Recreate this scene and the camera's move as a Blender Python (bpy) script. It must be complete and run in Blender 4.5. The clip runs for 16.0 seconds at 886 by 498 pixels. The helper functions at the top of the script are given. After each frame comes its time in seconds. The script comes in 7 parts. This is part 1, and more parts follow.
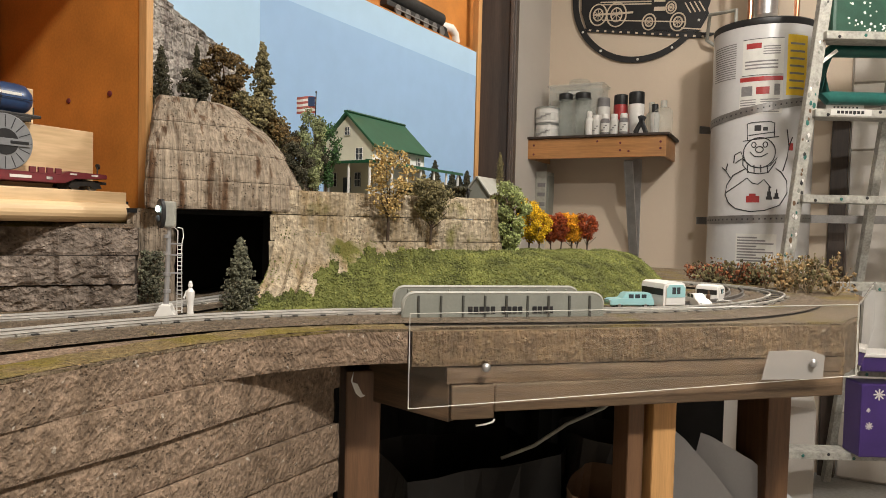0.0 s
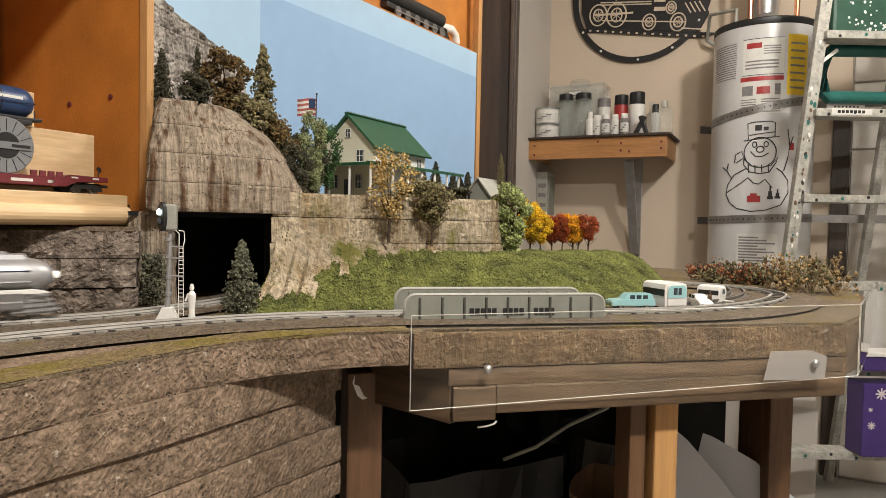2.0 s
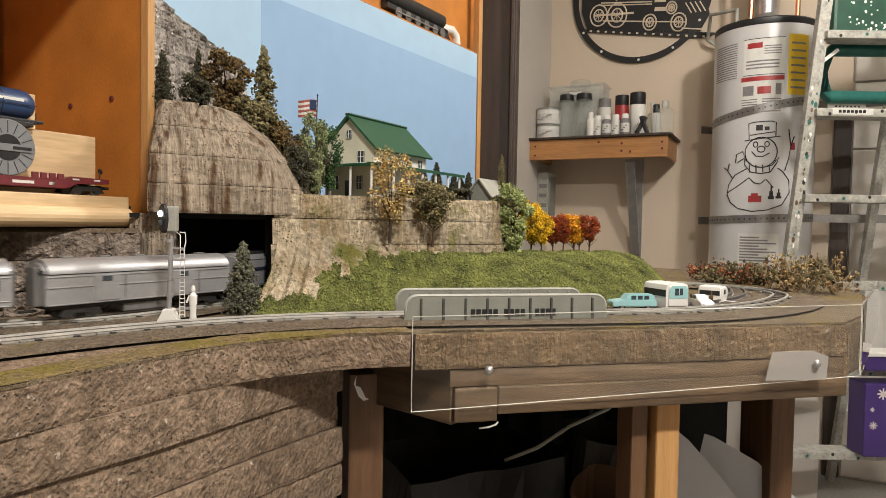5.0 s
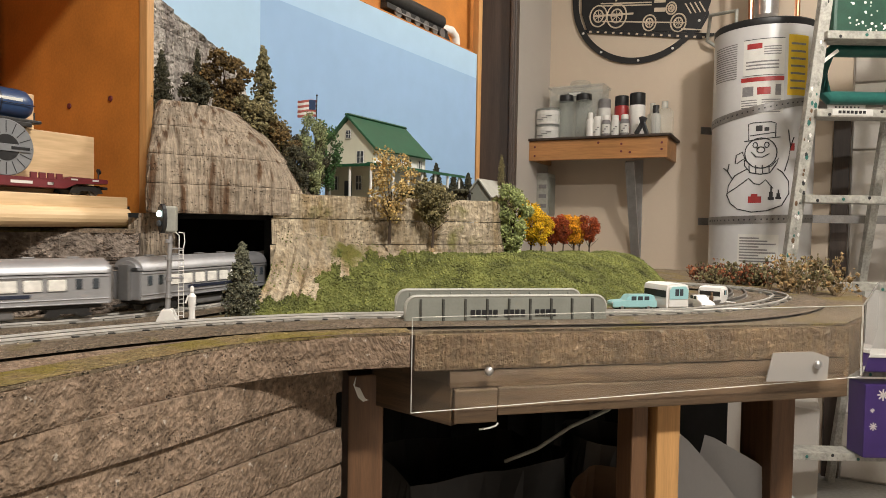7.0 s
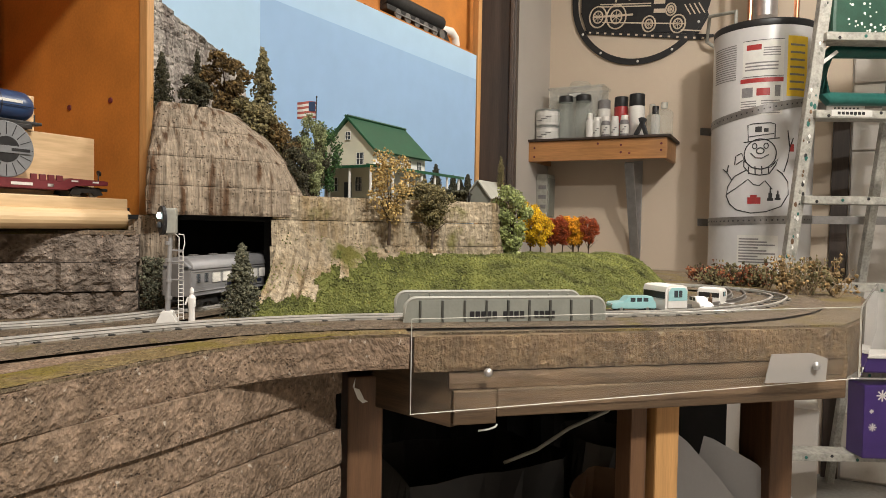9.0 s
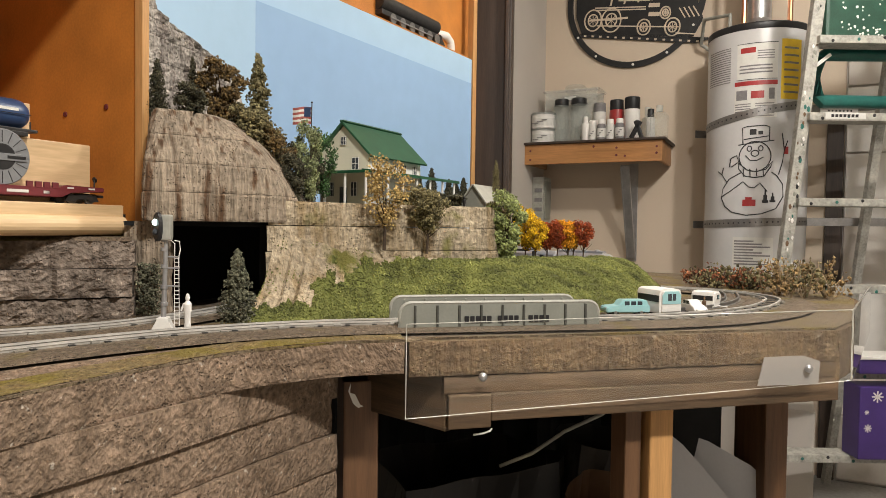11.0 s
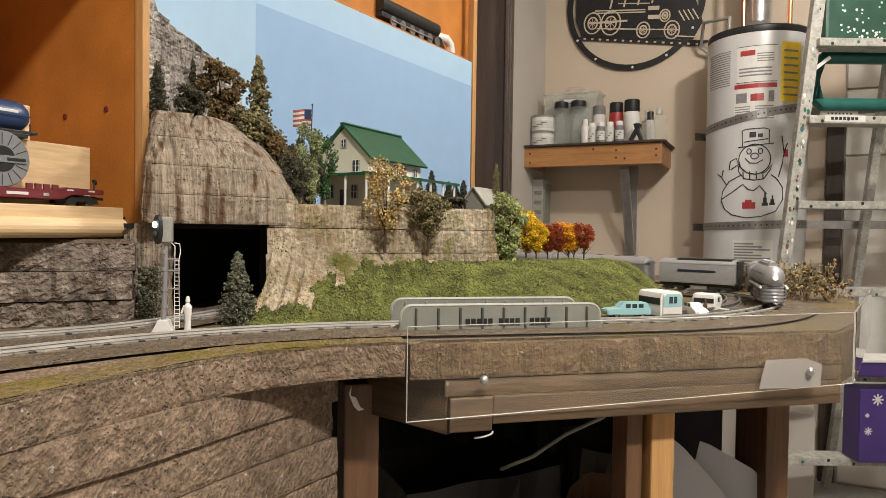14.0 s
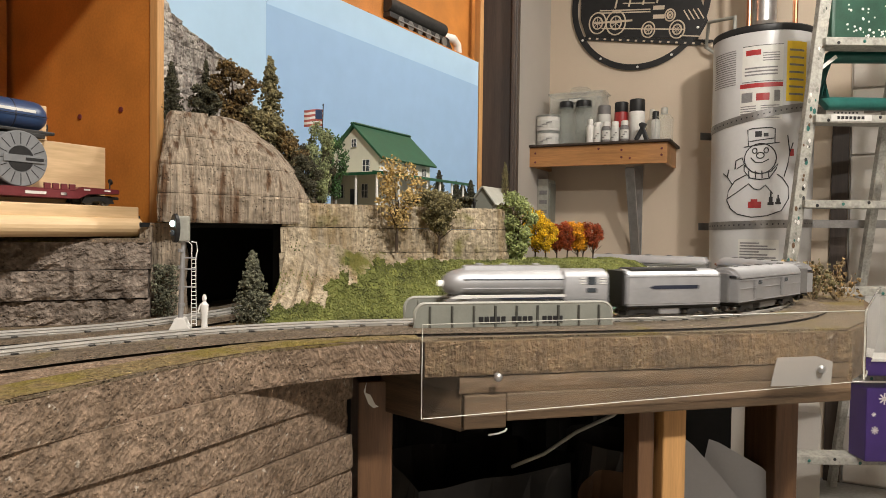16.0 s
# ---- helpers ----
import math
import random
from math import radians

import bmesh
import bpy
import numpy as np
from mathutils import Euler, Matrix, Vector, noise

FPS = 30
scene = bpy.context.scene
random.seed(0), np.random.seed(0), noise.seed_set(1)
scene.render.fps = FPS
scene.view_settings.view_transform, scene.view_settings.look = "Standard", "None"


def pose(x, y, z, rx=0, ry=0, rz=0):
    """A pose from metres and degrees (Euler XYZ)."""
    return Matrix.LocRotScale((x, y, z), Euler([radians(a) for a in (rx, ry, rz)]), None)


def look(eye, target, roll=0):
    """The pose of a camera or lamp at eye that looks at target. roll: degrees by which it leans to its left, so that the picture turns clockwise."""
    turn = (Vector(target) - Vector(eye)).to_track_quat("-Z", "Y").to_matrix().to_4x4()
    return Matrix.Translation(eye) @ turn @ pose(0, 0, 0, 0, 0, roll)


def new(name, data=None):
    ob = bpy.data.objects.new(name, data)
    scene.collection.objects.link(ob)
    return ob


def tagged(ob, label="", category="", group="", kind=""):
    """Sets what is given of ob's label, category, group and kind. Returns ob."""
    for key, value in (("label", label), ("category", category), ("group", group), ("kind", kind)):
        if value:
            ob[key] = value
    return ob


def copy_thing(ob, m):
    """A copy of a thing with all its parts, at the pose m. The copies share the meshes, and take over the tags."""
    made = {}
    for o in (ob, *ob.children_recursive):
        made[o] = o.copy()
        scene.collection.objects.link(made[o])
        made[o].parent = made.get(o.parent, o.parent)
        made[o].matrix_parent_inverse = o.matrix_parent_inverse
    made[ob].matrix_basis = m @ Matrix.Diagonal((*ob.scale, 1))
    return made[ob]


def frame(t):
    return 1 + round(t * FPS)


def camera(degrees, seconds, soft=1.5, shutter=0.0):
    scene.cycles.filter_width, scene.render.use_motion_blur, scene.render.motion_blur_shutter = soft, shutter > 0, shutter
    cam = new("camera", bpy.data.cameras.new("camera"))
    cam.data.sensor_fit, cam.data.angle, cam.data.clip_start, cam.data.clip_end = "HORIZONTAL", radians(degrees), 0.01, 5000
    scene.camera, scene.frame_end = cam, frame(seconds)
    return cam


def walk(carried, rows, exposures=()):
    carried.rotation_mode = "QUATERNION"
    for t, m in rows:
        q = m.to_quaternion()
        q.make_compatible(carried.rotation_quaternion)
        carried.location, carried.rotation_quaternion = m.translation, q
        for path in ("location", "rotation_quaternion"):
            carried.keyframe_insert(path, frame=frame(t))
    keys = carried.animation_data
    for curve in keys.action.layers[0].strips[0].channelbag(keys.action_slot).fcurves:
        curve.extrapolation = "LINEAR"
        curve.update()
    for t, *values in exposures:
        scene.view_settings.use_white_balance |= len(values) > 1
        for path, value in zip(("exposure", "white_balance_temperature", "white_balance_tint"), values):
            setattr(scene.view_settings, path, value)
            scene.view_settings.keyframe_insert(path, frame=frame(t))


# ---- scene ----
cam = camera(66.316, 16.0, soft=0.8, shutter=0.6)
# seconds, place, degrees down, degrees to the right, lean
PATH = [
    (0.0, 0.0000, 0.0000, 1.1200, 2.200, -0.000, 1.350),
    (0.5, -0.0005, 0.0005, 1.1205, 2.200, -0.032, 1.360),
    (1.0, -0.0008, 0.0007, 1.1208, 2.183, -0.053, 1.302),
    (1.5, -0.0004, 0.0005, 1.1211, 2.156, -0.074, 1.194),
    (2.0, -0.0002, -0.0000, 1.1212, 2.135, -0.087, 1.112),
    (2.5, -0.0003, -0.0003, 1.1213, 2.130, -0.088, 1.065),
    (3.0, -0.0001, -0.0002, 1.1214, 2.131, -0.097, 1.015),
    (3.5, 0.0002, -0.0002, 1.1216, 2.125, -0.115, 0.979),
    (4.0, 0.0001, -0.0005, 1.1219, 2.116, -0.132, 0.973),
    (6.5, -0.0008, 0.0020, 1.1215, 2.047, -0.201, 0.997),
    (7.0, -0.0007, 0.0026, 1.1214, 2.034, -0.125, 1.007),
    (7.5, -0.0010, 0.0027, 1.1212, 2.025, -0.089, 1.009),
    (8.0, -0.0012, 0.0021, 1.1218, 2.023, -0.098, 1.019),
    (8.5, -0.0008, 0.0012, 1.1227, 2.017, -0.113, 1.032),
    (9.0, -0.0002, 0.0008, 1.1229, 1.992, -0.107, 1.014),
    (11.5, 0.0033, -0.0046, 1.1265, 1.683, 0.144, 0.758),
    (12.0, 0.0023, -0.0033, 1.1265, 1.603, 0.123, 0.785),
    (12.5, 0.0019, -0.0021, 1.1261, 1.559, 0.124, 0.789),
    (13.0, 0.0015, -0.0016, 1.1259, 1.546, 0.153, 0.789),
    (13.5, 0.0011, -0.0017, 1.1259, 1.544, 0.178, 0.796),
    (14.0, 0.0009, -0.0019, 1.1259, 1.542, 0.184, 0.794),
    (14.5, 0.0003, -0.0016, 1.1257, 1.535, 0.174, 0.760),
    (15.0, -0.0019, -0.0008, 1.1247, 1.528, 0.153, 0.711),
    (15.5, -0.0062, -0.0025, 1.1240, 1.535, 0.091, 0.707),
    (16.0, -0.0122, -0.0090, 1.1242, 1.546, -0.054, 0.742),
]
walk(cam, [(t, Matrix.Translation((x, y, z)) @ Euler((0, 0, radians(-h))).to_matrix().to_4x4()
            @ Euler((radians(90 - p), 0, 0)).to_matrix().to_4x4() @ pose(0, 0, 0, 0, 0, r))
           for t, x, y, z, p, h, r in PATH])

# ---- light: ceiling fixtures of the room, a dim sky outside ----
world = bpy.data.worlds.new("world")
scene.world = world
world.use_nodes = True
world.node_tree.nodes["Background"].inputs[0].default_value = (0.55, 0.6, 0.7, 1)
world.node_tree.nodes["Background"].inputs[1].default_value = 0.05
scene.view_settings.exposure = 0.0


def area(name, eye, target, sx, sy, watts, colour):
    data = bpy.data.lights.new(name, "AREA")
    data.shape, data.size, data.size_y, data.energy, data.color = "RECTANGLE", sx, sy, watts, colour
    ob = new(name, data)
    ob.matrix_world = look(eye, target)
    return ob


def bulb(name, eye, radius, watts, colour):
    data = bpy.data.lights.new(name, "POINT")
    data.shadow_soft_size, data.energy, data.color = radius, watts, colour
    ob = new(name, data)
    ob.location = eye
    return ob


bulb("ceiling_lamp_light", (1.22, 1.42, 2.50), 0.06, 66, (1.0, 0.945, 0.875))
area("ceiling_lamp_light", (0.55, -0.5, 2.62), (0.55, -0.49, 0), 0.26, 0.14, 73, (1.0, 0.945, 0.875))

# ---- materials ----
def mat(name, base, rough=0.6, metal=0.0, vary=0.25, scale=20.0, fine=200.0, bump=0.2, stretch=(1, 1, 1), tint=None,
        coat=0.0, island=0.0, emit=None, watts=0.0):
    """Base colour broken by a coarse and a fine noise, with relief; stretch pulls the grain along an axis."""
    m = bpy.data.materials.new(name)
    m.use_nodes = True
    nt = m.node_tree
    n, l = nt.nodes, nt.links
    b = n["Principled BSDF"]
    b.inputs["Roughness"].default_value, b.inputs["Metallic"].default_value = rough, metal
    b.inputs["Coat Weight"].default_value = coat
    co = n.new("ShaderNodeTexCoord")
    mp = n.new("ShaderNodeMapping")
    mp.inputs["Scale"].default_value = stretch
    l.new(co.outputs["Object"], mp.inputs[0])
    big, small = n.new("ShaderNodeTexNoise"), n.new("ShaderNodeTexNoise")
    for t, s, d in ((big, scale, 5), (small, fine, 3)):
        t.inputs["Scale"].default_value, t.inputs["Detail"].default_value = s, d
        l.new(mp.outputs[0], t.inputs["Vector"])
    add = n.new("ShaderNodeMath")
    add.operation = "MULTIPLY_ADD"
    l.new(small.outputs["Fac"], add.inputs[0])
    add.inputs[1].default_value = 0.5
    l.new(big.outputs["Fac"], add.inputs[2])
    ramp = n.new("ShaderNodeValToRGB")
    e = ramp.color_ramp.elements
    dark = [c * (1 - vary) for c in base]
    light = [min(1, c * (1 + vary)) for c in (tint or base)]
    e[0].position, e[1].position = 0.5, 1.0
    e[0].color, e[1].color = (*dark, 1), (*light, 1)
    l.new(add.outputs[0], ramp.inputs[0])
    out = ramp.outputs[0]
    if island:
        info, hsv = n.new("ShaderNodeObjectInfo"), n.new("ShaderNodeHueSaturation")
        rng = n.new("ShaderNodeMapRange")
        rng.inputs[3].default_value, rng.inputs[4].default_value = 1 - island, 1 + island
        l.new(info.outputs["Random"], rng.inputs[0])
        l.new(rng.outputs[0], hsv.inputs["Value"])
        l.new(out, hsv.inputs["Color"])
        out = hsv.outputs[0]
    l.new(out, b.inputs["Base Color"])
    if bump:
        bp = n.new("ShaderNodeBump")
        bp.inputs["Strength"].default_value, bp.inputs["Distance"].default_value = bump, 0.002
        l.new(add.outputs[0], bp.inputs["Height"])
        l.new(bp.outputs[0], b.inputs["Normal"])
    if emit:
        b.inputs["Emission Color"].default_value, b.inputs["Emission Strength"].default_value = (*emit, 1), watts
    return m


def foam_mat(name, base, second, moss, moss_amount, lean=0.0, chips=0.0, rasped=0.3, band=(0.46, 0.66), pitted=(0.42, 0.6), grain=(230, 45), lumpiness=1.0, mottle=0.35, streaks=(42, 42, 5)):
    """Carved and painted insulation board: two washes of colour in streaks, pits, pale chips, flocked moss in patches."""
    m = mat(name, base, rough=0.92, vary=mottle, scale=13, fine=150, bump=0.5)
    n, l = m.node_tree.nodes, m.node_tree.links
    b = n["Principled BSDF"]
    ramp = next(x for x in n if x.bl_idname == "ShaderNodeValToRGB")
    co = next(x for x in n if x.bl_idname == "ShaderNodeTexCoord")

    def noise_of(scale, detail, vector):
        t = n.new("ShaderNodeTexNoise")
        t.inputs["Scale"].default_value, t.inputs["Detail"].default_value = scale, detail
        l.new(vector, t.inputs["Vector"])
        return t.outputs["Fac"]

    def span(value, a, b, c=0.0, d=1.0):
        t = n.new("ShaderNodeMapRange")
        for k, v in enumerate((a, b, c, d)):
            t.inputs[k + 1].default_value = v
        l.new(value, t.inputs[0])
        return t.outputs[0]

    def blend(fac, x, y, mode="MIX"):
        t = n.new("ShaderNodeMix")
        t.data_type, t.blend_type = "RGBA", mode
        l.new(fac, t.inputs[0]) if not isinstance(fac, float) else None
        if isinstance(fac, float):
            t.inputs[0].default_value = fac
        for k, v in ((6, x), (7, y)):
            if isinstance(v, tuple):
                t.inputs[k].default_value = (*v, 1)
            else:
                l.new(v, t.inputs[k])
        return t.outputs[2]

    def times(x, y):
        t = n.new("ShaderNodeMath")
        t.operation = "MULTIPLY"
        l.new(x, t.inputs[0])
        l.new(y, t.inputs[1])
        return t.outputs[0]

    turned = n.new("ShaderNodeMapping")
    turned.inputs["Rotation"].default_value = (lean, lean, 0)
    l.new(co.outputs["Object"], turned.inputs[0])
    mp = n.new("ShaderNodeMapping")
    mp.inputs["Scale"].default_value = streaks
    l.new(turned.outputs[0], mp.inputs[0])
    streak = noise_of(1.0, 4, mp.outputs[0])
    fine = n.new("ShaderNodeMapping")
    fine.inputs["Scale"].default_value = (grain[0], grain[0], grain[1])
    l.new(turned.outputs[0], fine.inputs[0])
    rasp = noise_of(1.0, 3, fine.outputs[0])
    wash = blend(span(streak, *band), ramp.outputs[0], second)
    pits = n.new("ShaderNodeTexVoronoi")
    pits.inputs["Scale"].default_value = 240
    l.new(co.outputs["Object"], pits.inputs["Vector"])
    hole = span(pits.outputs["Distance"], 0.08, 0.3, 0.0, 1.0)
    gate = span(noise_of(34, 4, co.outputs["Object"]), *pitted)
    lumps = noise_of(120, 6, turned.outputs[0])
    mx = n.new("ShaderNodeMix")
    mx.data_type = "FLOAT"
    l.new(gate, mx.inputs[0])
    mx.inputs[2].default_value = 1.0
    l.new(hole, mx.inputs[3])
    relief = times(mx.outputs[0], span(rasp, 0.3, 0.7, 1 - 1.6 * rasped, 1.0))
    lumpy = n.new("ShaderNodeMath")
    lumpy.operation = "ADD"
    l.new(relief, lumpy.inputs[0])
    l.new(span(lumps, 0.3, 0.7, 0.0, 0.7 * lumpiness), lumpy.inputs[1])
    shade = times(times(span(mx.outputs[0], 0, 1, 0.35, 1.0), span(lumps, 0.34, 0.66, 1 - 0.2 * lumpiness, 1 + 0.16 * lumpiness)), span(rasp, 0.32, 0.68, 1 - rasped, 1 + 0.7 * rasped))
    out = blend(1.0, wash, shade, "MULTIPLY")
    if chips:
        out = blend(span(noise_of(120, 2, co.outputs["Object"]), 0.68, 0.74, 0, chips), out, (0.5, 0.44, 0.36))
    if moss_amount > 0:
        cut = span(noise_of(11, 8, co.outputs["Object"]), 0.62 - moss_amount, 0.70 - moss_amount)
        out = blend(cut, out, moss)
    l.new(out, b.inputs["Base Color"])
    bp = next(x for x in n if x.bl_idname == "ShaderNodeBump")
    l.new(lumpy.outputs[0], bp.inputs["Height"])
    bp.inputs["Strength"].default_value, bp.inputs["Distance"].default_value = 0.9, 0.004
    return m


def glass_mat(name, colour=(1, 1, 1), rough=0.02, weight=1.0):
    m = mat(name, colour, rough=rough, vary=0, bump=0)
    b = m.node_tree.nodes["Principled BSDF"]
    b.inputs["Transmission Weight"].default_value, b.inputs["IOR"].default_value = weight, 1.45
    return m


def clear_mat(name, colour, alpha, rough):
    m = mat(name, colour, rough=rough, vary=0, bump=0)
    m.node_tree.nodes["Principled BSDF"].inputs["Alpha"].default_value = alpha
    return m


M = dict(
    foam=foam_mat("foam_rock", (0.305, 0.245, 0.18), (0.11, 0.06, 0.03), (0.13, 0.11, 0.03), 0.0, 0.0, 0.25, 0.36, (0.54, 0.64), (0.44, 0.56), (230, 10), 0.45, 0.2, (70, 70, 4)),
    foam_front=foam_mat("foam_front", (0.25, 0.175, 0.118), (0.175, 0.12, 0.078), (0.13, 0.11, 0.03), 0.0, 0.6, 0.7, 0.34, (0.46, 0.62), (0.48, 0.60), (260, 9), 0.5, 0.16, (60, 60, 8)),
    foam_fascia=foam_mat("foam_fascia", (0.115, 0.07, 0.032), (0.07, 0.041, 0.018), (0.13, 0.11, 0.03), 0.0, 0.0, 0.3, 0.25, (0.45, 0.7)),
    foam_wing=foam_mat("foam_wing", (0.42, 0.345, 0.24), (0.3, 0.22, 0.12), (0.16, 0.15, 0.035), 0.05, 0.0, 0.3),
    foam_grey=foam_mat("foam_grey", (0.25, 0.2, 0.16), (0.13, 0.1, 0.078), (0.14, 0.12, 0.04), 0.0, 0.9, 0.6),
    cliff=foam_mat("cliff_grey", (0.46, 0.42, 0.37), (0.2, 0.17, 0.15), (0.07, 0.09, 0.05), 0.0),
    dirt=foam_mat("dirt", (0.165, 0.122, 0.075), (0.135, 0.096, 0.052), (0.16, 0.115, 0.035), 0.11),
    scenic=foam_mat("scenic_edge", (0.2, 0.145, 0.06), (0.17, 0.115, 0.045), (0.16, 0.12, 0.02), 0.14, mottle=0.2),
    roadbed=foam_mat("roadbed_board", (0.15, 0.112, 0.075), (0.115, 0.085, 0.052), (0.13, 0.1, 0.03), 0.03, mottle=0.2),
    moss_top=foam_mat("mossy_foam", (0.17, 0.125, 0.085), (0.12, 0.085, 0.05), (0.1, 0.085, 0.02), 0.14),
    turf=mat("turf", (0.055, 0.066, 0.013), 0.95, vary=0.5, scale=18, fine=420, bump=1.0, tint=(0.12, 0.13, 0.03)),
    turf_clump=mat("turf_clump", (0.062, 0.078, 0.015), 0.95, vary=0.6, scale=25, fine=500, bump=0.6, tint=(0.16, 0.17, 0.045)),
    ballast=mat("ballast", (0.115, 0.092, 0.065), 0.95, vary=0.6, scale=60, fine=420, bump=1.0),
    rail=mat("rail_steel", (0.56, 0.54, 0.5), 0.34, 0.45, vary=0.2, scale=30, bump=0.05),
    clip=mat("clip_steel", (0.36, 0.34, 0.3), 0.4, 0.6, vary=0.3, scale=80, bump=0.1),
    tie=mat("tie_black", (0.02, 0.019, 0.018), 0.5, 0.3, vary=0.4),
    pine=mat("pine", (0.5, 0.27, 0.1), 0.55, vary=0.22, scale=5, fine=40, bump=0.1, stretch=(12, 12, 0.8)),
    pale_pine=mat("pale_pine", (0.62, 0.42, 0.22), 0.5, vary=0.2, scale=4, fine=30, bump=0.08, stretch=(0.9, 9, 9), tint=(0.66, 0.48, 0.28)),
    pine_x=mat("pine_lengthwise", (0.52, 0.3, 0.13), 0.5, vary=0.2, scale=5, fine=40, bump=0.1, stretch=(0.8, 12, 12)),
    stain_x=mat("stained_board", (0.078, 0.047, 0.023), 0.65, vary=0.45, scale=6, fine=60, bump=0.12, stretch=(0.8, 9, 14)),
    stain_z=mat("stained_post", (0.13, 0.065, 0.03), 0.55, vary=0.3, scale=6, fine=60, bump=0.12, stretch=(14, 14, 0.8)),
    shelf_wood=mat("shelf_wood", (0.42, 0.2, 0.07), 0.45, vary=0.25, scale=3, fine=24, bump=0.1, stretch=(0.8, 10, 10), coat=0.2),
    hardboard=mat("hardboard", (0.5, 0.185, 0.03), 0.6, vary=0.2, scale=12, fine=260, bump=0.1),
    dark_post=mat("dark_post", (0.045, 0.03, 0.022), 0.5, vary=0.4, scale=4, fine=40, bump=0.15, stretch=(10, 10, 0.6)),
    sky=mat("sky_paint", (0.28, 0.435, 0.645), 0.75, vary=0.05, scale=2.5, fine=20, bump=0.02),
    sky_pale=mat("sky_paint_pale", (0.375, 0.55, 0.72), 0.75, vary=0.05, scale=3, fine=20, bump=0.02),
    wall=mat("wall_paint", (0.66, 0.55, 0.43), 0.85, vary=0.04, scale=3, fine=160, bump=0.08),
    wall_white=mat("wall_white", (0.54, 0.5, 0.45), 0.85, vary=0.05, scale=3, fine=160, bump=0.06),
    concrete=mat("concrete", (0.28, 0.27, 0.25), 0.9, vary=0.25, scale=3, fine=60, bump=0.2),
    ceiling=mat("ceiling_paint", (0.75, 0.72, 0.66), 0.9, vary=0.03, scale=3, fine=120, bump=0.05),
    white=mat("white_paint", (0.78, 0.76, 0.72), 0.45, vary=0.06, scale=20, fine=200, bump=0.05),
    enamel=mat("white_enamel", (0.58, 0.575, 0.57), 0.28, vary=0.04, scale=6, fine=80, bump=0.02, coat=0.3),
    black=mat("black", (0.015, 0.015, 0.016), 0.45, vary=0.3, scale=30, bump=0.05),
    # cork colour darkened to hold the shadow on the roadbed's side
    cork_shaded=mat("shaded_cork", (0.035, 0.026, 0.018), 0.95, vary=0.4, scale=60, fine=300, bump=0.3),
    faded_red=mat("faded_red", (0.42, 0.11, 0.09), 0.7, vary=0.1, scale=40, bump=0.02),
    # near-black: painted shade for the tunnel and under the table, also the black board
    shade_black=mat("shade_and_board_black", (0.006, 0.006, 0.006), 0.95, vary=0.3, scale=30, bump=0.1),
    grey_paint=mat("grey_paint", (0.235, 0.24, 0.205), 0.5, vary=0.12, scale=30, fine=300, bump=0.08),
    grey_dark=mat("grey_paint_edge", (0.06, 0.06, 0.05), 0.6, vary=0.3, scale=60, bump=0.1),
    grey_light=mat("grey_paint_worn", (0.36, 0.355, 0.31), 0.5, vary=0.15, scale=60, fine=300, bump=0.1),
    silver=mat("silver_paint", (0.42, 0.42, 0.43), 0.46, 0.62, vary=0.1, scale=25, fine=200, bump=0.04),
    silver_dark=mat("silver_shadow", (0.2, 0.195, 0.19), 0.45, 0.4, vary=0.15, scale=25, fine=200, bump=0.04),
    stripe=mat("navy_stripe", (0.02, 0.025, 0.045), 0.4, vary=0.2),
    chassis=mat("chassis_black", (0.02, 0.019, 0.018), 0.5, vary=0.4, scale=50),
    lit=mat("lit_window", (0.7, 0.67, 0.6), 0.4, vary=0.25, scale=90, fine=300, bump=0, emit=(1.0, 0.93, 0.85), watts=0.1),
    headlamp=mat("headlamp", (1, 0.95, 0.85), 0.3, vary=0, bump=0, emit=(1, 0.93, 0.8), watts=0.7),
    signal_lamp=mat("signal_lamp", (0.8, 1, 0.95), 0.3, vary=0, bump=0, emit=(0.75, 1.0, 0.95), watts=4),
    steel=mat("galvanised", (0.5, 0.5, 0.5), 0.35, 0.9, vary=0.15, scale=30, bump=0.05),
    wheel=mat("worn_wheel", (0.4, 0.39, 0.38), 0.5, 0.2, vary=0.25, scale=60, bump=0.05),
    strap=mat("strap_steel", (0.27, 0.26, 0.25), 0.4, 0.8, vary=0.2, scale=30, bump=0.05),
    copper=mat("copper", (0.6, 0.28, 0.16), 0.3, 1.0, vary=0.2),
    plexi=glass_mat("plexiglass", (0.97, 0.98, 0.97), 0.01),
    plexi_edge=mat("plexi_edge", (0.5, 0.48, 0.42), 0.2, vary=0.1, scale=40, bump=0),
    glass=clear_mat("clear_glass", (0.62, 0.66, 0.6), 0.2, 0.06),
    clear=clear_mat("clear_plastic", (0.75, 0.77, 0.72), 0.22, 0.15),
    milky=clear_mat("milky_sheet", (0.55, 0.53, 0.5), 0.38, 0.35),
    frosted=glass_mat("milky_plastic", (0.85, 0.87, 0.83), 0.35, 0.75),
    teal=mat("teal_plastic", (0.02, 0.13, 0.11), 0.4, vary=0.2, scale=20, bump=0.05),
    green_dark=mat("green_painted", (0.02, 0.07, 0.045), 0.5, vary=0.3, scale=20, bump=0.05),
    purple=mat("purple_plastic", (0.06, 0.03, 0.17), 0.4, vary=0.2, scale=8, bump=0.03),
    ladder=mat("spattered_ladder", (0.36, 0.35, 0.31), 0.6, vary=0.35, scale=30, fine=120, bump=0.15),
    house_wall=mat("cream_wall", (0.62, 0.6, 0.48), 0.6, vary=0.05, scale=40, fine=300, bump=0.03),
    house_white=mat("white_wall", (0.75, 0.74, 0.7), 0.6, vary=0.05, scale=40, bump=0.03),
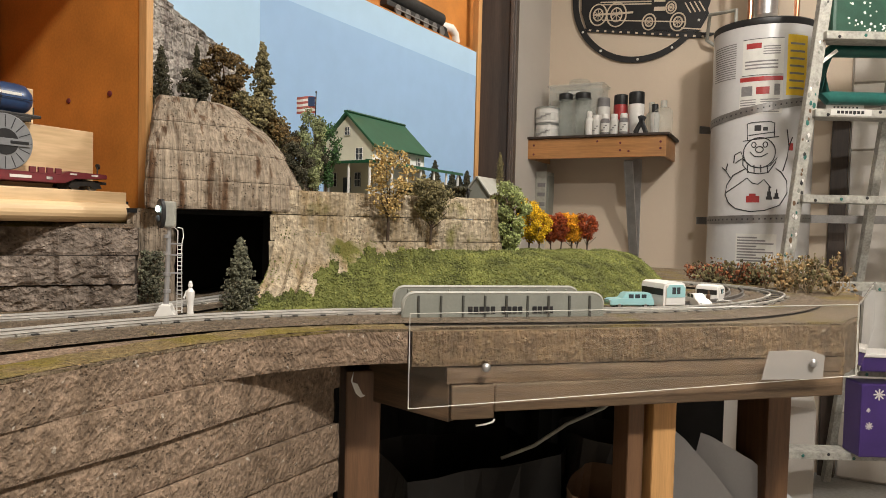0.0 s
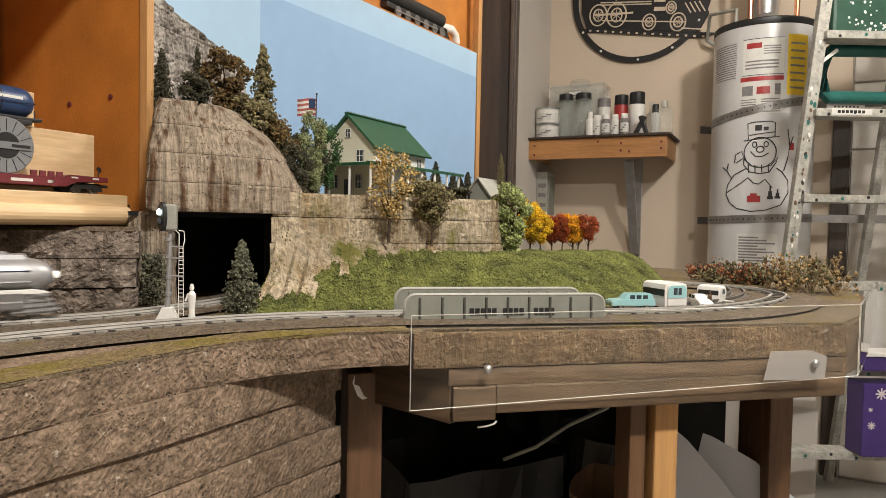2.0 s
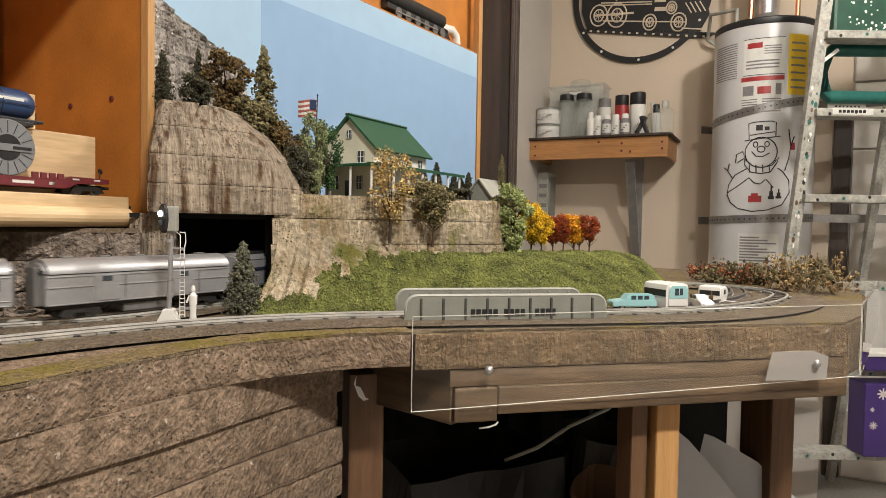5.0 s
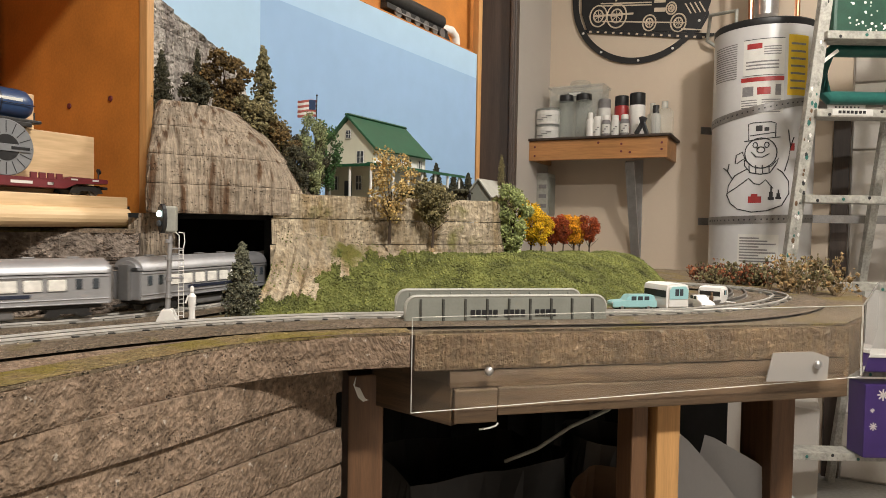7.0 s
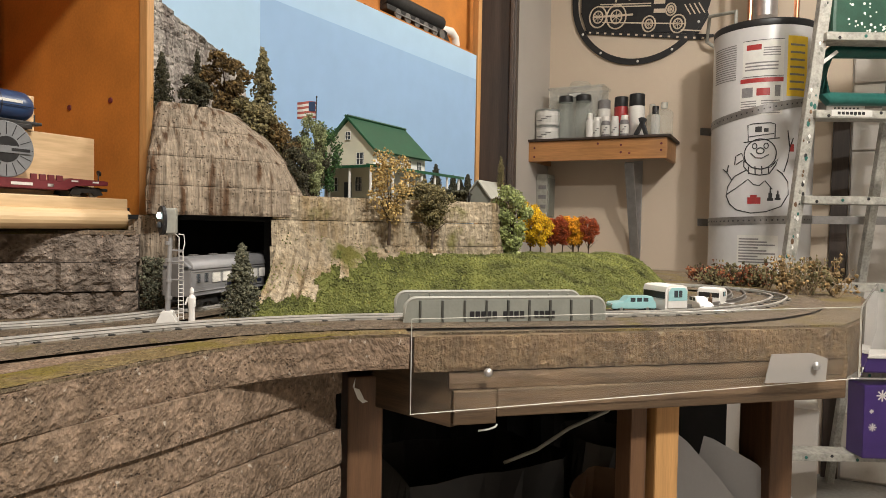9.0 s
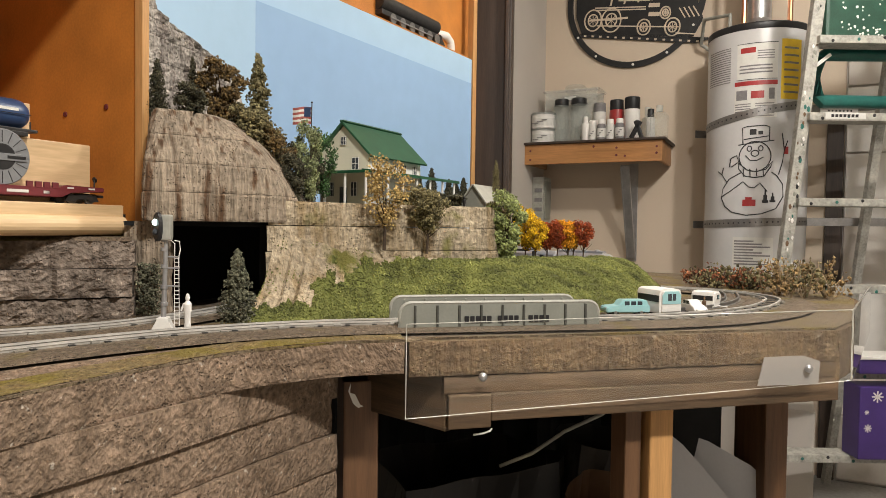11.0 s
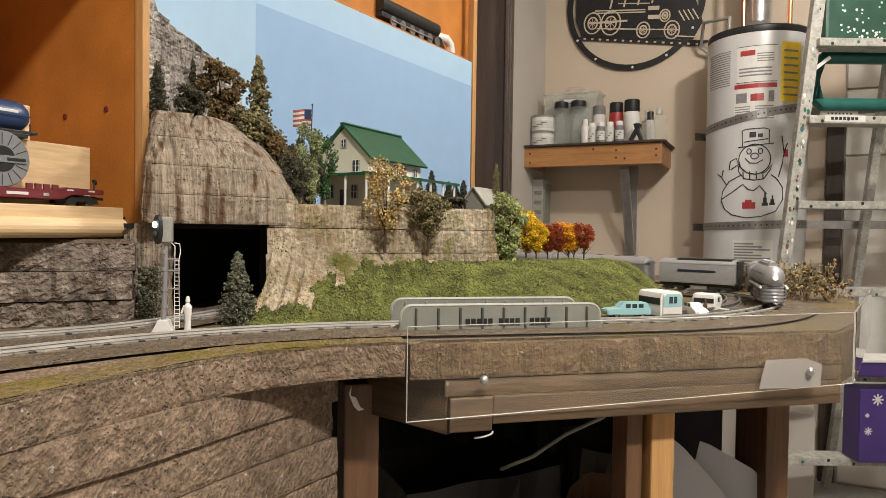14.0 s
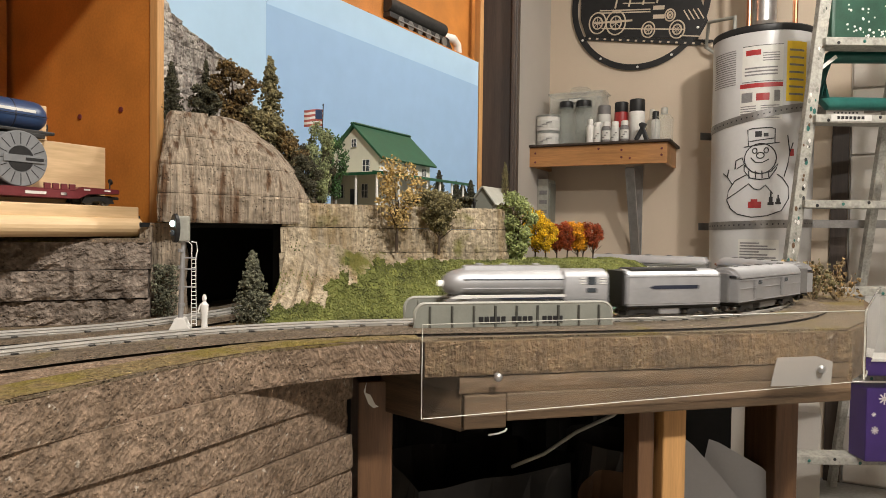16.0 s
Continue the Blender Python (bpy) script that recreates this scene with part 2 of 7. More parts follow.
    roof=mat("green_roof", (0.012, 0.075, 0.034), 0.5, vary=0.15, scale=40, fine=300, bump=0.05),
    pane=mat("dark_pane", (0.05, 0.06, 0.07), 0.15, vary=0.3, scale=60, bump=0),
    trunk=mat("twig_brown", (0.06, 0.04, 0.025), 0.9, vary=0.4, scale=60, bump=0.3),
    red=mat("red_paint", (0.35, 0.03, 0.03), 0.4, vary=0.2, scale=30, bump=0.03),
    maroon=mat("maroon_paint", (0.14, 0.025, 0.03), 0.4, vary=0.2, scale=30, bump=0.04),
    navy=mat("navy_paint", (0.03, 0.06, 0.14), 0.35, vary=0.2, scale=30, bump=0.03),
    aqua=mat("aqua_paint", (0.34, 0.6, 0.62), 0.3, vary=0.06, scale=30, bump=0.02, coat=0.3),
    yellow=mat("yellow_label", (0.75, 0.5, 0.03), 0.5, vary=0.08, scale=30, bump=0),
    straw=mat("dry_stem", (0.3, 0.22, 0.13), 0.8, vary=0.3, scale=60, bump=0.1),
    paper=mat("paper_label", (0.66, 0.65, 0.61), 0.6, vary=0.06, scale=40, bump=0),
    ink=mat("ink_grey", (0.2, 0.19, 0.19), 0.6, vary=0.2, scale=60, bump=0),
    bag=mat("brown_paper", (0.13, 0.075, 0.04), 0.8, vary=0.25, scale=8, fine=60, bump=0.3),
    # bag colour taken down to near black to carry the shade below the table
    bag_dark_shaded=mat("shaded_dark_bag", (0.012, 0.01, 0.009), 0.45, vary=0.4, scale=8, fine=60, bump=0.3),
    sheet=mat("white_sheet", (0.5, 0.51, 0.54), 0.5, vary=0.05, scale=4, bump=0.03),
    spool=mat("grey_spool", (0.19, 0.195, 0.2), 0.5, vary=0.12, scale=40, bump=0.05),
)


def leaf_mat(name, colour, tint, vary=0.5):
    m = mat(name, colour, 0.85, vary=vary, scale=60, fine=400, bump=0.3, tint=tint)
    n, l = m.node_tree.nodes, m.node_tree.links
    geo, hsv, rng = n.new("ShaderNodeNewGeometry"), n.new("ShaderNodeHueSaturation"), n.new("ShaderNodeMapRange")
    rng.inputs[3].default_value, rng.inputs[4].default_value = 0.45, 1.6
    l.new(geo.outputs["Random Per Island"], rng.inputs[0])
    l.new(rng.outputs[0], hsv.inputs["Value"])
    ramp = next(x for x in n if x.bl_idname == "ShaderNodeValToRGB")
    l.new(ramp.outputs[0], hsv.inputs["Color"])
    l.new(hsv.outputs[0], n["Principled BSDF"].inputs["Base Color"])
    return m


LEAF = dict(
    olive=leaf_mat("leaf_olive", (0.12, 0.11, 0.045), (0.19, 0.16, 0.075)),
    dark=leaf_mat("leaf_dark", (0.035, 0.04, 0.02), (0.06, 0.055, 0.03)),
    rust=leaf_mat("leaf_rust", (0.1, 0.065, 0.025), (0.14, 0.09, 0.03)),
    pale=leaf_mat("leaf_pale", (0.17, 0.2, 0.09), (0.24, 0.27, 0.13)),
    green=leaf_mat("leaf_green", (0.03, 0.08, 0.025), (0.05, 0.11, 0.03)),
    fresh=leaf_mat("leaf_fresh", (0.2, 0.25, 0.08), (0.3, 0.34, 0.13)),
    gold=leaf_mat("leaf_gold", (0.36, 0.25, 0.09), (0.46, 0.33, 0.13)),
    yellow=leaf_mat("leaf_yellow", (0.66, 0.33, 0.008), (0.8, 0.45, 0.012)),
    sage=leaf_mat("leaf_sage", (0.075, 0.078, 0.045), (0.13, 0.13, 0.085)),
    orange=leaf_mat("leaf_orange", (0.58, 0.23, 0.008), (0.7, 0.32, 0.01)),
    red=leaf_mat("leaf_red", (0.19, 0.028, 0.01), (0.34, 0.065, 0.012)),
    dry=leaf_mat("leaf_dry", (0.22, 0.15, 0.06), (0.3, 0.2, 0.09)),
    berry=leaf_mat("leaf_berry", (0.22, 0.05, 0.025), (0.26, 0.1, 0.04)),
)


# ---- building blocks ----
def part(name, bm, material, parent=None, label="", smooth=False):
    me = bpy.data.meshes.new(name)
    bmesh.ops.recalc_face_normals(bm, faces=bm.faces)
    bm.to_mesh(me)
    bm.free()
    for k in (material if isinstance(material, (list, tuple)) else [material]):
        me.materials.append(k)
    if smooth:
        for p in me.polygons:
            p.use_smooth = True
        me.set_sharp_from_angle(angle=radians(38))
    ob = new(name, me)
    if parent:
        ob.parent = parent
    if label:
        ob["label"] = label
    return ob


def thing(name, label, category, m=None, group="", kind=""):
    ob = tagged(new(name), label, category, group, kind)
    if m is not None:
        ob.matrix_world = m
    return ob


def box(size, at=(0, 0, 0), turn=None, bevel=0.0, bm=None):
    """A box of that size centred at at; bevelled edges."""
    own = bmesh.new()
    bmesh.ops.create_cube(own, size=1.0, matrix=Matrix.Translation(at) @ (turn or Matrix()) @ Matrix.Diagonal((*size, 1)))
    if bevel:
        bmesh.ops.bevel(own, geom=own.edges[:], offset=bevel, segments=2, affect="EDGES", profile=0.6)
    return join(bm, own)


def join(bm, own):
    if bm is None:
        return own
    me = bpy.data.meshes.new("scratch")
    own.to_mesh(me)
    own.free()
    bm.from_mesh(me)
    bpy.data.meshes.remove(me)
    return bm


def rod(a, b, r, r2=None, seg=10, bm=None, caps=True):
    """A round bar from a to b."""
    a, b = Vector(a), Vector(b)
    own = bmesh.new()
    m = Matrix.Translation((a + b) / 2) @ (b - a).to_track_quat("Z", "Y").to_matrix().to_4x4()
    bmesh.ops.create_cone(own, cap_ends=caps, segments=seg, radius1=r, radius2=r if r2 is None else r2, depth=(b - a).length, matrix=m)
    return join(bm, own)


def lathe(profile, seg=20, bm=None, m=None):
    """A turned body: rows of radius and height."""
    own = bmesh.new()
    rings = []
    for r, z in profile:
        rings.append([own.verts.new((max(r, 1e-5) * math.cos(2 * math.pi * i / seg), max(r, 1e-5) * math.sin(2 * math.pi * i / seg), z)) for i in range(seg)])
    for p, q in zip(rings, rings[1:]):
        for i in range(seg):
            own.faces.new((p[i], p[(i + 1) % seg], q[(i + 1) % seg], q[i]))
    own.faces.new(rings[0][::-1])
    own.faces.new(rings[-1])
    if m is not None:
        own.transform(m)
    return join(bm, own)


def prism(outline, thick, m=None, bm=None, bevel=0.0):
    """An outline in x and z, given depth along y (from 0 to thick)."""
    own = bmesh.new()
    a = [own.verts.new((x, 0, z)) for x, z in outline]
    b = [own.verts.new((x, thick, z)) for x, z in outline]
    own.faces.new(a)
    own.faces.new(b[::-1])
    for i in range(len(a)):
        j = (i + 1) % len(a)
        own.faces.new((a[i], b[i], b[j], a[j]))
    if bevel:
        bmesh.ops.bevel(own, geom=own.edges[:], offset=bevel, segments=2, affect="EDGES")
    if m is not None:
        own.transform(m)
    return join(bm, own)


def tube(points, r, seg=6, bm=None, closed=False):
    """A bent round wire through points."""
    own = bmesh.new()
    pts = [Vector(p) for p in points]
    rings = []
    for i, p in enumerate(pts):
        a = pts[i - 1] if i or closed else p
        b = pts[(i + 1) % len(pts)] if i < len(pts) - 1 or closed else p
        q = (b - a).to_track_quat("Z", "Y")
        rings.append([own.verts.new(p + q @ Vector((r * math.cos(2 * math.pi * k / seg), r * math.sin(2 * math.pi * k / seg), 0))) for k in range(seg)])
    for i in range(len(rings) - (0 if closed else 1)):
        p, q = rings[i], rings[(i + 1) % len(rings)]
        for k in range(seg):
            own.faces.new((p[k], p[(k + 1) % seg], q[(k + 1) % seg], q[k]))
    if not closed:
        own.faces.new(rings[0][::-1])
        own.faces.new(rings[-1])
    return join(bm, own)


def smooth_line(points, step):
    """A soft curve through points, with even steps."""
    p = [Vector((*q, 0)[:3]) for q in points]
    p = [2 * p[0] - p[1]] + p + [2 * p[-1] - p[-2]]
    fine = []
    for i in range(1, len(p) - 2):
        for k in range(24):
            t = k / 24
            a, b, c, d = p[i - 1:i + 3]
            fine.append(0.5 * (2 * b + (c - a) * t + (2 * a - 5 * b + 4 * c - d) * t * t + (3 * b - a - 3 * c + d) * t ** 3))
    fine.append(p[-2])
    return even(fine, step)


def even(fine, step):
    total = sum((b - a).length for a, b in zip(fine, fine[1:]))
    count = max(2, round(total / step))
    gap, out, run, want = total / count, [fine[0].copy()], 0.0, total / count
    for a, b in zip(fine, fine[1:]):
        d = (b - a).length
        while d > 0 and run + d >= want - 1e-9 and len(out) < count:
            out.append(a.lerp(b, (want - run) / d))
            want += gap
        run += d
    out.append(fine[-1].copy())
    return out


def straight_line(points, step):
    return even([Vector((*q, 0)[:3]) for q in points], step)


def slab(line, z0, z1, back, rough=0.003, lean=0.0, seed=0.0, rows=6, pit=0.0, upper=None):
    """A foam board: a carved front along line from z0 to z1, a flat top and underside that reach back by the vector back."""
    bm = bmesh.new()
    n = len(line)
    grid = []
    for k in range(rows + 1):
        v = k / rows
        row = []
        for i, p in enumerate(line):
            if upper:
                p = p.lerp(upper[round(i * (len(upper) - 1) / (n - 1))], v)
            a, b = line[max(i - 1, 0)], line[min(i + 1, n - 1)]
            t = (b - a).normalized()
            out = Vector((t.y, -t.x, 0))
            q = Vector((p.x, p.y, z0 + (z1 - z0) * v))
            d = rough * (noise.noise(q * 28 + Vector((seed, 0, 0))) + 0.6 * noise.noise(q * 90) + 1.0 * noise.noise(Vector((q.x * 95, q.y * 95, q.z * 9 + seed))) + 0.5 * noise.noise(q * 190))
            d -= pit * max(0, noise.noise(q * 60 + Vector((0, seed, 9))) - 0.25)
            edge = 0.0009 if k in (0, rows) else 0.0
            row.append(bm.verts.new(q + out * (d - edge - lean * v)))
        grid.append(row)
    for k in range(rows):
        for i in range(n - 1):
            bm.faces.new((grid[k][i], grid[k][i + 1], grid[k + 1][i + 1], grid[k + 1][i]))
    bk = Vector(back)
    lo = [bm.verts.new(v.co + bk) for v in grid[0]]
    hi = [bm.verts.new(v.co + bk) for v in grid[-1]]
    for i in range(n - 1):
        bm.faces.new((grid[-1][i], grid[-1][i + 1], hi[i + 1], hi[i]))
        bm.faces.new((lo[i], lo[i + 1], grid[0][i + 1], grid[0][i]))
        bm.faces.new((hi[i], hi[i + 1], lo[i + 1], lo[i]))
    for i in (0, n - 1):
        col = [g[i] for g in grid]
        bm.faces.new(col + [hi[i], lo[i]])
    return bm


def sheet(outline, z0, z1):
    """A flat plate with that outline in plan."""
    bm = bmesh.new()
    a = [bm.verts.new((x, y, z0)) for x, y in outline]
    b = [bm.verts.new((x, y, z1)) for x, y in outline]
    bm.faces.new(a)
    bm.faces.new(b)
    for i in range(len(a)):
        j = (i + 1) % len(a)
        bm.faces.new((a[i], a[j], b[j], b[i]))
    return bm


def frame_at(x, y, z, ax, ay):
    """A pose whose x axis runs along (ax, ay) in plan."""
    return pose(x, y, z, 0, 0, math.degrees(math.atan2(ay, ax)))

# ---- the room ----
A, B = Vector((0.447, 0.894, 0)), Vector((0.894, -0.447, 0))      # along the long wall, along the end wall


def along(p, u, v, z=0.0):
    """A place u metres along the end wall and v metres deeper than p."""
    q = Vector((p[0], p[1], 0)) + B * u + A * v
    return (q.x, q.y, z)


TURN = Matrix(((B.x, A.x, 0, 0), (B.y, A.y, 0, 0), (0, 0, 1, 0), (0, 0, 0, 1)))     # x along the end wall, y into it
CORNER = (0.592, 3.70)

def wall_box(name, p, u0, u1, v0, v1, z0, z1, material, label, category):
    c = along(p, (u0 + u1) / 2, (v0 + v1) / 2, (z0 + z1) / 2)
    ob = part(name, box((u1 - u0, v1 - v0, z1 - z0)), material)
    ob.matrix_world = Matrix.Translation(c) @ TURN
    return tagged(ob, label, category, kind="structure")


wall_box("wall_end", CORNER, -0.04, 1.75, 0.0, 0.1, 0, 2.7, M["wall"], "beige painted end wall behind the heater", "wall")
wall_box("wall_long", CORNER, -0.14, -0.04, -6.6, 0.1, 0, 2.7, M["wall_white"], "pale painted long wall behind the layout", "wall")
wall_box("wall_side", CORNER, 4.0, 4.1, -6.6, 0.8, 0, 2.7, M["wall_white"], "pale painted side wall of the room", "wall")
wall_box("wall_rear", CORNER, -0.1, 4.1, -6.7, -6.6, 0, 2.7, M["wall"], "beige painted rear wall of the room", "wall")
wall_box("ceiling", CORNER, -0.1, 4.1, -6.7, 0.8, 2.7, 2.8, M["ceiling"], "pale painted ceiling", "ceiling")
wall_box("floor", CORNER, -0.1, 4.1, -6.7, 0.8, -0.1, 0.0, M["concrete"], "grey concrete garage floor", "floor")
# the far end to the right of the heater: a panelled door set back
door = wall_box("wall_panelled", CORNER, 1.75, 4.0, 0.7, 0.8, 0, 2.7, M["wall_white"], "pale panelled overhead door", "garage door")
for k in range(9):
    pan = part("panel", box((2.24, 0.02, 0.27), (0, 0, 0), bevel=0.008), M["wall_white"], door)
    pan.location = (0, -0.062, -1.2 + 0.3 * k)
wall_box("wall_return", CORNER, 1.75, 1.85, 0.1, 0.7, 0, 2.7, M["wall"], "beige return of the end wall", "wall")
# dark strip put in for the shadowed gap between heater and pale boards
gap_strip = wall_box("trim", CORNER, 1.31, 1.375, -0.035, -0.002, 0, 1.66, M["dark_post"], "dark strip added for the shadowed gap beside the heater", "trim")
boards = wall_box("wall_boards", CORNER, 1.38, 1.74, -0.02, -0.002, 0, 2.69, M["wall_white"], "pale painted boards beside the heater", "wall")
for k in range(9):
    pan = part("panel", box((0.352, 0.02, 0.288), (0, 0, 0), bevel=0.006), M["white"] if k % 3 else M["wall_white"], boards)
    pan.location = (0, -0.0185, -1.19 + 0.296 * k)
lamp = thing("ceiling_lamp", "white ceiling light fixture with a long diffuser", "lamp", pose(0.55, -0.5, 2.66), "ceiling lights")
part("housing", box((0.6, 0.3, 0.06), (0, 0, 0.01), bevel=0.01), M["white"], lamp)
lamp = thing("ceiling_lamp", "white round ceiling lamp holder with a bare bulb", "lamp", pose(1.22, 1.42, 2.60), "ceiling lights")
part("housing", lathe([(0.03, 0), (0.045, 0.02), (0.05, 0.07), (0.07, 0.09), (0.07, 0.1)], 20), M["white"], lamp, "", True)

# ---- the layout's ground ----
FRONT = [(-0.62, -0.2), (-0.47, 0.15), (-0.37, 0.36), (-0.314, 0.480), (-0.276, 0.550), (-0.241, 0.612), (-0.193, 0.676), (-0.114, 0.733), (-0.037, 0.7562)]
TABLE = [(-0.032, 0.757), (0.24, 0.822), (0.535, 0.895)]
BACK_LEFT = [(-0.46, 1.03), (-0.379, 1.38), (0.09, 2.14)]
front_line = smooth_line(FRONT, 0.006)
outline = [(p.x, p.y) for p in front_line] + [(-0.012, 0.775), (0.535, 0.905), (0.62, 1.0), (0.80, 1.30), (0.90, 1.62), (0.80, 1.95), (0.45, 2.2), (0.09, 2.15),
                   (-0.379, 1.39), (-0.46, 1.06), (-0.80, 1.20), (-1.3, 0.6), (-1.2, -0.2)]
ground = part("ground", sheet(outline, 0.9975, 1.0), M["dirt"])
tagged(ground, "brown scenic ground sheet of the model layout", "ground", kind="structure")

# foam boards along the front edge
cliff = thing("foam_cliff", "brown carved foam boards stacked below the front track", "foam cliff")
top = slab(front_line, 0.961, 1.0006, (-0.2, 0.1, 0), 0.0007, seed=1, rows=8, pit=0.004)
part("foam_board", top, M["foam_front"], cliff)
low = [(-0.60, 0.05), (-0.43, 0.30), (-0.318, 0.484), (-0.256, 0.580), (-0.199, 0.684), (-0.158, 0.752), (-0.122, 0.81)]
for k in range(6):
    z1 = 0.9606 - 0.0425 * k
    line = [(x - 0.004 * math.sin(k * 2.1 + 3 * x), y + 0.003 * math.sin(5 * k)) for x, y in low]
    part("foam_board", slab(smooth_line(line, 0.006), z1 - 0.0412, z1, (-0.25, 0.08, 0), 0.0007, seed=3 + 5 * k, rows=8, pit=0.004), M["foam_front"], cliff)

# scenic strip of flock between the roadbed and the edge
strip = bmesh.new()
n = len(front_line)
rows = []
for k in range(4):
    row = []
    for i, p in enumerate(front_line):
        a, b = front_line[max(i - 1, 0)], front_line[min(i + 1, n - 1)]
        t = (b - a).normalized()
        q = p + Vector((-t.y, t.x, 0)) * (0.0005 + 0.0195 * k)
        row.append(strip.verts.new((q.x, q.y, 1.0018 + 0.0012 * noise.noise(q * 60) + (-0.0011 if k == 0 else -0.0034 if k == 3 else 0.0006))))
    rows.append(row)
for k in range(3):
    for i in range(n - 1):
        strip.faces.new((rows[k][i], rows[k][i + 1], rows[k + 1][i + 1], rows[k + 1][i]))
tagged(part("flock_strip", strip, M["scenic"], None), "yellow-green flocked verge along the layout edge", "flock", kind="stuff")

# the table end: foam fascia, sub-board, stained rail, legs
table = thing("layout_table", "wooden layout table with a brown foam fascia and stained rails", "table")
part("fascia", slab(straight_line(TABLE, 0.006), 0.957, 0.997, (-0.03, 0.12, 0), 0.0018, seed=11, rows=8, pit=0.003), M["foam_fascia"], table, "brown carved foam fascia")
part("fascia", slab(smooth_line([(0.535, 0.895), (0.64, 1.02), (0.81, 1.30), (0.905, 1.62)], 0.01), 0.93, 0.997, (-0.12, 0.03, 0), 0.002, seed=17), M["foam_fascia"], table)
part("sub_board", slab(straight_line([(0.008, 0.769), (0.24, 0.8235), (0.535, 0.896)], 0.012), 0.936, 0.9555, (-0.03, 0.12, 0), 0.0008, seed=13, rows=3), M["stain_x"], table, "brown plywood sub-board")
d = Vector((0.543, 0.138, 0)).normalized()
turn = Matrix.Rotation(math.atan2(d.y, d.x), 4, "Z")
rail = part("rail", box((0.49, 0.034, 0.033), (0, 0, 0), bevel=0.002), M["stain_x"], table, "brown stained softwood rail")
rail.matrix_world = Matrix.Translation((0.297, 0.8545, 0.9190)) @ turn
rail = part("rail", box((0.052, 0.034, 0.040), (0, 0, 0), bevel=0.002), M["stain_x"], table)
rail.matrix_world = Matrix.Translation((0.0345, 0.7895, 0.9145)) @ turn
rail = part("rail", box((0.135, 0.02, 0.064), (0, 0, 0), bevel=0.002), M["stain_x"], table)
rail.matrix_world = Matrix.Translation((-0.034, 0.826, 0.922)) @ Matrix.Rotation(-0.72, 4, "Z")
for (x, y, w, material) in ((0.284, 0.915, 0.034, "pine"), (0.251, 0.888, 0.023, "stain_z"), (0.603, 1.25, 0.048, "stain_z"), (-0.107, 0.895, 0.045, "stain_z")):
    leg = part("leg", box((w, 0.04, 0.90) if w < 0.03 else (w, 0.085, 0.93), (0, 0, 0), bevel=0.003), M[material], table)
    leg.matrix_world = Matrix.Translation((x, y, 0.45 if w < 0.03 else 0.465)) @ turn
part("tabletop", sheet([(-0.15, 0.88), (0.0, 0.80), (0.52, 0.92), (0.78, 1.32), (0.87, 1.62), (0.4, 2.1), (0.1, 2.1), (-0.3, 1.4)], 0.94, 0.96), M["stain_x"], table, "plywood top")

# ---- tracks ----
CENTRE, R = Vector((0.132, 1.405, 0)), 0.505
ARRIVE = [(-1.16, -0.75), (-0.98, -0.2), (-0.84, 0.2), (-0.70, 0.47), (-0.60, 0.597), (-0.52, 0.672), (-0.469, 0.712), (-0.427, 0.744), (-0.399, 0.770),
          (-0.372, 0.803), (-0.348, 0.847), (-0.326, 0.896), (-0.308, 0.945), (-0.286, 1.03), (-0.275, 1.12), (-0.285, 1.22), (-0.282, 1.33), (-0.25, 1.46), (-0.185, 1.58), (-0.09, 1.67),
          (0.01, 1.725), (0.11, 1.725), (0.20, 1.675), (0.275, 1.59), (0.34, 1.50), (0.405, 1.448), (0.475, 1.412), (0.540, 1.370), (0.580, 1.315), (0.5965, 1.25)]
ARC = [(CENTRE.x + R * math.cos(math.radians(a)), CENTRE.y + R * math.sin(math.radians(a))) for a in range(-25, -78, -7)]
LEAVE = [(0.198, 0.902), (0.072, 0.8745), (-0.054, 0.847), (-0.135, 0.824), (-0.215, 0.788), (-0.30, 0.730), (-0.40, 0.630), (-0.50, 0.50),
         (-0.60, 0.33), (-0.70, 0.10), (-0.80, -0.2)]
STEP = 0.005
LOOP = smooth_line(ARRIVE + ARC + LEAVE, STEP)
RAIL_TOP = 1.011


def at(s):
    """The place on the track s metres from its start."""
    k = max(0.0, min(len(LOOP) - 1.001, s / STEP_TRUE))
    i = int(k)
    return LOOP[i].lerp(LOOP[i + 1], k - i)


STEP_TRUE = sum((b - a).length for a, b in zip(LOOP, LOOP[1:])) / (len(LOOP) - 1)
track = thing("train_track", "two-rail toy train track with bright steel rails and black ties", "track")


def sweep(line, offset, w, z0, z1, crown=0.0):
    bm = bmesh.new()
    rings = []
    n = len(line)
    for i, p in enumerate(line):
        t = (line[min(i + 1, n - 1)] - line[max(i - 1, 0)]).normalized()
        o = Vector((-t.y, t.x, 0))
        c = p + o * offset
        prof = [(-w, z0), (-w, z0 + 0.001), (-w * 0.3, z0 + 0.0015), (-w * 0.3, z1 - 0.003), (-w * 0.55, z1 - 0.0022), (-w * 0.45, z1 - 0.0003), (0, z1)] if crown else [(-w, z0), (-w * 0.8, z1)]
        prof = prof + [(-a, b) for a, b in reversed(prof) if a != 0]
        rings.append([bm.verts.new(c + o * a + Vector((0, 0, b))) for a, b in prof])
    for p, q in zip(rings, rings[1:]):
        m = len(p)
        for k in range(m):
            bm.faces.new((p[k], p[(k + 1) % m], q[(k + 1) % m], q[k]))
    return bm


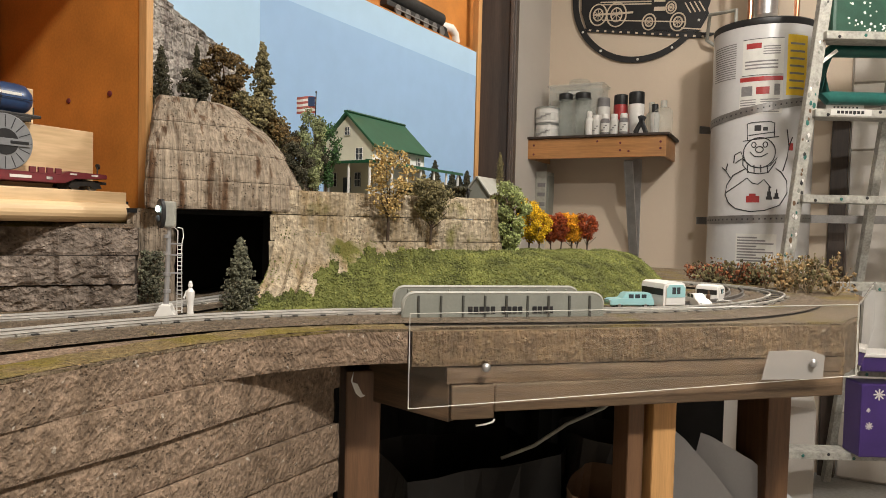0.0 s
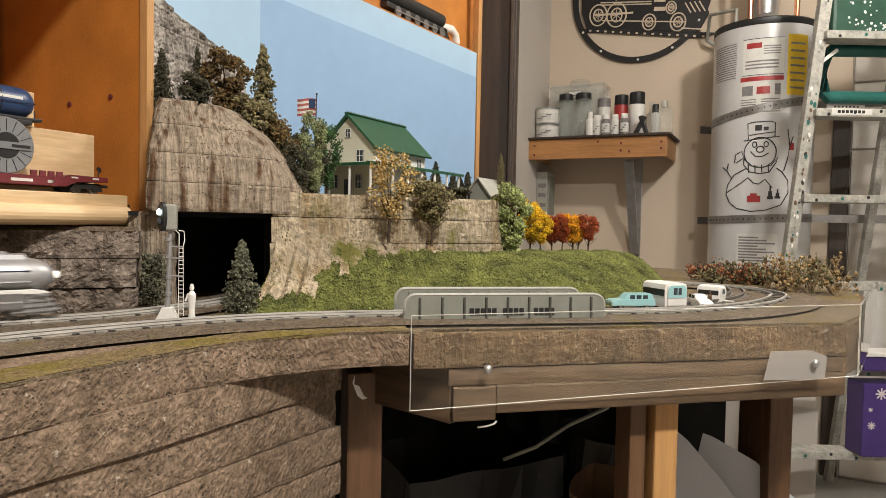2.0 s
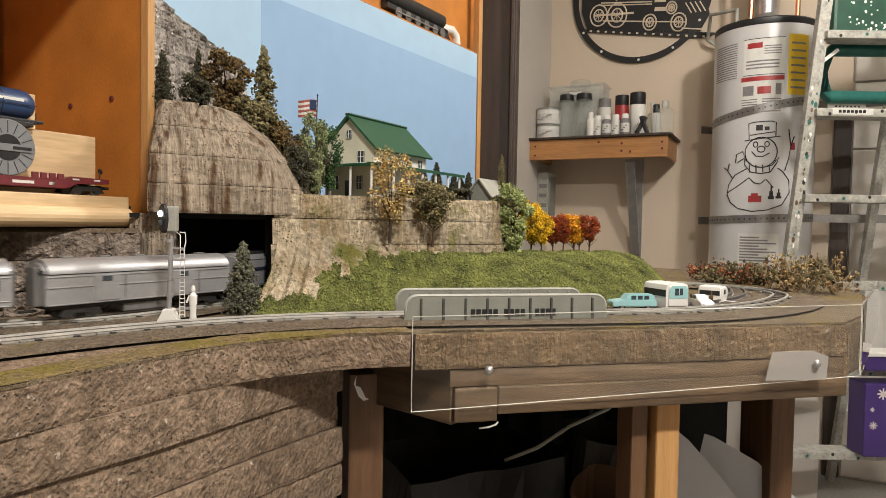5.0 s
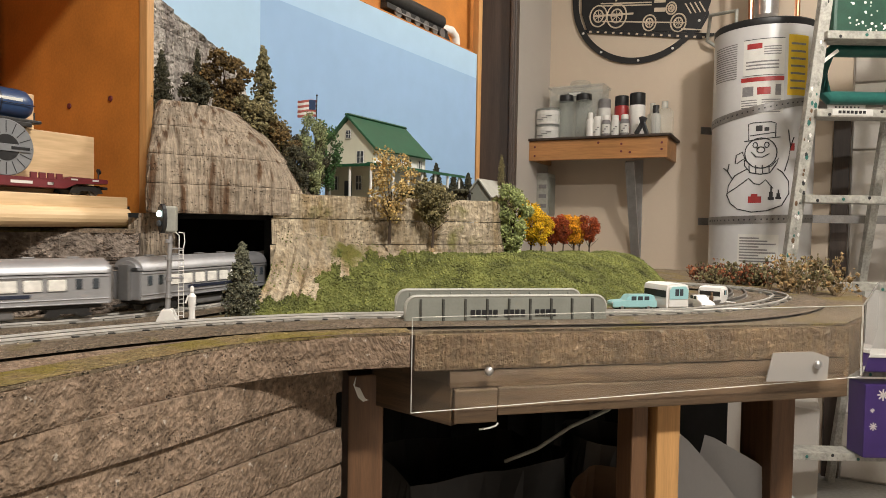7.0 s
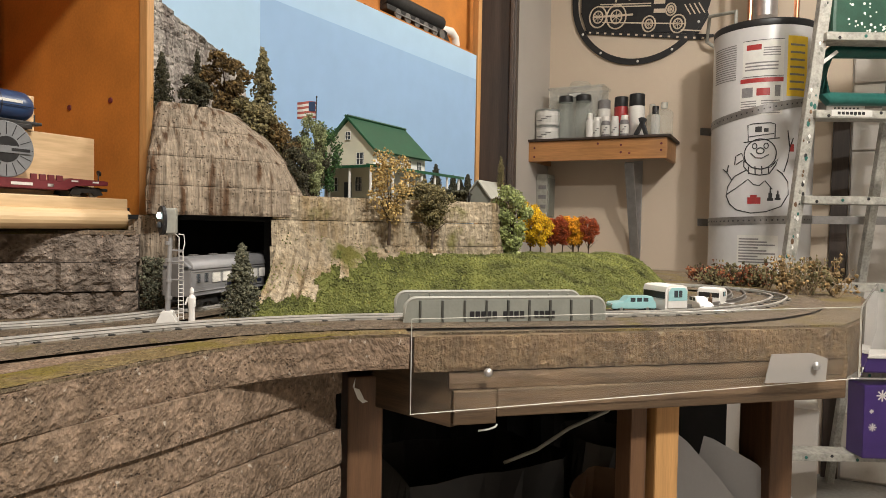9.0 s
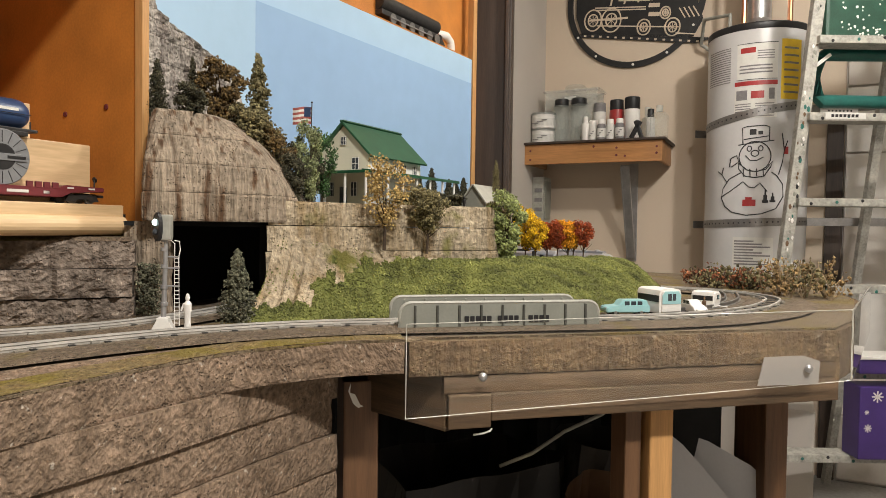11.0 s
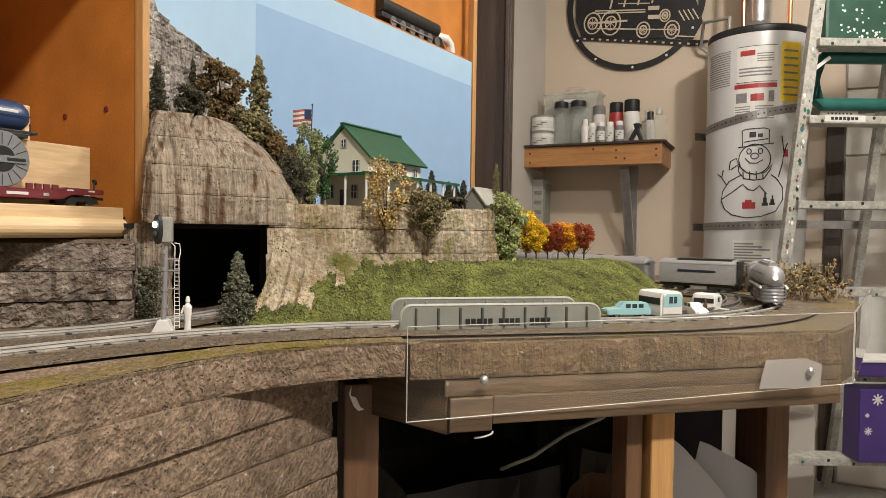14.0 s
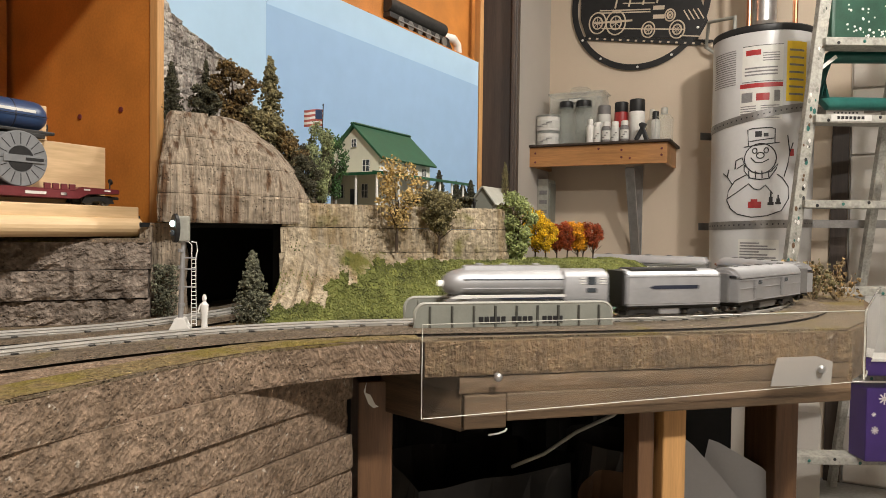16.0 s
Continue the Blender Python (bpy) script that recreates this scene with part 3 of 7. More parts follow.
for o in (-0.0113, 0.0113):
    part("rail", sweep(LOOP[::2], o, 0.0034, 1.003, RAIL_TOP, 1.0), M["rail"], track, "", True)
part("roadbed", sweep(LOOP[::3], 0, 0.024, 1.002, 1.0062), M["ballast"], track, "dark ballast roadbed")
part("roadbed_base", sweep(LOOP[::3], 0.013, 0.0565, 1.0036, 1.0056), M["roadbed"], track, "flocked roadbed board")
# side of the roadbed, its shadow painted in as a dark colour
part("roadbed_edge_shade", sweep(LOOP[::3], 0.013, 0.0575, 0.999, 1.0037), M["cork_shaded"], track, "cork edge of the roadbed with its shadow in the colour")
tie = box((0.006, 0.034, 0.0024), bevel=0.0005)
tie = part("tie", tie, M["tie"], track)
clip = part("rail_clip", box((0.009, 0.0046, 0.0030), bevel=0.0008), M["clip"], track, "bright pressed steel rail clip")
s, first, fresh = 0.35, True, True
while s < STEP_TRUE * (len(LOOP) - 4):
    p, q = at(s), at(s + 0.01)
    m = Matrix.Translation((p.x, p.y, 1.0062)) @ Matrix.Rotation(math.atan2(q.y - p.y, q.x - p.x), 4, "Z")
    ob = tie if first else new("tie", tie.data)
    ob.parent, first = track, False
    ob.matrix_world = m
    if round(s / 0.034) % 2:
        for o in (-0.0113, 0.0113):
            clip_ob = clip if fresh else new("rail_clip", clip.data)
            clip_ob.parent, fresh = track, False
            clip_ob.matrix_world = m @ Matrix.Translation((0.012 if o > 0 else 0.0, o + (0.0042 if o > 0 else -0.0042), 0.0006))
    s += 0.034
# a second, inner arc of track at the end of the loop
inner = [Vector((CENTRE.x + (R - 0.062) * math.cos(math.radians(a)), CENTRE.y + 0.01 + (R - 0.062) * math.sin(math.radians(a)), 0)) for a in range(-8, -62, -3)]
spur = thing("siding_track", "inner curve of dark toy train track", "track")
for o in (-0.0113, 0.0113):
    part("rail", sweep(inner, o, 0.0034, 1.003, RAIL_TOP - 0.001, 1.0), M["strap"], spur, "", True)
part("roadbed", sweep(inner, 0, 0.026, 0.999, 1.0034), M["ballast"], spur)

# ---- backdrop ----
def panel(name, a, b, z0, z1, thick, material, label, category="backdrop"):
    """An upright board whose front runs from a to b in plan."""
    a, b = Vector((*a, 0)), Vector((*b, 0))
    t = (b - a).normalized()
    ob = part(name, box(((b - a).length, thick, z1 - z0), (0, thick / 2, 0)), material)
    c = (a + b) / 2
    ob.matrix_world = frame_at(c.x, c.y, (z0 + z1) / 2, t.x, t.y)
    return tagged(ob, label, category, kind="structure")


panel("backdrop", (-0.47, 1.03), (-0.379, 1.38), 1.15, 2.1, 0.012, M["sky_pale"], "pale blue painted sky board behind the cliff")
panel("backdrop", (-0.379, 1.38), (0.09, 2.14), 1.1, 1.581, 0.012, M["sky"], "blue painted sky board behind the farmhouse")
panel("backdrop", (-0.379, 1.3835), (0.09, 2.1435), 1.5, 1.656, 0.008, M["sky_pale"], "pale blue strip above the sky board")
panel("wall_board", (-0.42, 1.41), (0.13, 2.28), 1.1, 2.69, 0.02, M["hardboard"], "orange-brown hardboard above the backdrop", "board")
panel("trim", (0.094, 2.142), (0.106, 2.16), 1.0, 2.69, 0.02, M["pine"], "pale wood trim at the backdrop's end", "trim")
post = thing("door_post", "dark brown timber post beside the backdrop", "post", frame_at(0.168, 2.27, 0, 0.98, -0.2))
part("shaft", box((0.125, 0.09, 2.69), (0, 0, 1.345), bevel=0.004), M["dark_post"], post)
part("stop", box((0.012, 0.02, 2.69), (0.05, -0.052, 1.345), bevel=0.002), M["dark_post"], post)

# ---- tunnel hill, retaining wall, grass bank ----
hill = thing("tunnel_hill", "layered brown foam hill over a dark tunnel mouth", "hill")
TOP = (-0.04, 0.30, 0)
def hill_line(z):
    """The hill's outline in plan at height z."""
    v = (z - 1.131) / 0.151
    x1 = -0.218 - 0.10 * v ** 2.1
    y1 = 1.005 - 0.03 * v
    o = 0.035 * v ** 2.5
    line = [(-0.408, 0.95 + o), (-0.400, 0.91 + o), (-0.385, 0.877 + o), (-0.368, 0.881 + o), (-0.340, 0.90 + o), (x1 - 0.055, y1 - 0.06 + o * 0.5), (x1 - 0.012, y1 - 0.02), (x1, y1 + 0.012), (x1 + 0.004, y1 + 0.06)]
    return smooth_line(line, 0.005)


for k, (z0, z1) in enumerate(((1.131, 1.1692), (1.1698, 1.2080), (1.2086, 1.2462), (1.2468, 1.282))):
    part("foam_board", slab(hill_line(z0), z0, z1, TOP, 0.0016, seed=31, rows=12, pit=0.003, upper=hill_line(z1)), M["foam"], hill)
# inside of the tunnel: added near-black boards whose colour stands for its darkness
part("tunnel_shade", box((0.02, 0.5, 0.16), (-0.40, 1.16, 1.06), Matrix.Rotation(-0.35, 4, "Z")), M["shade_black"], hill)
part("tunnel_shade", box((0.02, 0.42, 0.16), (-0.17, 1.20, 1.06), Matrix.Rotation(-0.45, 4, "Z")), M["shade_black"], hill)
part("tunnel_shade", sheet([(-0.42, 0.90), (-0.235, 1.0), (-0.10, 1.38), (-0.30, 1.40)], 1.124, 1.130), M["shade_black"], hill)

# retaining wall of three boards with the yard on top
wall = thing("retaining_wall", "grey-brown foam retaining wall below the farmhouse", "wall")
for k, (z0, z1, o) in enumerate(((1.035, 1.0885, 0.0), (1.0895, 1.1265, 0.004), (1.1275, 1.163, 0.008))):
    line = [(-0.247, 0.966 + o), (-0.20, 1.0 + o), (-0.12, 1.045 + o), (-0.02, 1.095 + o), (0.06, 1.135 + o), (0.098 - o, 1.155 + o), (0.108 - o, 1.20)]
    part("foam_board", slab(smooth_line(line, 0.005), z0, z1, (0.03, 0.10, 0), 0.0018, lean=0.004, seed=51 + 7 * k, rows=9, pit=0.003), M["foam_wing"], wall)
yard = part("yard", sheet([(-0.24, 1.0), (0.09, 1.165), (0.10, 1.25), (0.14, 1.6), (0.09, 2.13), (-0.37, 1.37), (-0.40, 1.1)], 1.150, 1.1615), M["dirt"])
tagged(yard, "brown earth yard around the farmhouse", "yard", kind="structure")

# the bank: flared rock beside the tunnel that turns into turf
TOE = [(-0.262, 0.872), (-0.18, 0.885), (-0.05, 0.915), (0.10, 0.955), (0.23, 1.02), (0.33, 1.12), (0.42, 1.26), (0.47, 1.40)]
CREST = [(-0.238, 0.985, 1.118), (-0.17, 1.012, 1.095), (-0.09, 1.05, 1.082), (0.02, 1.105, 1.073), (0.12, 1.17, 1.072), (0.22, 1.24, 1.072), (0.315, 1.32, 1.070), (0.365, 1.40, 1.068)]
toe, crest = smooth_line(TOE, 0.0065), smooth_line(CREST, 0.0065)
N = 120
V = 40
pick = lambda line, u: line[min(len(line) - 1, int(u * (len(line) - 1)))].lerp(line[min(len(line) - 1, int(u * (len(line) - 1)) + 1)], u * (len(line) - 1) % 1)
bank = bmesh.new()
cols = []
for i in range(N + 1):
    u = i / N
    a, c = pick(toe, u), pick(crest, u)
    flare = max(0.0, 1 - u / 0.40)
    col = []
    for k in range(V + 9):
        v = min(1.0, k / V)
        q = a.lerp(c, v)
        rise = (1 - flare) * math.sin(v * math.pi / 2) ** 1.15 + flare * v ** 2.3
        z = 1.001 + (c.z - 1.0) * rise
        if k > V:
            q = c + Vector((0.02 - 0.02 * u, 0.11 - 0.075 * u, 0)) * ((k - V) / 8)
        d = 0.004 * noise.noise(Vector((q.x, q.y, z)) * 22) + 0.0022 * noise.noise(Vector((q.x, q.y, z)) * 90)
        if flare > 0:
            d += flare * 0.013 * noise.noise(Vector((u * 110, v * 1.6, 3)))
        col.append(bank.verts.new((q.x, q.y, max(1.0005, z + d) if k else 0.999)))
    cols.append(col)
for p, q in zip(cols, cols[1:]):
    for k in range(len(p) - 1):
        f = bank.faces.new((p[k], q[k], q[k + 1], p[k + 1]))
        c = f.calc_center_median()
        edge = 0.26 * noise.noise(c * 26) + 0.12 * noise.noise(c * 80) + 0.3 * noise.noise(Vector((c.x * 55, 1.5, 7)))
        u, v = (c.x + 0.25) / 0.62, k / V
        high = 0.34 + 1.9 * u + edge
        f.material_index = 1 if v < high else 0
bank_ob = part("grass_bank", bank, [M["foam_wing"], M["turf"]], None, "", True)
tagged(bank_ob, "green flocked grass bank with bare rock beside the tunnel", "grass bank", kind="structure")


def clumps(name, places, size, material, label, category, jitter=0.4):
    """Many little faceted tufts as one mesh."""
    verts, faces = [], []
    base = [Vector(v) for v in ((1, 0, 0), (-1, 0, 0), (0, 1, 0), (0, -1, 0), (0, 0, 1), (0, 0, -0.6))]
    tri = ((0, 2, 4), (2, 1, 4), (1, 3, 4), (3, 0, 4), (2, 0, 5), (1, 2, 5), (3, 1, 5), (0, 3, 5))
    rnd = random.Random(len(places) + 5)
    for p in places:
        e = Euler((rnd.uniform(0, 6), rnd.uniform(0, 6), rnd.uniform(0, 6))).to_matrix()
        s = size * rnd.uniform(0.5, 1.4)
        k = len(verts)
        for b in base:
            q = Vector(p) + e @ (b * s * rnd.uniform(1 - jitter, 1 + jitter))
            verts.append(q)
        faces += [tuple(k + j for j in f) for f in tri]
    me = bpy.data.meshes.new(name)
    me.from_pydata(verts, [], faces)
    me.materials.append(material)
    ob = new(name, me)
    return tagged(ob, label, category, kind="stuff") if label else ob


rnd = random.Random(4)
mesh = bank_ob.data
turf_faces = [p.index for p in mesh.polygons if p.material_index == 1]
places = []
for _ in range(15000):
    p = mesh.polygons[rnd.choice(turf_faces)]
    a, b, c, d = [mesh.vertices[v].co for v in p.vertices]
    u, v = rnd.random(), rnd.random()
    q = a.lerp(b, u).lerp(d.lerp(c, u), v)
    places.append((q.x, q.y, q.z + 0.0005))
clumps("turf_clump", places, 0.0024, M["turf_clump"], "coarse green ground-foam turf on the bank", "turf")
rock_faces = [p.index for p in mesh.polygons if p.material_index == 0]
places = []
for _ in range(900):
    p = mesh.polygons[rnd.choice(rock_faces)]
    q = mesh.vertices[p.vertices[0]].co
    if noise.noise(q * 30) > 0.05:
        places.append(q)
clumps("turf_clump", places, 0.0014, M["turf_clump"], "sparse green tufts on bare rock", "turf")

# rock wall at the left of the tunnel
rocks = thing("rock_wall", "grey stacked foam rock wall below the display cabinet", "rock wall")
for k, (z0, z1, o) in enumerate(((0.998, 1.030, 0.004), (1.032, 1.068, -0.002), (1.069, 1.104, 0.006))):
    line = [(-0.80, 0.70 + o), (-0.66, 0.755 + o), (-0.545, 0.805 + o), (-0.465, 0.842 + o), (-0.396, 0.872 + o)]
    part("foam_board", slab(smooth_line(line, 0.006), z0, z1, (-0.05, 0.14, 0), 0.006, seed=71 + 7 * k, rows=9, pit=0.006), M["foam_grey"], rocks)
part("moss_cap", slab(smooth_line([(-0.80, 0.703), (-0.66, 0.762), (-0.545, 0.812), (-0.465, 0.848), (-0.40, 0.878)], 0.006), 1.1035, 1.109, (-0.05, 0.11, 0), 0.004, lean=0.012, seed=88, rows=5), M["moss_top"], rocks, "brown moss on the top board")
part("foam_board", slab(smooth_line([(-0.425, 0.91), (-0.40, 0.905), (-0.384, 0.905), (-0.367, 0.914), (-0.385, 0.97)], 0.005), 0.998, 1.130, (-0.08, 0.1, 0), 0.004, seed=95, rows=16), M["foam"], rocks)
# the cliff on the backdrop
crag = thing("grey_cliff", "grey layered rock cliff on the sky board", "cliff")
RIDGE = [(1.20, 1.0), (1.30, 1.0), (1.345, 0.92), (1.385, 0.80), (1.423, 0.62), (1.447, 0.36), (1.466, 0.16), (1.52, 0.07)]
a, b = Vector((-0.462, 1.025, 0)), Vector((-0.372, 1.372, 0))


def ridge_line(t):
    e = a.lerp(b, t)
    return straight_line([(a.x, a.y), (e.x, e.y), (e.x - 0.012, e.y + 0.006)], 0.0055)


for k, ((z0, t0), (z1, t1)) in enumerate(zip(RIDGE, RIDGE[1:])):
    part("foam_board", slab(ridge_line(t0), z0 + 0.0004, z1 - 0.0004, (-0.012, 0.004, 0), 0.0055, seed=110, rows=10, pit=0.004, upper=ridge_line(t1)), M["cliff"], crag)


# ---- the silver passenger train ----
def side_profile(w, z0, z1, crown, n=8):
    """A car's cross-section in y and z: upright sides and an arched roof."""
    pts = [(-w, z0), (-w, z1 - crown)]
    for k in range(1, n):
        a = math.pi * (1 - k / n)
        pts.append((w * math.cos(a) * 0.97, z1 - crown + crown * math.sin(a)))
    return pts + [(w, z1 - crown), (w, z0)]


def extrude_x(profile, x0, x1, bevel=0.0):
    bm = bmesh.new()
    a = [bm.verts.new((x0, y, z)) for y, z in profile]
    b = [bm.verts.new((x1, y, z)) for y, z in profile]
    bm.faces.new(a)
    bm.faces.new(b)
    for i in range(len(a)):
        j = (i + 1) % len(a)
        bm.faces.new((a[i], a[j], b[j], b[i]))
    if bevel:
        ends = [e for e in bm.edges if abs(e.verts[0].co.x - e.verts[1].co.x) < 1e-6]
        bmesh.ops.bevel(bm, geom=ends, offset=bevel, segments=2, affect="EDGES")
    return bm


def wheel_bm(r, spokes=0, w=0.004):
    m = Matrix.Rotation(math.pi / 2, 4, "X")
    if not spokes:
        return lathe([(r * 0.4, -w / 2), (r * 0.95, -w / 2), (r, -w * 0.3), (r, w * 0.4), (r * 1.1, w * 0.5), (r * 0.3, w * 0.5)], 16, None, m)
    bm = bmesh.new()
    ring = [(r * 0.78, -w / 2), (r, -w / 2), (r, w / 2), (r * 0.78, w / 2)]
    seg, rings = 24, []
    for i in range(seg):
        a = 2 * math.pi * i / seg
        rings.append([bm.verts.new((q * math.cos(a), y, q * math.sin(a))) for q, y in ring])
    for i in range(seg):
        p, q = rings[i], rings[(i + 1) % seg]
        for k in range(4):
            bm.faces.new((p[k], p[(k + 1) % 4], q[(k + 1) % 4], q[k]))
    for i in range(spokes):
        a = math.pi * i / spokes
        bm = box((r * 1.6, w * 0.5, r * 0.12), (0, 0, 0), Matrix.Rotation(a, 4, "Y"), 0, bm)
    return rod((0, -w * 0.6, 0), (0, w * 0.6, 0), r * 0.25, None, 10, bm)


def truck(parent, x, gap=0.026):
    """A two-axle bogie under a car."""
    t = part("truck", box((0.045, 0.026, 0.006), (x, 0, 0.0115), None, 0.001), M["chassis"], parent, "black two-axle bogie")
    for sgn in (-1, 1):
        frame_bm = prism([(-0.024, 0.004), (-0.02, 0.0115), (-0.006, 0.0125), (0, 0.0145), (0.006, 0.0125), (0.02, 0.0115), (0.024, 0.004), (0.012, 0.003), (0.007, 0.0065), (-0.007, 0.0065), (-0.012, 0.003)], 0.003, Matrix.Translation((x, sgn * 0.0155 - 0.0015, 0)))
        part("side_frame", frame_bm, M["chassis"], t)
        for dx in (-gap / 2, gap / 2):
            part("wheel", rod((x + dx, sgn * 0.0095, 0.0068), (x + dx, sgn * 0.0135, 0.0068), 0.0068, None, 14), M["silver_dark"], t)
    return t


def passenger_car(name, label, length, coach):
    car = thing(name, label, "railway car", group="silver train cars")
    h, w = length / 2, 0.0215
    body = part("body", extrude_x(side_profile(w, 0.0165, 0.0515, 0.002, 2), -h, h, 0.001), M["silver"], car)
    roof = part("roof", extrude_x(side_profile(w + 0.0012, 0.0505, 0.0665, 0.0145, 10), -h - 0.001, h + 0.001, 0.004), M["silver"], car, "rounded silver roof", True)
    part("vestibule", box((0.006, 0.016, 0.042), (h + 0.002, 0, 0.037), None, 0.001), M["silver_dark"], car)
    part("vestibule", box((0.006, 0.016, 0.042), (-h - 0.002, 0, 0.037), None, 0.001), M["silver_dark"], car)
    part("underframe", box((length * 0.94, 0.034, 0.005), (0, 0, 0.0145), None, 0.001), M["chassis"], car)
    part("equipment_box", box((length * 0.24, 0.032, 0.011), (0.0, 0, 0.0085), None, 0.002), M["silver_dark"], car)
    for sgn in (-1, 1):
        y = sgn * (w + 0.0004)
        for z in ((0.0475, 0.0225, 0.0175) if coach else (0.0475, 0.036, 0.0175)):
            part("moulding", box((length * 0.985, 0.0012, 0.0011), (0, y, z), None, 0.0003), M["silver"], body)
        if coach:
            n = 7
            for k in range(n):
                x = (k - (n - 1) / 2) * length * 0.094
                part("window", box((length * 0.072, 0.0012, 0.0125), (x, y, 0.0385), None, 0.0015), M["lit"], body, "lit coach window")
                part("window_frame", tube([(x - length * 0.038, y, 0.0315), (x + length * 0.038, y, 0.0315), (x + length * 0.038, y, 0.0455), (x - length * 0.038, y, 0.0455)], 0.0006, 4, None, True), M["silver_dark"], body)
            for x in (-0.37, 0.37, -0.44, 0.44):
                part("window", box((length * 0.026, 0.0012, 0.0115), (x * length, y, 0.039), None, 0.001), M["pane"], body, "small dark vestibule window")
            part("name_board", box((length * 0.36, 0.0014, 0.004), (0.0, y, 0.0275), None, 0.0004), M["stripe"], body)
        else:
            for x in (-0.22, 0.2):
                part("door", box((length * 0.12, 0.0016, 0.029), (x * length, y, 0.0335), None, 0.0005), M["silver"], body)
                part("window", box((length * 0.05, 0.002, 0.006), (x * length, y + sgn * 0.0003, 0.0435), None, 0.0004), M["pane"], body)
                part("handrail", rod((x * length + 0.022, y + sgn * 0.001, 0.02), (x * length + 0.022, y + sgn * 0.001, 0.047), 0.0005, None, 5), M["silver_dark"], body)
    for k in range(5):
        part("roof_vent", box((0.012, 0.007, 0.003), ((k - 2) * length * 0.18, 0, 0.0668), None, 0.001), M["silver_dark"], car)
    truck(car, h * 0.66)
    truck(car, -h * 0.66)
    part("coupler", box((0.02, 0.004, 0.003), (-h - 0.008, 0, 0.011), None, 0.001), M["chassis"], car)
    return car


def build_tender(length=0.154):
    t = thing("tender", "silver streamlined tender with navy name stripe", "tender", group="silver train cars")
    h = length / 2
    body = part("body", extrude_x(side_profile(0.0225, 0.0165, 0.065, 0.010, 8), -h, h, 0.003), M["silver"], t, "", True)
    part("coal_load", box((length * 0.7, 0.03, 0.006), (0.012, 0, 0.0635), None, 0.002), M["chassis"], t, "dark coal bunker")
    part("front_plate", box((0.004, 0.04, 0.046), (h + 0.001, 0, 0.04), None, 0.001), M["chassis"], t)
    part("underframe", box((length * 0.97, 0.038, 0.005), (0, 0, 0.0145), None, 0.001), M["chassis"], t)
    part("equipment_box", box((0.032, 0.034, 0.010), (0.004, 0, 0.009), None, 0.001), M["silver"], t, "silver pickup box")
    for sgn in (-1, 1):
        y = sgn * 0.0226
        part("stripe", prism([(-0.038, 0.0385), (0.034, 0.0385), (0.041, 0.041), (0.034, 0.0435), (-0.038, 0.0435)], 0.0012, Matrix.Translation((0.0, y - 0.0006, 0))), M["stripe"], body, "navy lettering panel")
        for z in (0.0195, 0.0555):
            part("moulding", box((length * 0.97, 0.0012, 0.001), (0, y, z), None, 0.0003), M["silver"], body)
    truck(t, h * 0.62)
    truck(t, -h * 0.62)
    part("coupler", box((0.02, 0.004, 0.003), (-h - 0.006, 0, 0.011), None, 0.001), M["chassis"], t)
    return t


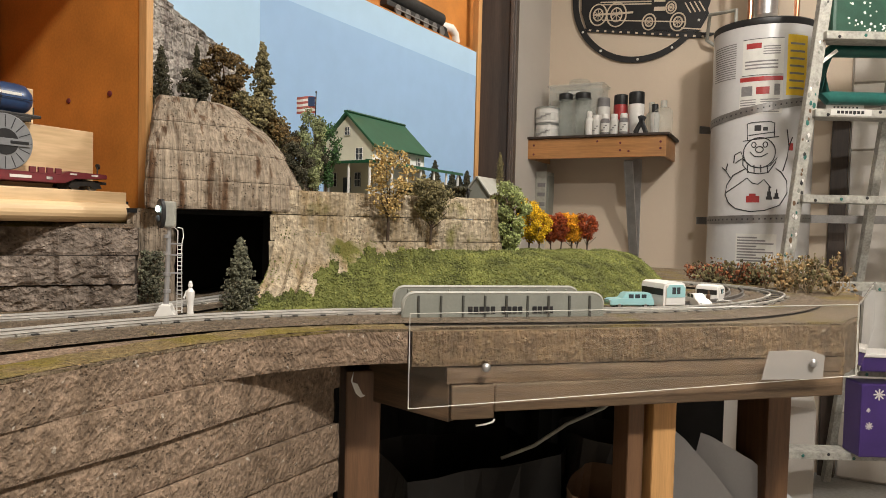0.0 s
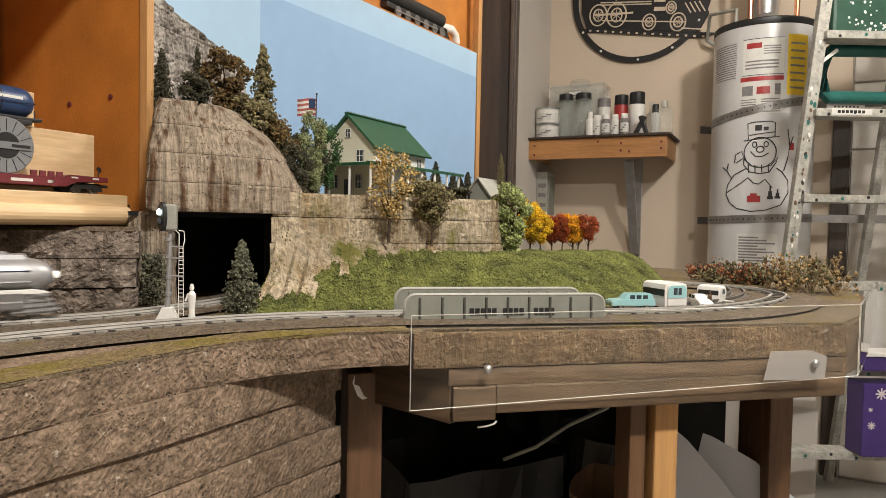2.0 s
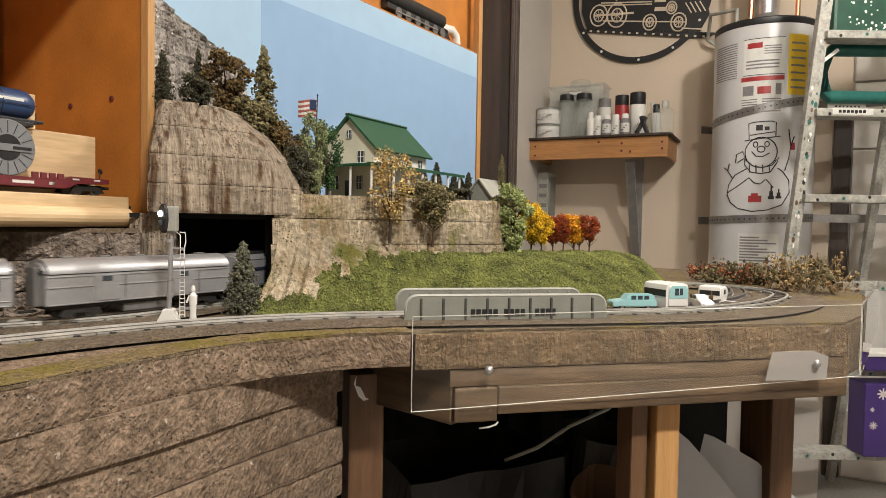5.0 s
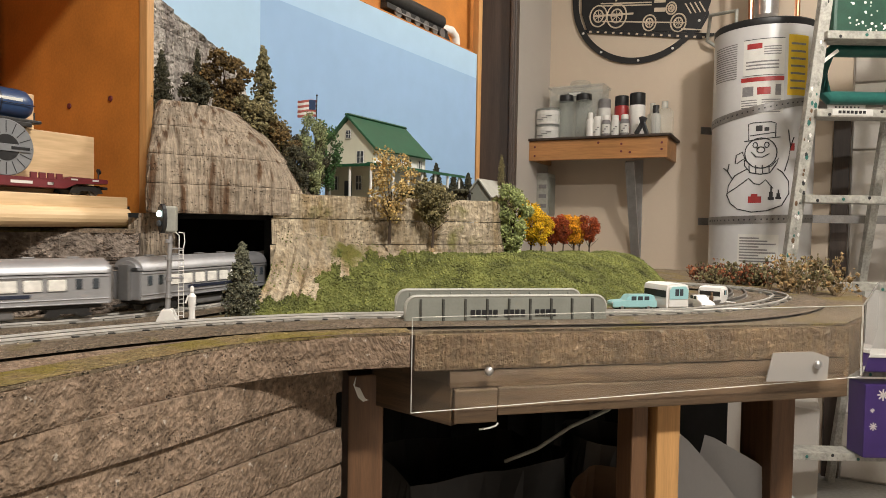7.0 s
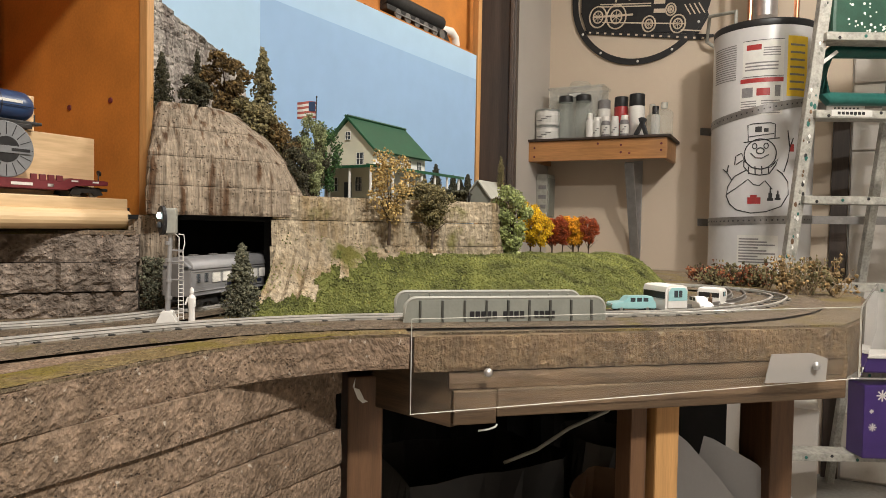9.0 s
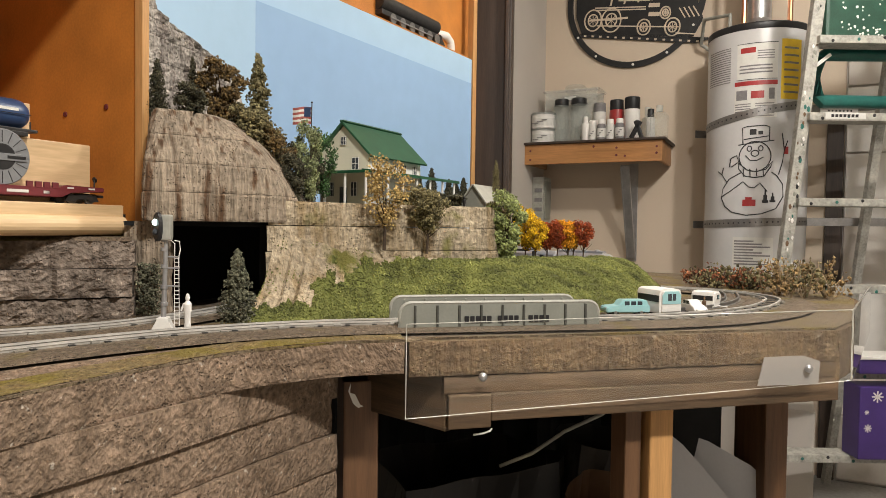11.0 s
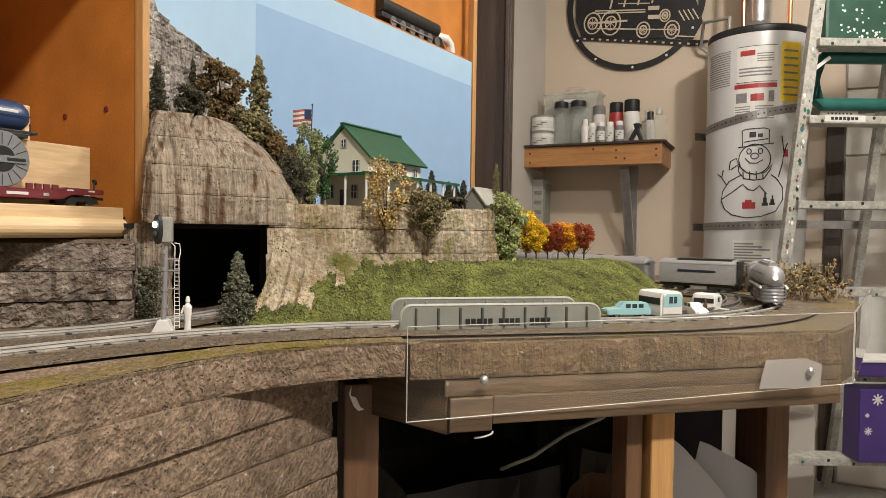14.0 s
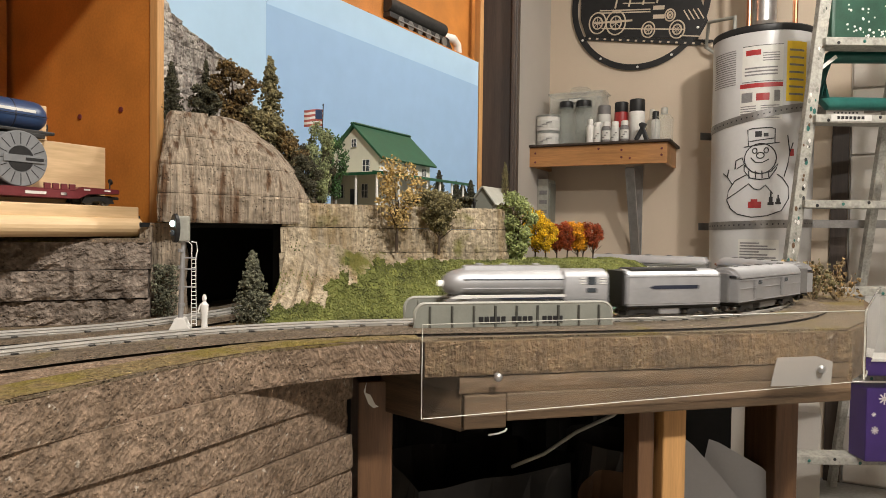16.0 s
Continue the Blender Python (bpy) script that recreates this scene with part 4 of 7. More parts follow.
def build_loco(length=0.235):
    l = thing("locomotive", "silver streamlined toy steam locomotive with bullet nose", "locomotive")
    # shroud: stations along x with half width and roof height
    bm = bmesh.new()
    rings = []
    stations = [(0.1105, 0.12), (0.1085, 0.42), (0.104, 0.66), (0.097, 0.84), (0.088, 0.95), (0.076, 1.0), (0.04, 1.0), (0.0, 1.0), (-0.055, 1.0)]
    for x, k in stations:
        ring = []
        for i in range(20):
            a = 2 * math.pi * i / 20
            ring.append(bm.verts.new((x, 0.0195 * k * math.cos(a), 0.046 + (0.0215 if math.sin(a) > 0 else 0.0175) * k * math.sin(a))))
        rings.append(ring)
    for p, q in zip(rings, rings[1:]):
        for i in range(20):
            bm.faces.new((p[i], p[(i + 1) % 20], q[(i + 1) % 20], q[i]))
    bm.faces.new(rings[0])
    bm.faces.new(rings[-1])
    boiler = part("boiler", bm, M["silver"], l, "silver boiler shroud", True)
    part("dome_cover", extrude_x([(-0.008, 0.062), (-0.006, 0.0705), (0, 0.072), (0.006, 0.0705), (0.008, 0.062)], -0.055, 0.085, 0.004), M["silver"], boiler, "", True)
    for x in (0.06, 0.025, -0.02):
        part("dome", lathe([(0.006, 0.069), (0.0055, 0.073), (0.003, 0.0745)], 12, None, Matrix.Translation((x, 0, 0))), M["silver"], boiler, "", True)
    part("headlight", lathe([(0.003, 0), (0.0042, 0.002), (0.0042, 0.006), (0.0035, 0.0075)], 14, None, Matrix.Translation((0.1075, 0, 0.0475)) @ Matrix.Rotation(math.pi / 2, 4, "Y")), M["headlamp"], boiler, "lit headlight")
    for sgn in (-1, 1):
        y = sgn * 0.0205
        part("running_board", prism([(-0.057, 0.0335), (0.088, 0.0335), (0.1, 0.031), (0.103, 0.0285), (0.09, 0.0285), (-0.057, 0.030)], 0.003, Matrix.Translation((0, y - 0.0015, 0)), None, 0.0006), M["white"], l, "pale running board edge")
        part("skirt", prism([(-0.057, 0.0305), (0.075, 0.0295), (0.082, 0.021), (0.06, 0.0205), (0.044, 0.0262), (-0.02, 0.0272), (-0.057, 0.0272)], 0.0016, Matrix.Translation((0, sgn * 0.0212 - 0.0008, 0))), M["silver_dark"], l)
        part("skirt_stripe", prism([(-0.05, 0.0278), (0.03, 0.0276), (0.042, 0.0288), (0.03, 0.03), (-0.05, 0.03)], 0.0009, Matrix.Translation((0, sgn * 0.0224 - 0.00045, 0))), M["stripe"], l)
        # upper one is the handrail's shadow as a dark line, lower one a silver band
        for z in (0.0535, 0.0415):
            part("boiler_band_and_shadow", box((0.142, 0.0016, 0.0012), (0.014, sgn * (0.0186 if z > 0.05 else 0.0196), z), None, 0.0004), M["stripe"] if z > 0.05 else M["silver"], boiler)
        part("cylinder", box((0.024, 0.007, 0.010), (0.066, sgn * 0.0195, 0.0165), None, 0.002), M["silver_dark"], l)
        part("tread_steps", box((0.006, 0.004, 0.016), (-0.108, sgn * 0.0205, 0.014), None, 0.0006), M["silver"], l)
    # bow-shaped pilot with ribs
    bow = bmesh.new()
    rows = []
    for k in range(7):
        v = k / 6
        z = 0.0335 - 0.028 * v
        reach = 0.094 + 0.022 * v ** 0.7
        rows.append([bow.verts.new((0.066 + (reach - 0.066) * math.cos(a), (0.0205 - 0.001 * v) * math.sin(a), z)) for a in [math.pi * (i / 14 - 0.5) for i in range(15)]])
    for p, q in zip(rows, rows[1:]):
        for i in range(14):
            bow.faces.new((p[i], p[i + 1], q[i + 1], q[i]))
    pilot = part("pilot", bow, M["silver"], l, "ribbed silver pilot", True)
    for k in range(5):
        v = (k + 0.6) / 5.2
        z, reach = 0.0335 - 0.028 * v, 0.0965 + 0.022 * v ** 0.7
        part("pilot_rib", tube([(0.066 + (reach - 0.066) * math.cos(a), 0.0212 * math.sin(a), z) for a in [math.pi * (i / 12 - 0.5) for i in range(13)]], 0.0009, 5), M["silver"], pilot)
    # cab
    cab = part("cab", extrude_x(side_profile(0.0225, 0.026, 0.0675, 0.011, 8), -0.1165, -0.053, 0.0015), M["silver"], l, "silver cab", True)
    for sgn in (-1, 1):
        y = sgn * 0.0227
        part("cab_window", box((0.013, 0.0012, 0.011), (-0.092, y, 0.052), None, 0.0006), M["pane"], cab)
        part("cab_window", box((0.015, 0.0012, 0.006), (-0.092, y, 0.039), None, 0.0006), M["pane"], cab)
        for k in range(3):
            part("louvre", box((0.009, 0.0014, 0.0016), (-0.108, y, 0.048 + 0.0035 * k), None, 0.0003), M["white"], cab)
            part("louvre", box((0.007, 0.0014, 0.0016), (-0.079, y, 0.048 + 0.0035 * k), None, 0.0003), M["white"], cab)
        part("cab_skirt", prism([(-0.1165, 0.027), (-0.053, 0.027), (-0.066, 0.021), (-0.085, 0.013), (-0.1165, 0.0105)], 0.002, Matrix.Translation((0, sgn * 0.0215 - 0.001, 0))), M["silver"], cab)
    part("chassis", box((0.19, 0.016, 0.014), (-0.01, 0, 0.019), None, 0.002), M["chassis"], l)
    for x in (0.088, 0.068):
        for sgn in (-1, 1):
            part("pilot_wheel", rod((x, sgn * 0.0095, 0.0062), (x, sgn * 0.0135, 0.0062), 0.0062, None, 14), M["silver_dark"], l)
    for x in (-0.078, -0.1):
        for sgn in (-1, 1):
            part("trailing_wheel", rod((x, sgn * 0.0095, 0.0066), (x, sgn * 0.0135, 0.0066), 0.0066, None, 14), M["silver_dark"], l)
    drivers, rods = [], []
    for x in (0.0235, -0.0085, -0.0405):
        for sgn in (-1, 1):
            w = part("driving_wheel", wheel_bm(0.0135, 6), M["wheel"], l, "pale spoked driving wheel")
            drivers.append((w, x, sgn * 0.0125))
    for sgn in (-1, 1):
        bar = box((0.07, 0.0018, 0.0026), (0, 0, 0), None, 0.0005)
        bar = box((0.05, 0.0016, 0.0022), (0.045, sgn * 0.0012, 0.001), Matrix.Rotation(-0.05, 4, "Y"), 0.0004, bar)
        rods.append((part("side_rod", bar, M["steel"], l, "bright side rod"), sgn * 0.0162))
    return l, drivers, rods


loco, drivers, side_rods = build_loco()
tender = build_tender()
loco.scale = (0.97, 0.97, 0.97)
CAR = 0.24
baggage = passenger_car("baggage_car", "silver baggage car with two side doors", CAR, False)
coach_a = passenger_car("passenger_coach", "silver passenger coach with lit windows", CAR, True)
coach_b = copy_thing(coach_a, Matrix())

# seconds and the place of the locomotive's nose along the track
NOSE = [(0, 1.19), (1.0, 1.46), (2.0, 1.702), (2.5, 1.822), (3.0, 1.938), (3.5, 2.05), (4.0, 2.152), (4.2, 2.19), (6.3, 2.566), (6.6, 2.62), (7.0, 2.689), (7.4, 2.757),
        (7.8, 2.818), (8.2, 2.884), (8.6, 2.951), (9.0, 3.020), (9.2, 3.056), (11.3, 3.380), (11.6, 3.427), (12.0, 3.488), (12.5, 3.563), (13.0, 3.643), (13.5, 3.730),
        (14.0, 3.823), (14.4, 3.920), (14.6, 3.987), (15.0, 4.124), (15.5, 4.282), (16.0, 4.436)]


def nose(t):
    for (a, p), (b, q) in zip(NOSE, NOSE[1:]):
        if t <= b:
            return p + (q - p) * (t - a) / (b - a)
    return NOSE[-1][1]


def vehicle_pose(front, length):
    a, b = at(front - 0.2 * length), at(front - 0.8 * length)
    return Matrix.Translation(((a.x + b.x) / 2, (a.y + b.y) / 2, RAIL_TOP)) @ Matrix.Rotation(math.atan2(a.y - b.y, a.x - b.x), 4, "Z")


def motions():
    times = [k / 10 for k in range(161)]
    lead = 0.0
    for ob, length in ((loco, 0.228), (tender, 0.154), (baggage, CAR), (coach_a, CAR), (coach_b, CAR)):
        walk(ob, [(t, vehicle_pose(nose(t) - lead, length)) for t in times])
        lead += length + 0.02
    ticks = [k / 30 for k in range(481)]
    for ob, x, y in drivers:
        walk(ob, [(t, Matrix.Translation((x, y, 0.0138)) @ Matrix.Rotation(nose(t) / 0.0135, 4, "Y")) for t in ticks])
    for ob, y in side_rods:
        walk(ob, [(t, pose(-0.0085 + 0.0055 * math.sin(nose(t) / 0.0135), y, 0.0138 + 0.0055 * math.cos(nose(t) / 0.0135))) for t in ticks])


# ---- girder bridge, signal, figures ----
bridge = thing("girder_bridge", "grey plate-girder toy railway bridge with dark lettering", "bridge")
g0, gd = Vector((-0.046, 0.81, 0.988)), Vector((0.977, 0.213, 0))
for side, off in ((0, 0.0), (1, 0.078)):
    m = frame_at(g0.x - 0.213 * off, g0.y + 0.977 * off, g0.z, gd.x, gd.y)
    L, H, r = 0.258, 0.047, 0.014
    arc = lambda cx, a0: [(cx + r * math.cos(math.radians(a0 + 15 * k)), H - r + r * math.sin(math.radians(a0 + 15 * k))) for k in range(7)]
    plate = prism([(0, 0), (L, 0)] + arc(L - r, 0) + arc(r, 90), 0.003)
    girder = part("girder", plate, M["grey_paint"], bridge, "grey riveted girder")
    girder.matrix_world = m
    rim = [(0, 0, 0.002)] + [(x, 0, z) for x, z in reversed(arc(r, 90))] + [(x, 0, z) for x, z in reversed(arc(L - r, 0))] + [(L, 0, 0.002)]
    part("flange", tube([(x, 0.0015, z) for x, _, z in rim], 0.0024, 6), M["grey_light"], girder)
    part("flange", box((L, 0.007, 0.003), (L / 2, 0.0015, 0.0042), None, 0.0006), M["grey_light"], girder)
    for k in range(9):
        part("stiffener", box((0.0026, 0.0035, H - 0.008), (0.0185 + k * (L - 0.037) / 8, -0.0012, H / 2 + 0.001), None, 0.0005), M["grey_dark"] if side == 0 else M["grey_paint"], girder)
    for x in (0.0085, 0.128, L - 0.0085):
        part("rivet", lathe([(0.0026, 0), (0.0022, 0.0014), (0.0008, 0.0022)], 10, None, Matrix.Translation((x, 0, 0.009)) @ Matrix.Rotation(math.pi / 2, 4, "X")), M["grey_light"], girder)
    for x in (0.010, L - 0.010):
        part("foot", box((0.026, 0.006, 0.007), (x, -0.001, 0.0015), None, 0.0008), M["grey_light"], girder)
    if side == 0:
        x = 0.083
        for k, gap in enumerate((1, 1, 1, 1, 1.9, 1, 1, 1.0, 2.6, 1, 1, 1, 1)):
            part("lettering_bar", box((0.0056, 0.001, 0.0088), (x, -0.0010, 0.0262), None, 0.0006), M["black"], girder)
            x += 0.0072 * gap
part("deck", box((0.25, 0.07, 0.004), (0.129, 0.039, 0.004)), M["tie"], bridge).matrix_world = frame_at(g0.x, g0.y, g0.z, gd.x, gd.y)

signal = thing("block_signal", "silver toy block signal mast with ladder and lit lamp", "signal", frame_at(-0.3175, 0.778, 1.008, 0.98, 0.2) @ Matrix.Scale(0.94, 4))
part("base", prism([(-0.013, -0.0086), (0.013, -0.0086), (0.0125, -0.002), (0.0075, 0.0045), (0.006, 0.012), (-0.006, 0.012), (-0.0075, 0.0045), (-0.0125, -0.002)], 0.020, Matrix.Translation((0, -0.010, 0)), None, 0.0010), M["white"], signal, "white signal base")
mast = part("mast", rod((0, 0, 0.012), (0.003, 0, 0.108), 0.0032, 0.0026, 12), M["silver"], signal)
for z in (0.026, 0.047, 0.072, 0.093, 0.104):
    part("collar", rod((0.0008, 0, z), (0.001, 0, z + 0.004), 0.0044, None, 12), M["silver"], mast)
head = part("head", box((0.013, 0.016, 0.031), (0.0035, 0, 0.122), None, 0.002), M["grey_light"], signal)
hood = lathe([(0.0105, 0), (0.0105, 0.004), (0.0095, 0.005)], 18, None, Matrix.Translation((-0.0035, -0.006, 0.1225)) @ Matrix.Rotation(-0.9, 4, "Z") @ Matrix.Rotation(math.pi / 2, 4, "X") @ Matrix.Diagonal((0.8, 1.7, 1, 1)))
part("target", hood, M["black"], head, "black signal target")
for z, material in ((0.128, "signal_lamp"), (0.1165, "pane")):
    part("lamp", lathe([(0.004, 0), (0.0038, 0.002), (0.002, 0.0034)], 14, None, Matrix.Translation((-0.0075, -0.0098, z)) @ Matrix.Rotation(-0.9, 4, "Z") @ Matrix.Rotation(math.pi / 2, 4, "X")), M[material], head, "lit signal lamp" if z > 0.12 else "")
lad = part("ladder", tube([(0.0125, 0, 0.001), (0.013, 0, 0.102), (0.009, 0, 0.106), (0.002, 0, 0.106)], 0.0007, 5), M["white"], signal, "white wire ladder")
part("stile", tube([(0.0185, 0, 0.001), (0.0175, 0, 0.085), (0.0195, 0, 0.095), (0.0185, 0, 0.105), (0.0125, 0, 0.106)], 0.0007, 5), M["white"], lad)
for k in range(17):
    part("rung", rod((0.0126, 0, 0.004 + 0.005 * k), (0.0184, 0, 0.004 + 0.005 * k), 0.0005, None, 4), M["white"], lad)
for z in (0.05, 0.072, 0.086):
    part("stay", rod((0.002, 0, z), (0.0185, 0, z), 0.001, None, 6), M["silver"], signal)


def figure(x, y, z, h, material, label):
    """A miniature figurine, one plain mesh."""
    s = h / 0.04
    bm = lathe([(0.005, 0), (0.0052, 0.001), (0.0042, 0.008), (0.0046, 0.018), (0.0056, 0.022), (0.0058, 0.03), (0.003, 0.0335), (0.0018, 0.0345)], 12)
    bm = lathe([(0.001, 0.034), (0.0029, 0.0355), (0.0033, 0.038), (0.0026, 0.0395), (0.0028, 0.0398), (0.002, 0.042), (0.0005, 0.0428)], 12, bm)
    for sgn in (-1, 1):
        bm = rod((sgn * 0.005, 0, 0.031), (sgn * 0.0052 - 0.003, -0.003, 0.022), 0.0016, 0.0013, 7, bm)
    ob = part("figurine", bm, material, None, "", True)
    ob.matrix_world = Matrix.Translation((x, y, z)) @ Matrix.Scale(s, 4)
    ob.scale = (0.84 * s, 0.84 * s, s)
    return tagged(ob, label, "figurine")


figure(-0.293, 0.787, 1.004, 0.039, M["white"], "white unpainted miniature figurine beside the signal")


# ---- trees ----
def tree(shape, leaf, x, y, z, h, w, bare):
    rnd = random.Random(int(x * 5000) + int(h * 9000))
    w *= 1.22 if shape == "bushy" and leaf not in ("yellow", "red", "gold", "orange") else 1.12
    t = thing("model_tree", {"dark": "dark evergreen model tree", "olive": "olive-brown model tree of lichen", "rust": "rust-brown model tree", "pale": "pale grey-green model tree",
              "green": "deep green round model tree", "gold": "sparse golden-brown model tree", "fresh": "light green bushy model tree",
              "yellow": "bright yellow autumn model tree", "orange": "orange autumn model tree", "sage": "grey-green twiggy model conifer", "red": "dark red autumn model tree"}[leaf] + " on the layout", "tree", pose(x, y, z), "model trees")
    trunk = rod((0, 0, -0.003), (0.002, 0, h * 0.55), max(0.0012, w * 0.035), max(0.0007, w * 0.015), 7)
    tips = []
    if shape == "conifer":
        trunk = rod((0, 0, h * 0.5), (0, 0, h * 0.97), w * 0.02, 0.0004, 6, trunk)
        levels = 36
        for k in range(levels):
            v = k / (levels - 1)
            reach = w * 0.5 * (1 - v) ** 0.8 * rnd.uniform(0.55, 1.15) + w * 0.02
            for j in range(17):
                a = rnd.uniform(0, 2 * math.pi)
                zz = h * (0.04 + 0.95 * v) + rnd.gauss(0, h * 0.018)
                for q in range(5):
                    f = (q + 1) / 5
                    tips.append((reach * f * math.cos(a) + rnd.gauss(0, 0.0008), reach * f * math.sin(a) + rnd.gauss(0, 0.0008), zz - reach * f * 0.35 + rnd.gauss(0, 0.001)))
        size = max(0.0010, w * 0.03)
    else:
        dense = {"gold": 1100, "olive": 2400, "fresh": 3600, "pale": 3000, "rust": 2600}.get(leaf, 2600)
        for k in range(9):
            a, v = rnd.uniform(0, 6.3), rnd.uniform(0.25, 0.6)
            e = Vector((w * 0.36 * math.cos(a), w * 0.36 * math.sin(a), h * (v + rnd.uniform(0.12, 0.32))))
            trunk = rod((0, 0, h * v * 0.8), e, max(0.0006, w * 0.014), 0.0003, 5, trunk)
        lobes = []
        for k in range(13):
            v = bare + (0.96 - bare) * (k + 0.5) / 13
            spread = math.sin(math.pi * min(1, (0.12 + 0.88 * (1 - (k + 0.5) / 13)) ** 0.75)) * 0.34 + 0.05
            a = k * 2.4 + rnd.uniform(-0.4, 0.4)
            lobes.append(Vector((w * spread * math.cos(a) * rnd.uniform(0.4, 1), w * spread * math.sin(a) * rnd.uniform(0.4, 1), h * v)))
        for _ in range(dense):
            c = rnd.choice(lobes)
            d = Vector((rnd.gauss(0, 1), rnd.gauss(0, 1), rnd.gauss(0, 1))).normalized()
            tips.append(c + Vector((d.x * w * 0.2, d.y * w * 0.2, d.z * h * 0.11)) * rnd.uniform(0.35, 1.1))
        size = max(0.0010, w * 0.03) * (0.9 if leaf == "gold" else 1.0)
    part("trunk", trunk, M["trunk"], t, "", True)
    crown = clumps("crown", tips, size, LEAF[leaf], "", "", 0.55)
    crown.parent = t
    return t


TREES = [
    ("bushy", "dark", -0.368, 1.000, 1.270, 0.062, 0.050, 0.02),
    ("bushy", "olive", -0.300, 1.050, 1.235, 0.075, 0.060, 0.02),
    ("bushy", "rust", -0.262, 1.070, 1.1615, 0.120, 0.055, 0.02),
    ("bushy", "dark", -0.228, 1.050, 1.1615, 0.075, 0.045, 0.02),
    ("bushy", "dark", -0.222, 1.150, 1.1615, 0.095, 0.040, 0.10),
    ("bushy", "olive", 0.105, 1.210, 1.072, 0.100, 0.050, 0.02),
    ("conifer", "dark", -0.412, 0.985, 1.284, 0.079, 0.038, 0.00),
    ("conifer", "dark", -0.388, 1.060, 1.291, 0.094, 0.030, 0.00),
    ("bushy", "rust", -0.350, 1.080, 1.286, 0.099, 0.067, 0.12),
    ("conifer", "olive", -0.313, 1.160, 1.1615, 0.250, 0.090, 0.00),
    ("bushy", "dark", -0.325, 1.100, 1.24, 0.081, 0.055, 0.05),
    ("bushy", "olive", -0.279, 1.100, 1.1615, 0.131, 0.072, 0.05),
    ("bushy", "dark", -0.256, 1.140, 1.1615, 0.113, 0.047, 0.05),
    ("bushy", "pale", -0.214, 1.100, 1.1615, 0.132, 0.046, 0.12),
    ("bushy", "green", -0.206, 1.180, 1.1615, 0.130, 0.045, 0.20),
    ("bushy", "gold", -0.085, 1.035, 1.094, 0.138, 0.072, 0.30),
    ("bushy", "olive", -0.020, 1.070, 1.088, 0.100, 0.057, 0.40),
    ("bushy", "fresh", 0.117, 1.190, 1.066, 0.125, 0.058, 0.08),
    ("conifer", "olive", 0.115, 1.420, 1.1615, 0.106, 0.030, 0.00),
    ("conifer", "sage", -0.263, 0.882, 0.999, 0.092, 0.056, 0.0),
    ("bushy", "yellow", 0.161, 1.275, 1.064, 0.103, 0.049, 0.30),
    ("bushy", "yellow", 0.177, 1.255, 1.065, 0.080, 0.042, 0.35),
    ("bushy", "red", 0.203, 1.285, 1.065, 0.073, 0.046, 0.40),
    ("bushy", "red", 0.221, 1.275, 1.065, 0.076, 0.040, 0.40),
    ("bushy", "orange", 0.242, 1.280, 1.065, 0.077, 0.050, 0.40),
    ("bushy", "orange", 0.253, 1.285, 1.066, 0.074, 0.036, 0.40),
    ("bushy", "red", 0.270, 1.275, 1.067, 0.074, 0.043, 0.45),
    ("conifer", "dark", -0.027, 1.860, 1.1615, 0.126, 0.060, 0.00),
    ("conifer", "dark", -0.060, 1.840, 1.1615, 0.106, 0.050, 0.00),
    ("conifer", "dark", 0.021, 1.930, 1.1615, 0.101, 0.060, 0.00),
    ("conifer", "dark", 0.064, 1.970, 1.1615, 0.108, 0.065, 0.00),
    ("conifer", "dark", 0.041, 1.980, 1.1615, 0.098, 0.060, 0.00),
    ("bushy", "olive", -0.061, 1.200, 1.161, 0.030, 0.050, 0.05),
    ("bushy", "dark", 0.015, 1.300, 1.167, 0.024, 0.065, 0.05),
]
for row in TREES:
    tree(*row)

# creeper on the rocks, dried plants at the end of the table
rnd = random.Random(8)
creeper = [(-0.382 + rnd.uniform(-0.014, 0.016), 0.888 + rnd.uniform(-0.008, 0.01), 1.0 + 0.074 * rnd.random() ** 0.8) for _ in range(900)]
tagged(clumps("creeper", creeper, 0.0017, LEAF["sage"], "", "", 0.5), "dark green creeper of lichen on the rock wall", "creeper", kind="stuff")
for (x0, x1, y0, y1, n, leaf, h) in ((0.60, 0.74, 1.45, 1.62, 60, "berry", 0.042), (0.66, 0.76, 1.27, 1.45, 46, "dry", 0.07)):
    for k in range(n // 3):
        x, y = rnd.uniform(x0, x1), rnd.uniform(y0, y1)
        plant = thing("dried_plant", "dried reddish berry sprig at the table end" if leaf == "berry" else "dry straw-coloured sprig at the table end", "plant", pose(x, y, 1.0), "dried plants")
        stems, tips = None, []
        for j in range(5):
            hh = h * rnd.uniform(0.5, 1.1)
            e = Vector((rnd.gauss(0, 0.016), rnd.gauss(0, 0.016), hh))
            mid = e * 0.5 + Vector((rnd.gauss(0, 0.006), rnd.gauss(0, 0.006), 0))
            stems = tube([(0, 0, -0.002), mid, e], 0.0009, 5, stems)
            for q in range(11):
                f = rnd.uniform(0.3, 1.0)
                tips.append(mid.lerp(e, f * 2 - 1) + Vector((rnd.gauss(0, 0.007), rnd.gauss(0, 0.007), rnd.gauss(0, 0.006))))
        part("stem", stems, M["straw"] if leaf == "dry" else M["trunk"], plant)
        crown = clumps("sprig", tips, 0.0034, LEAF[leaf if rnd.random() < 0.5 else "olive"], "", "", 0.55)
        crown.parent = plant

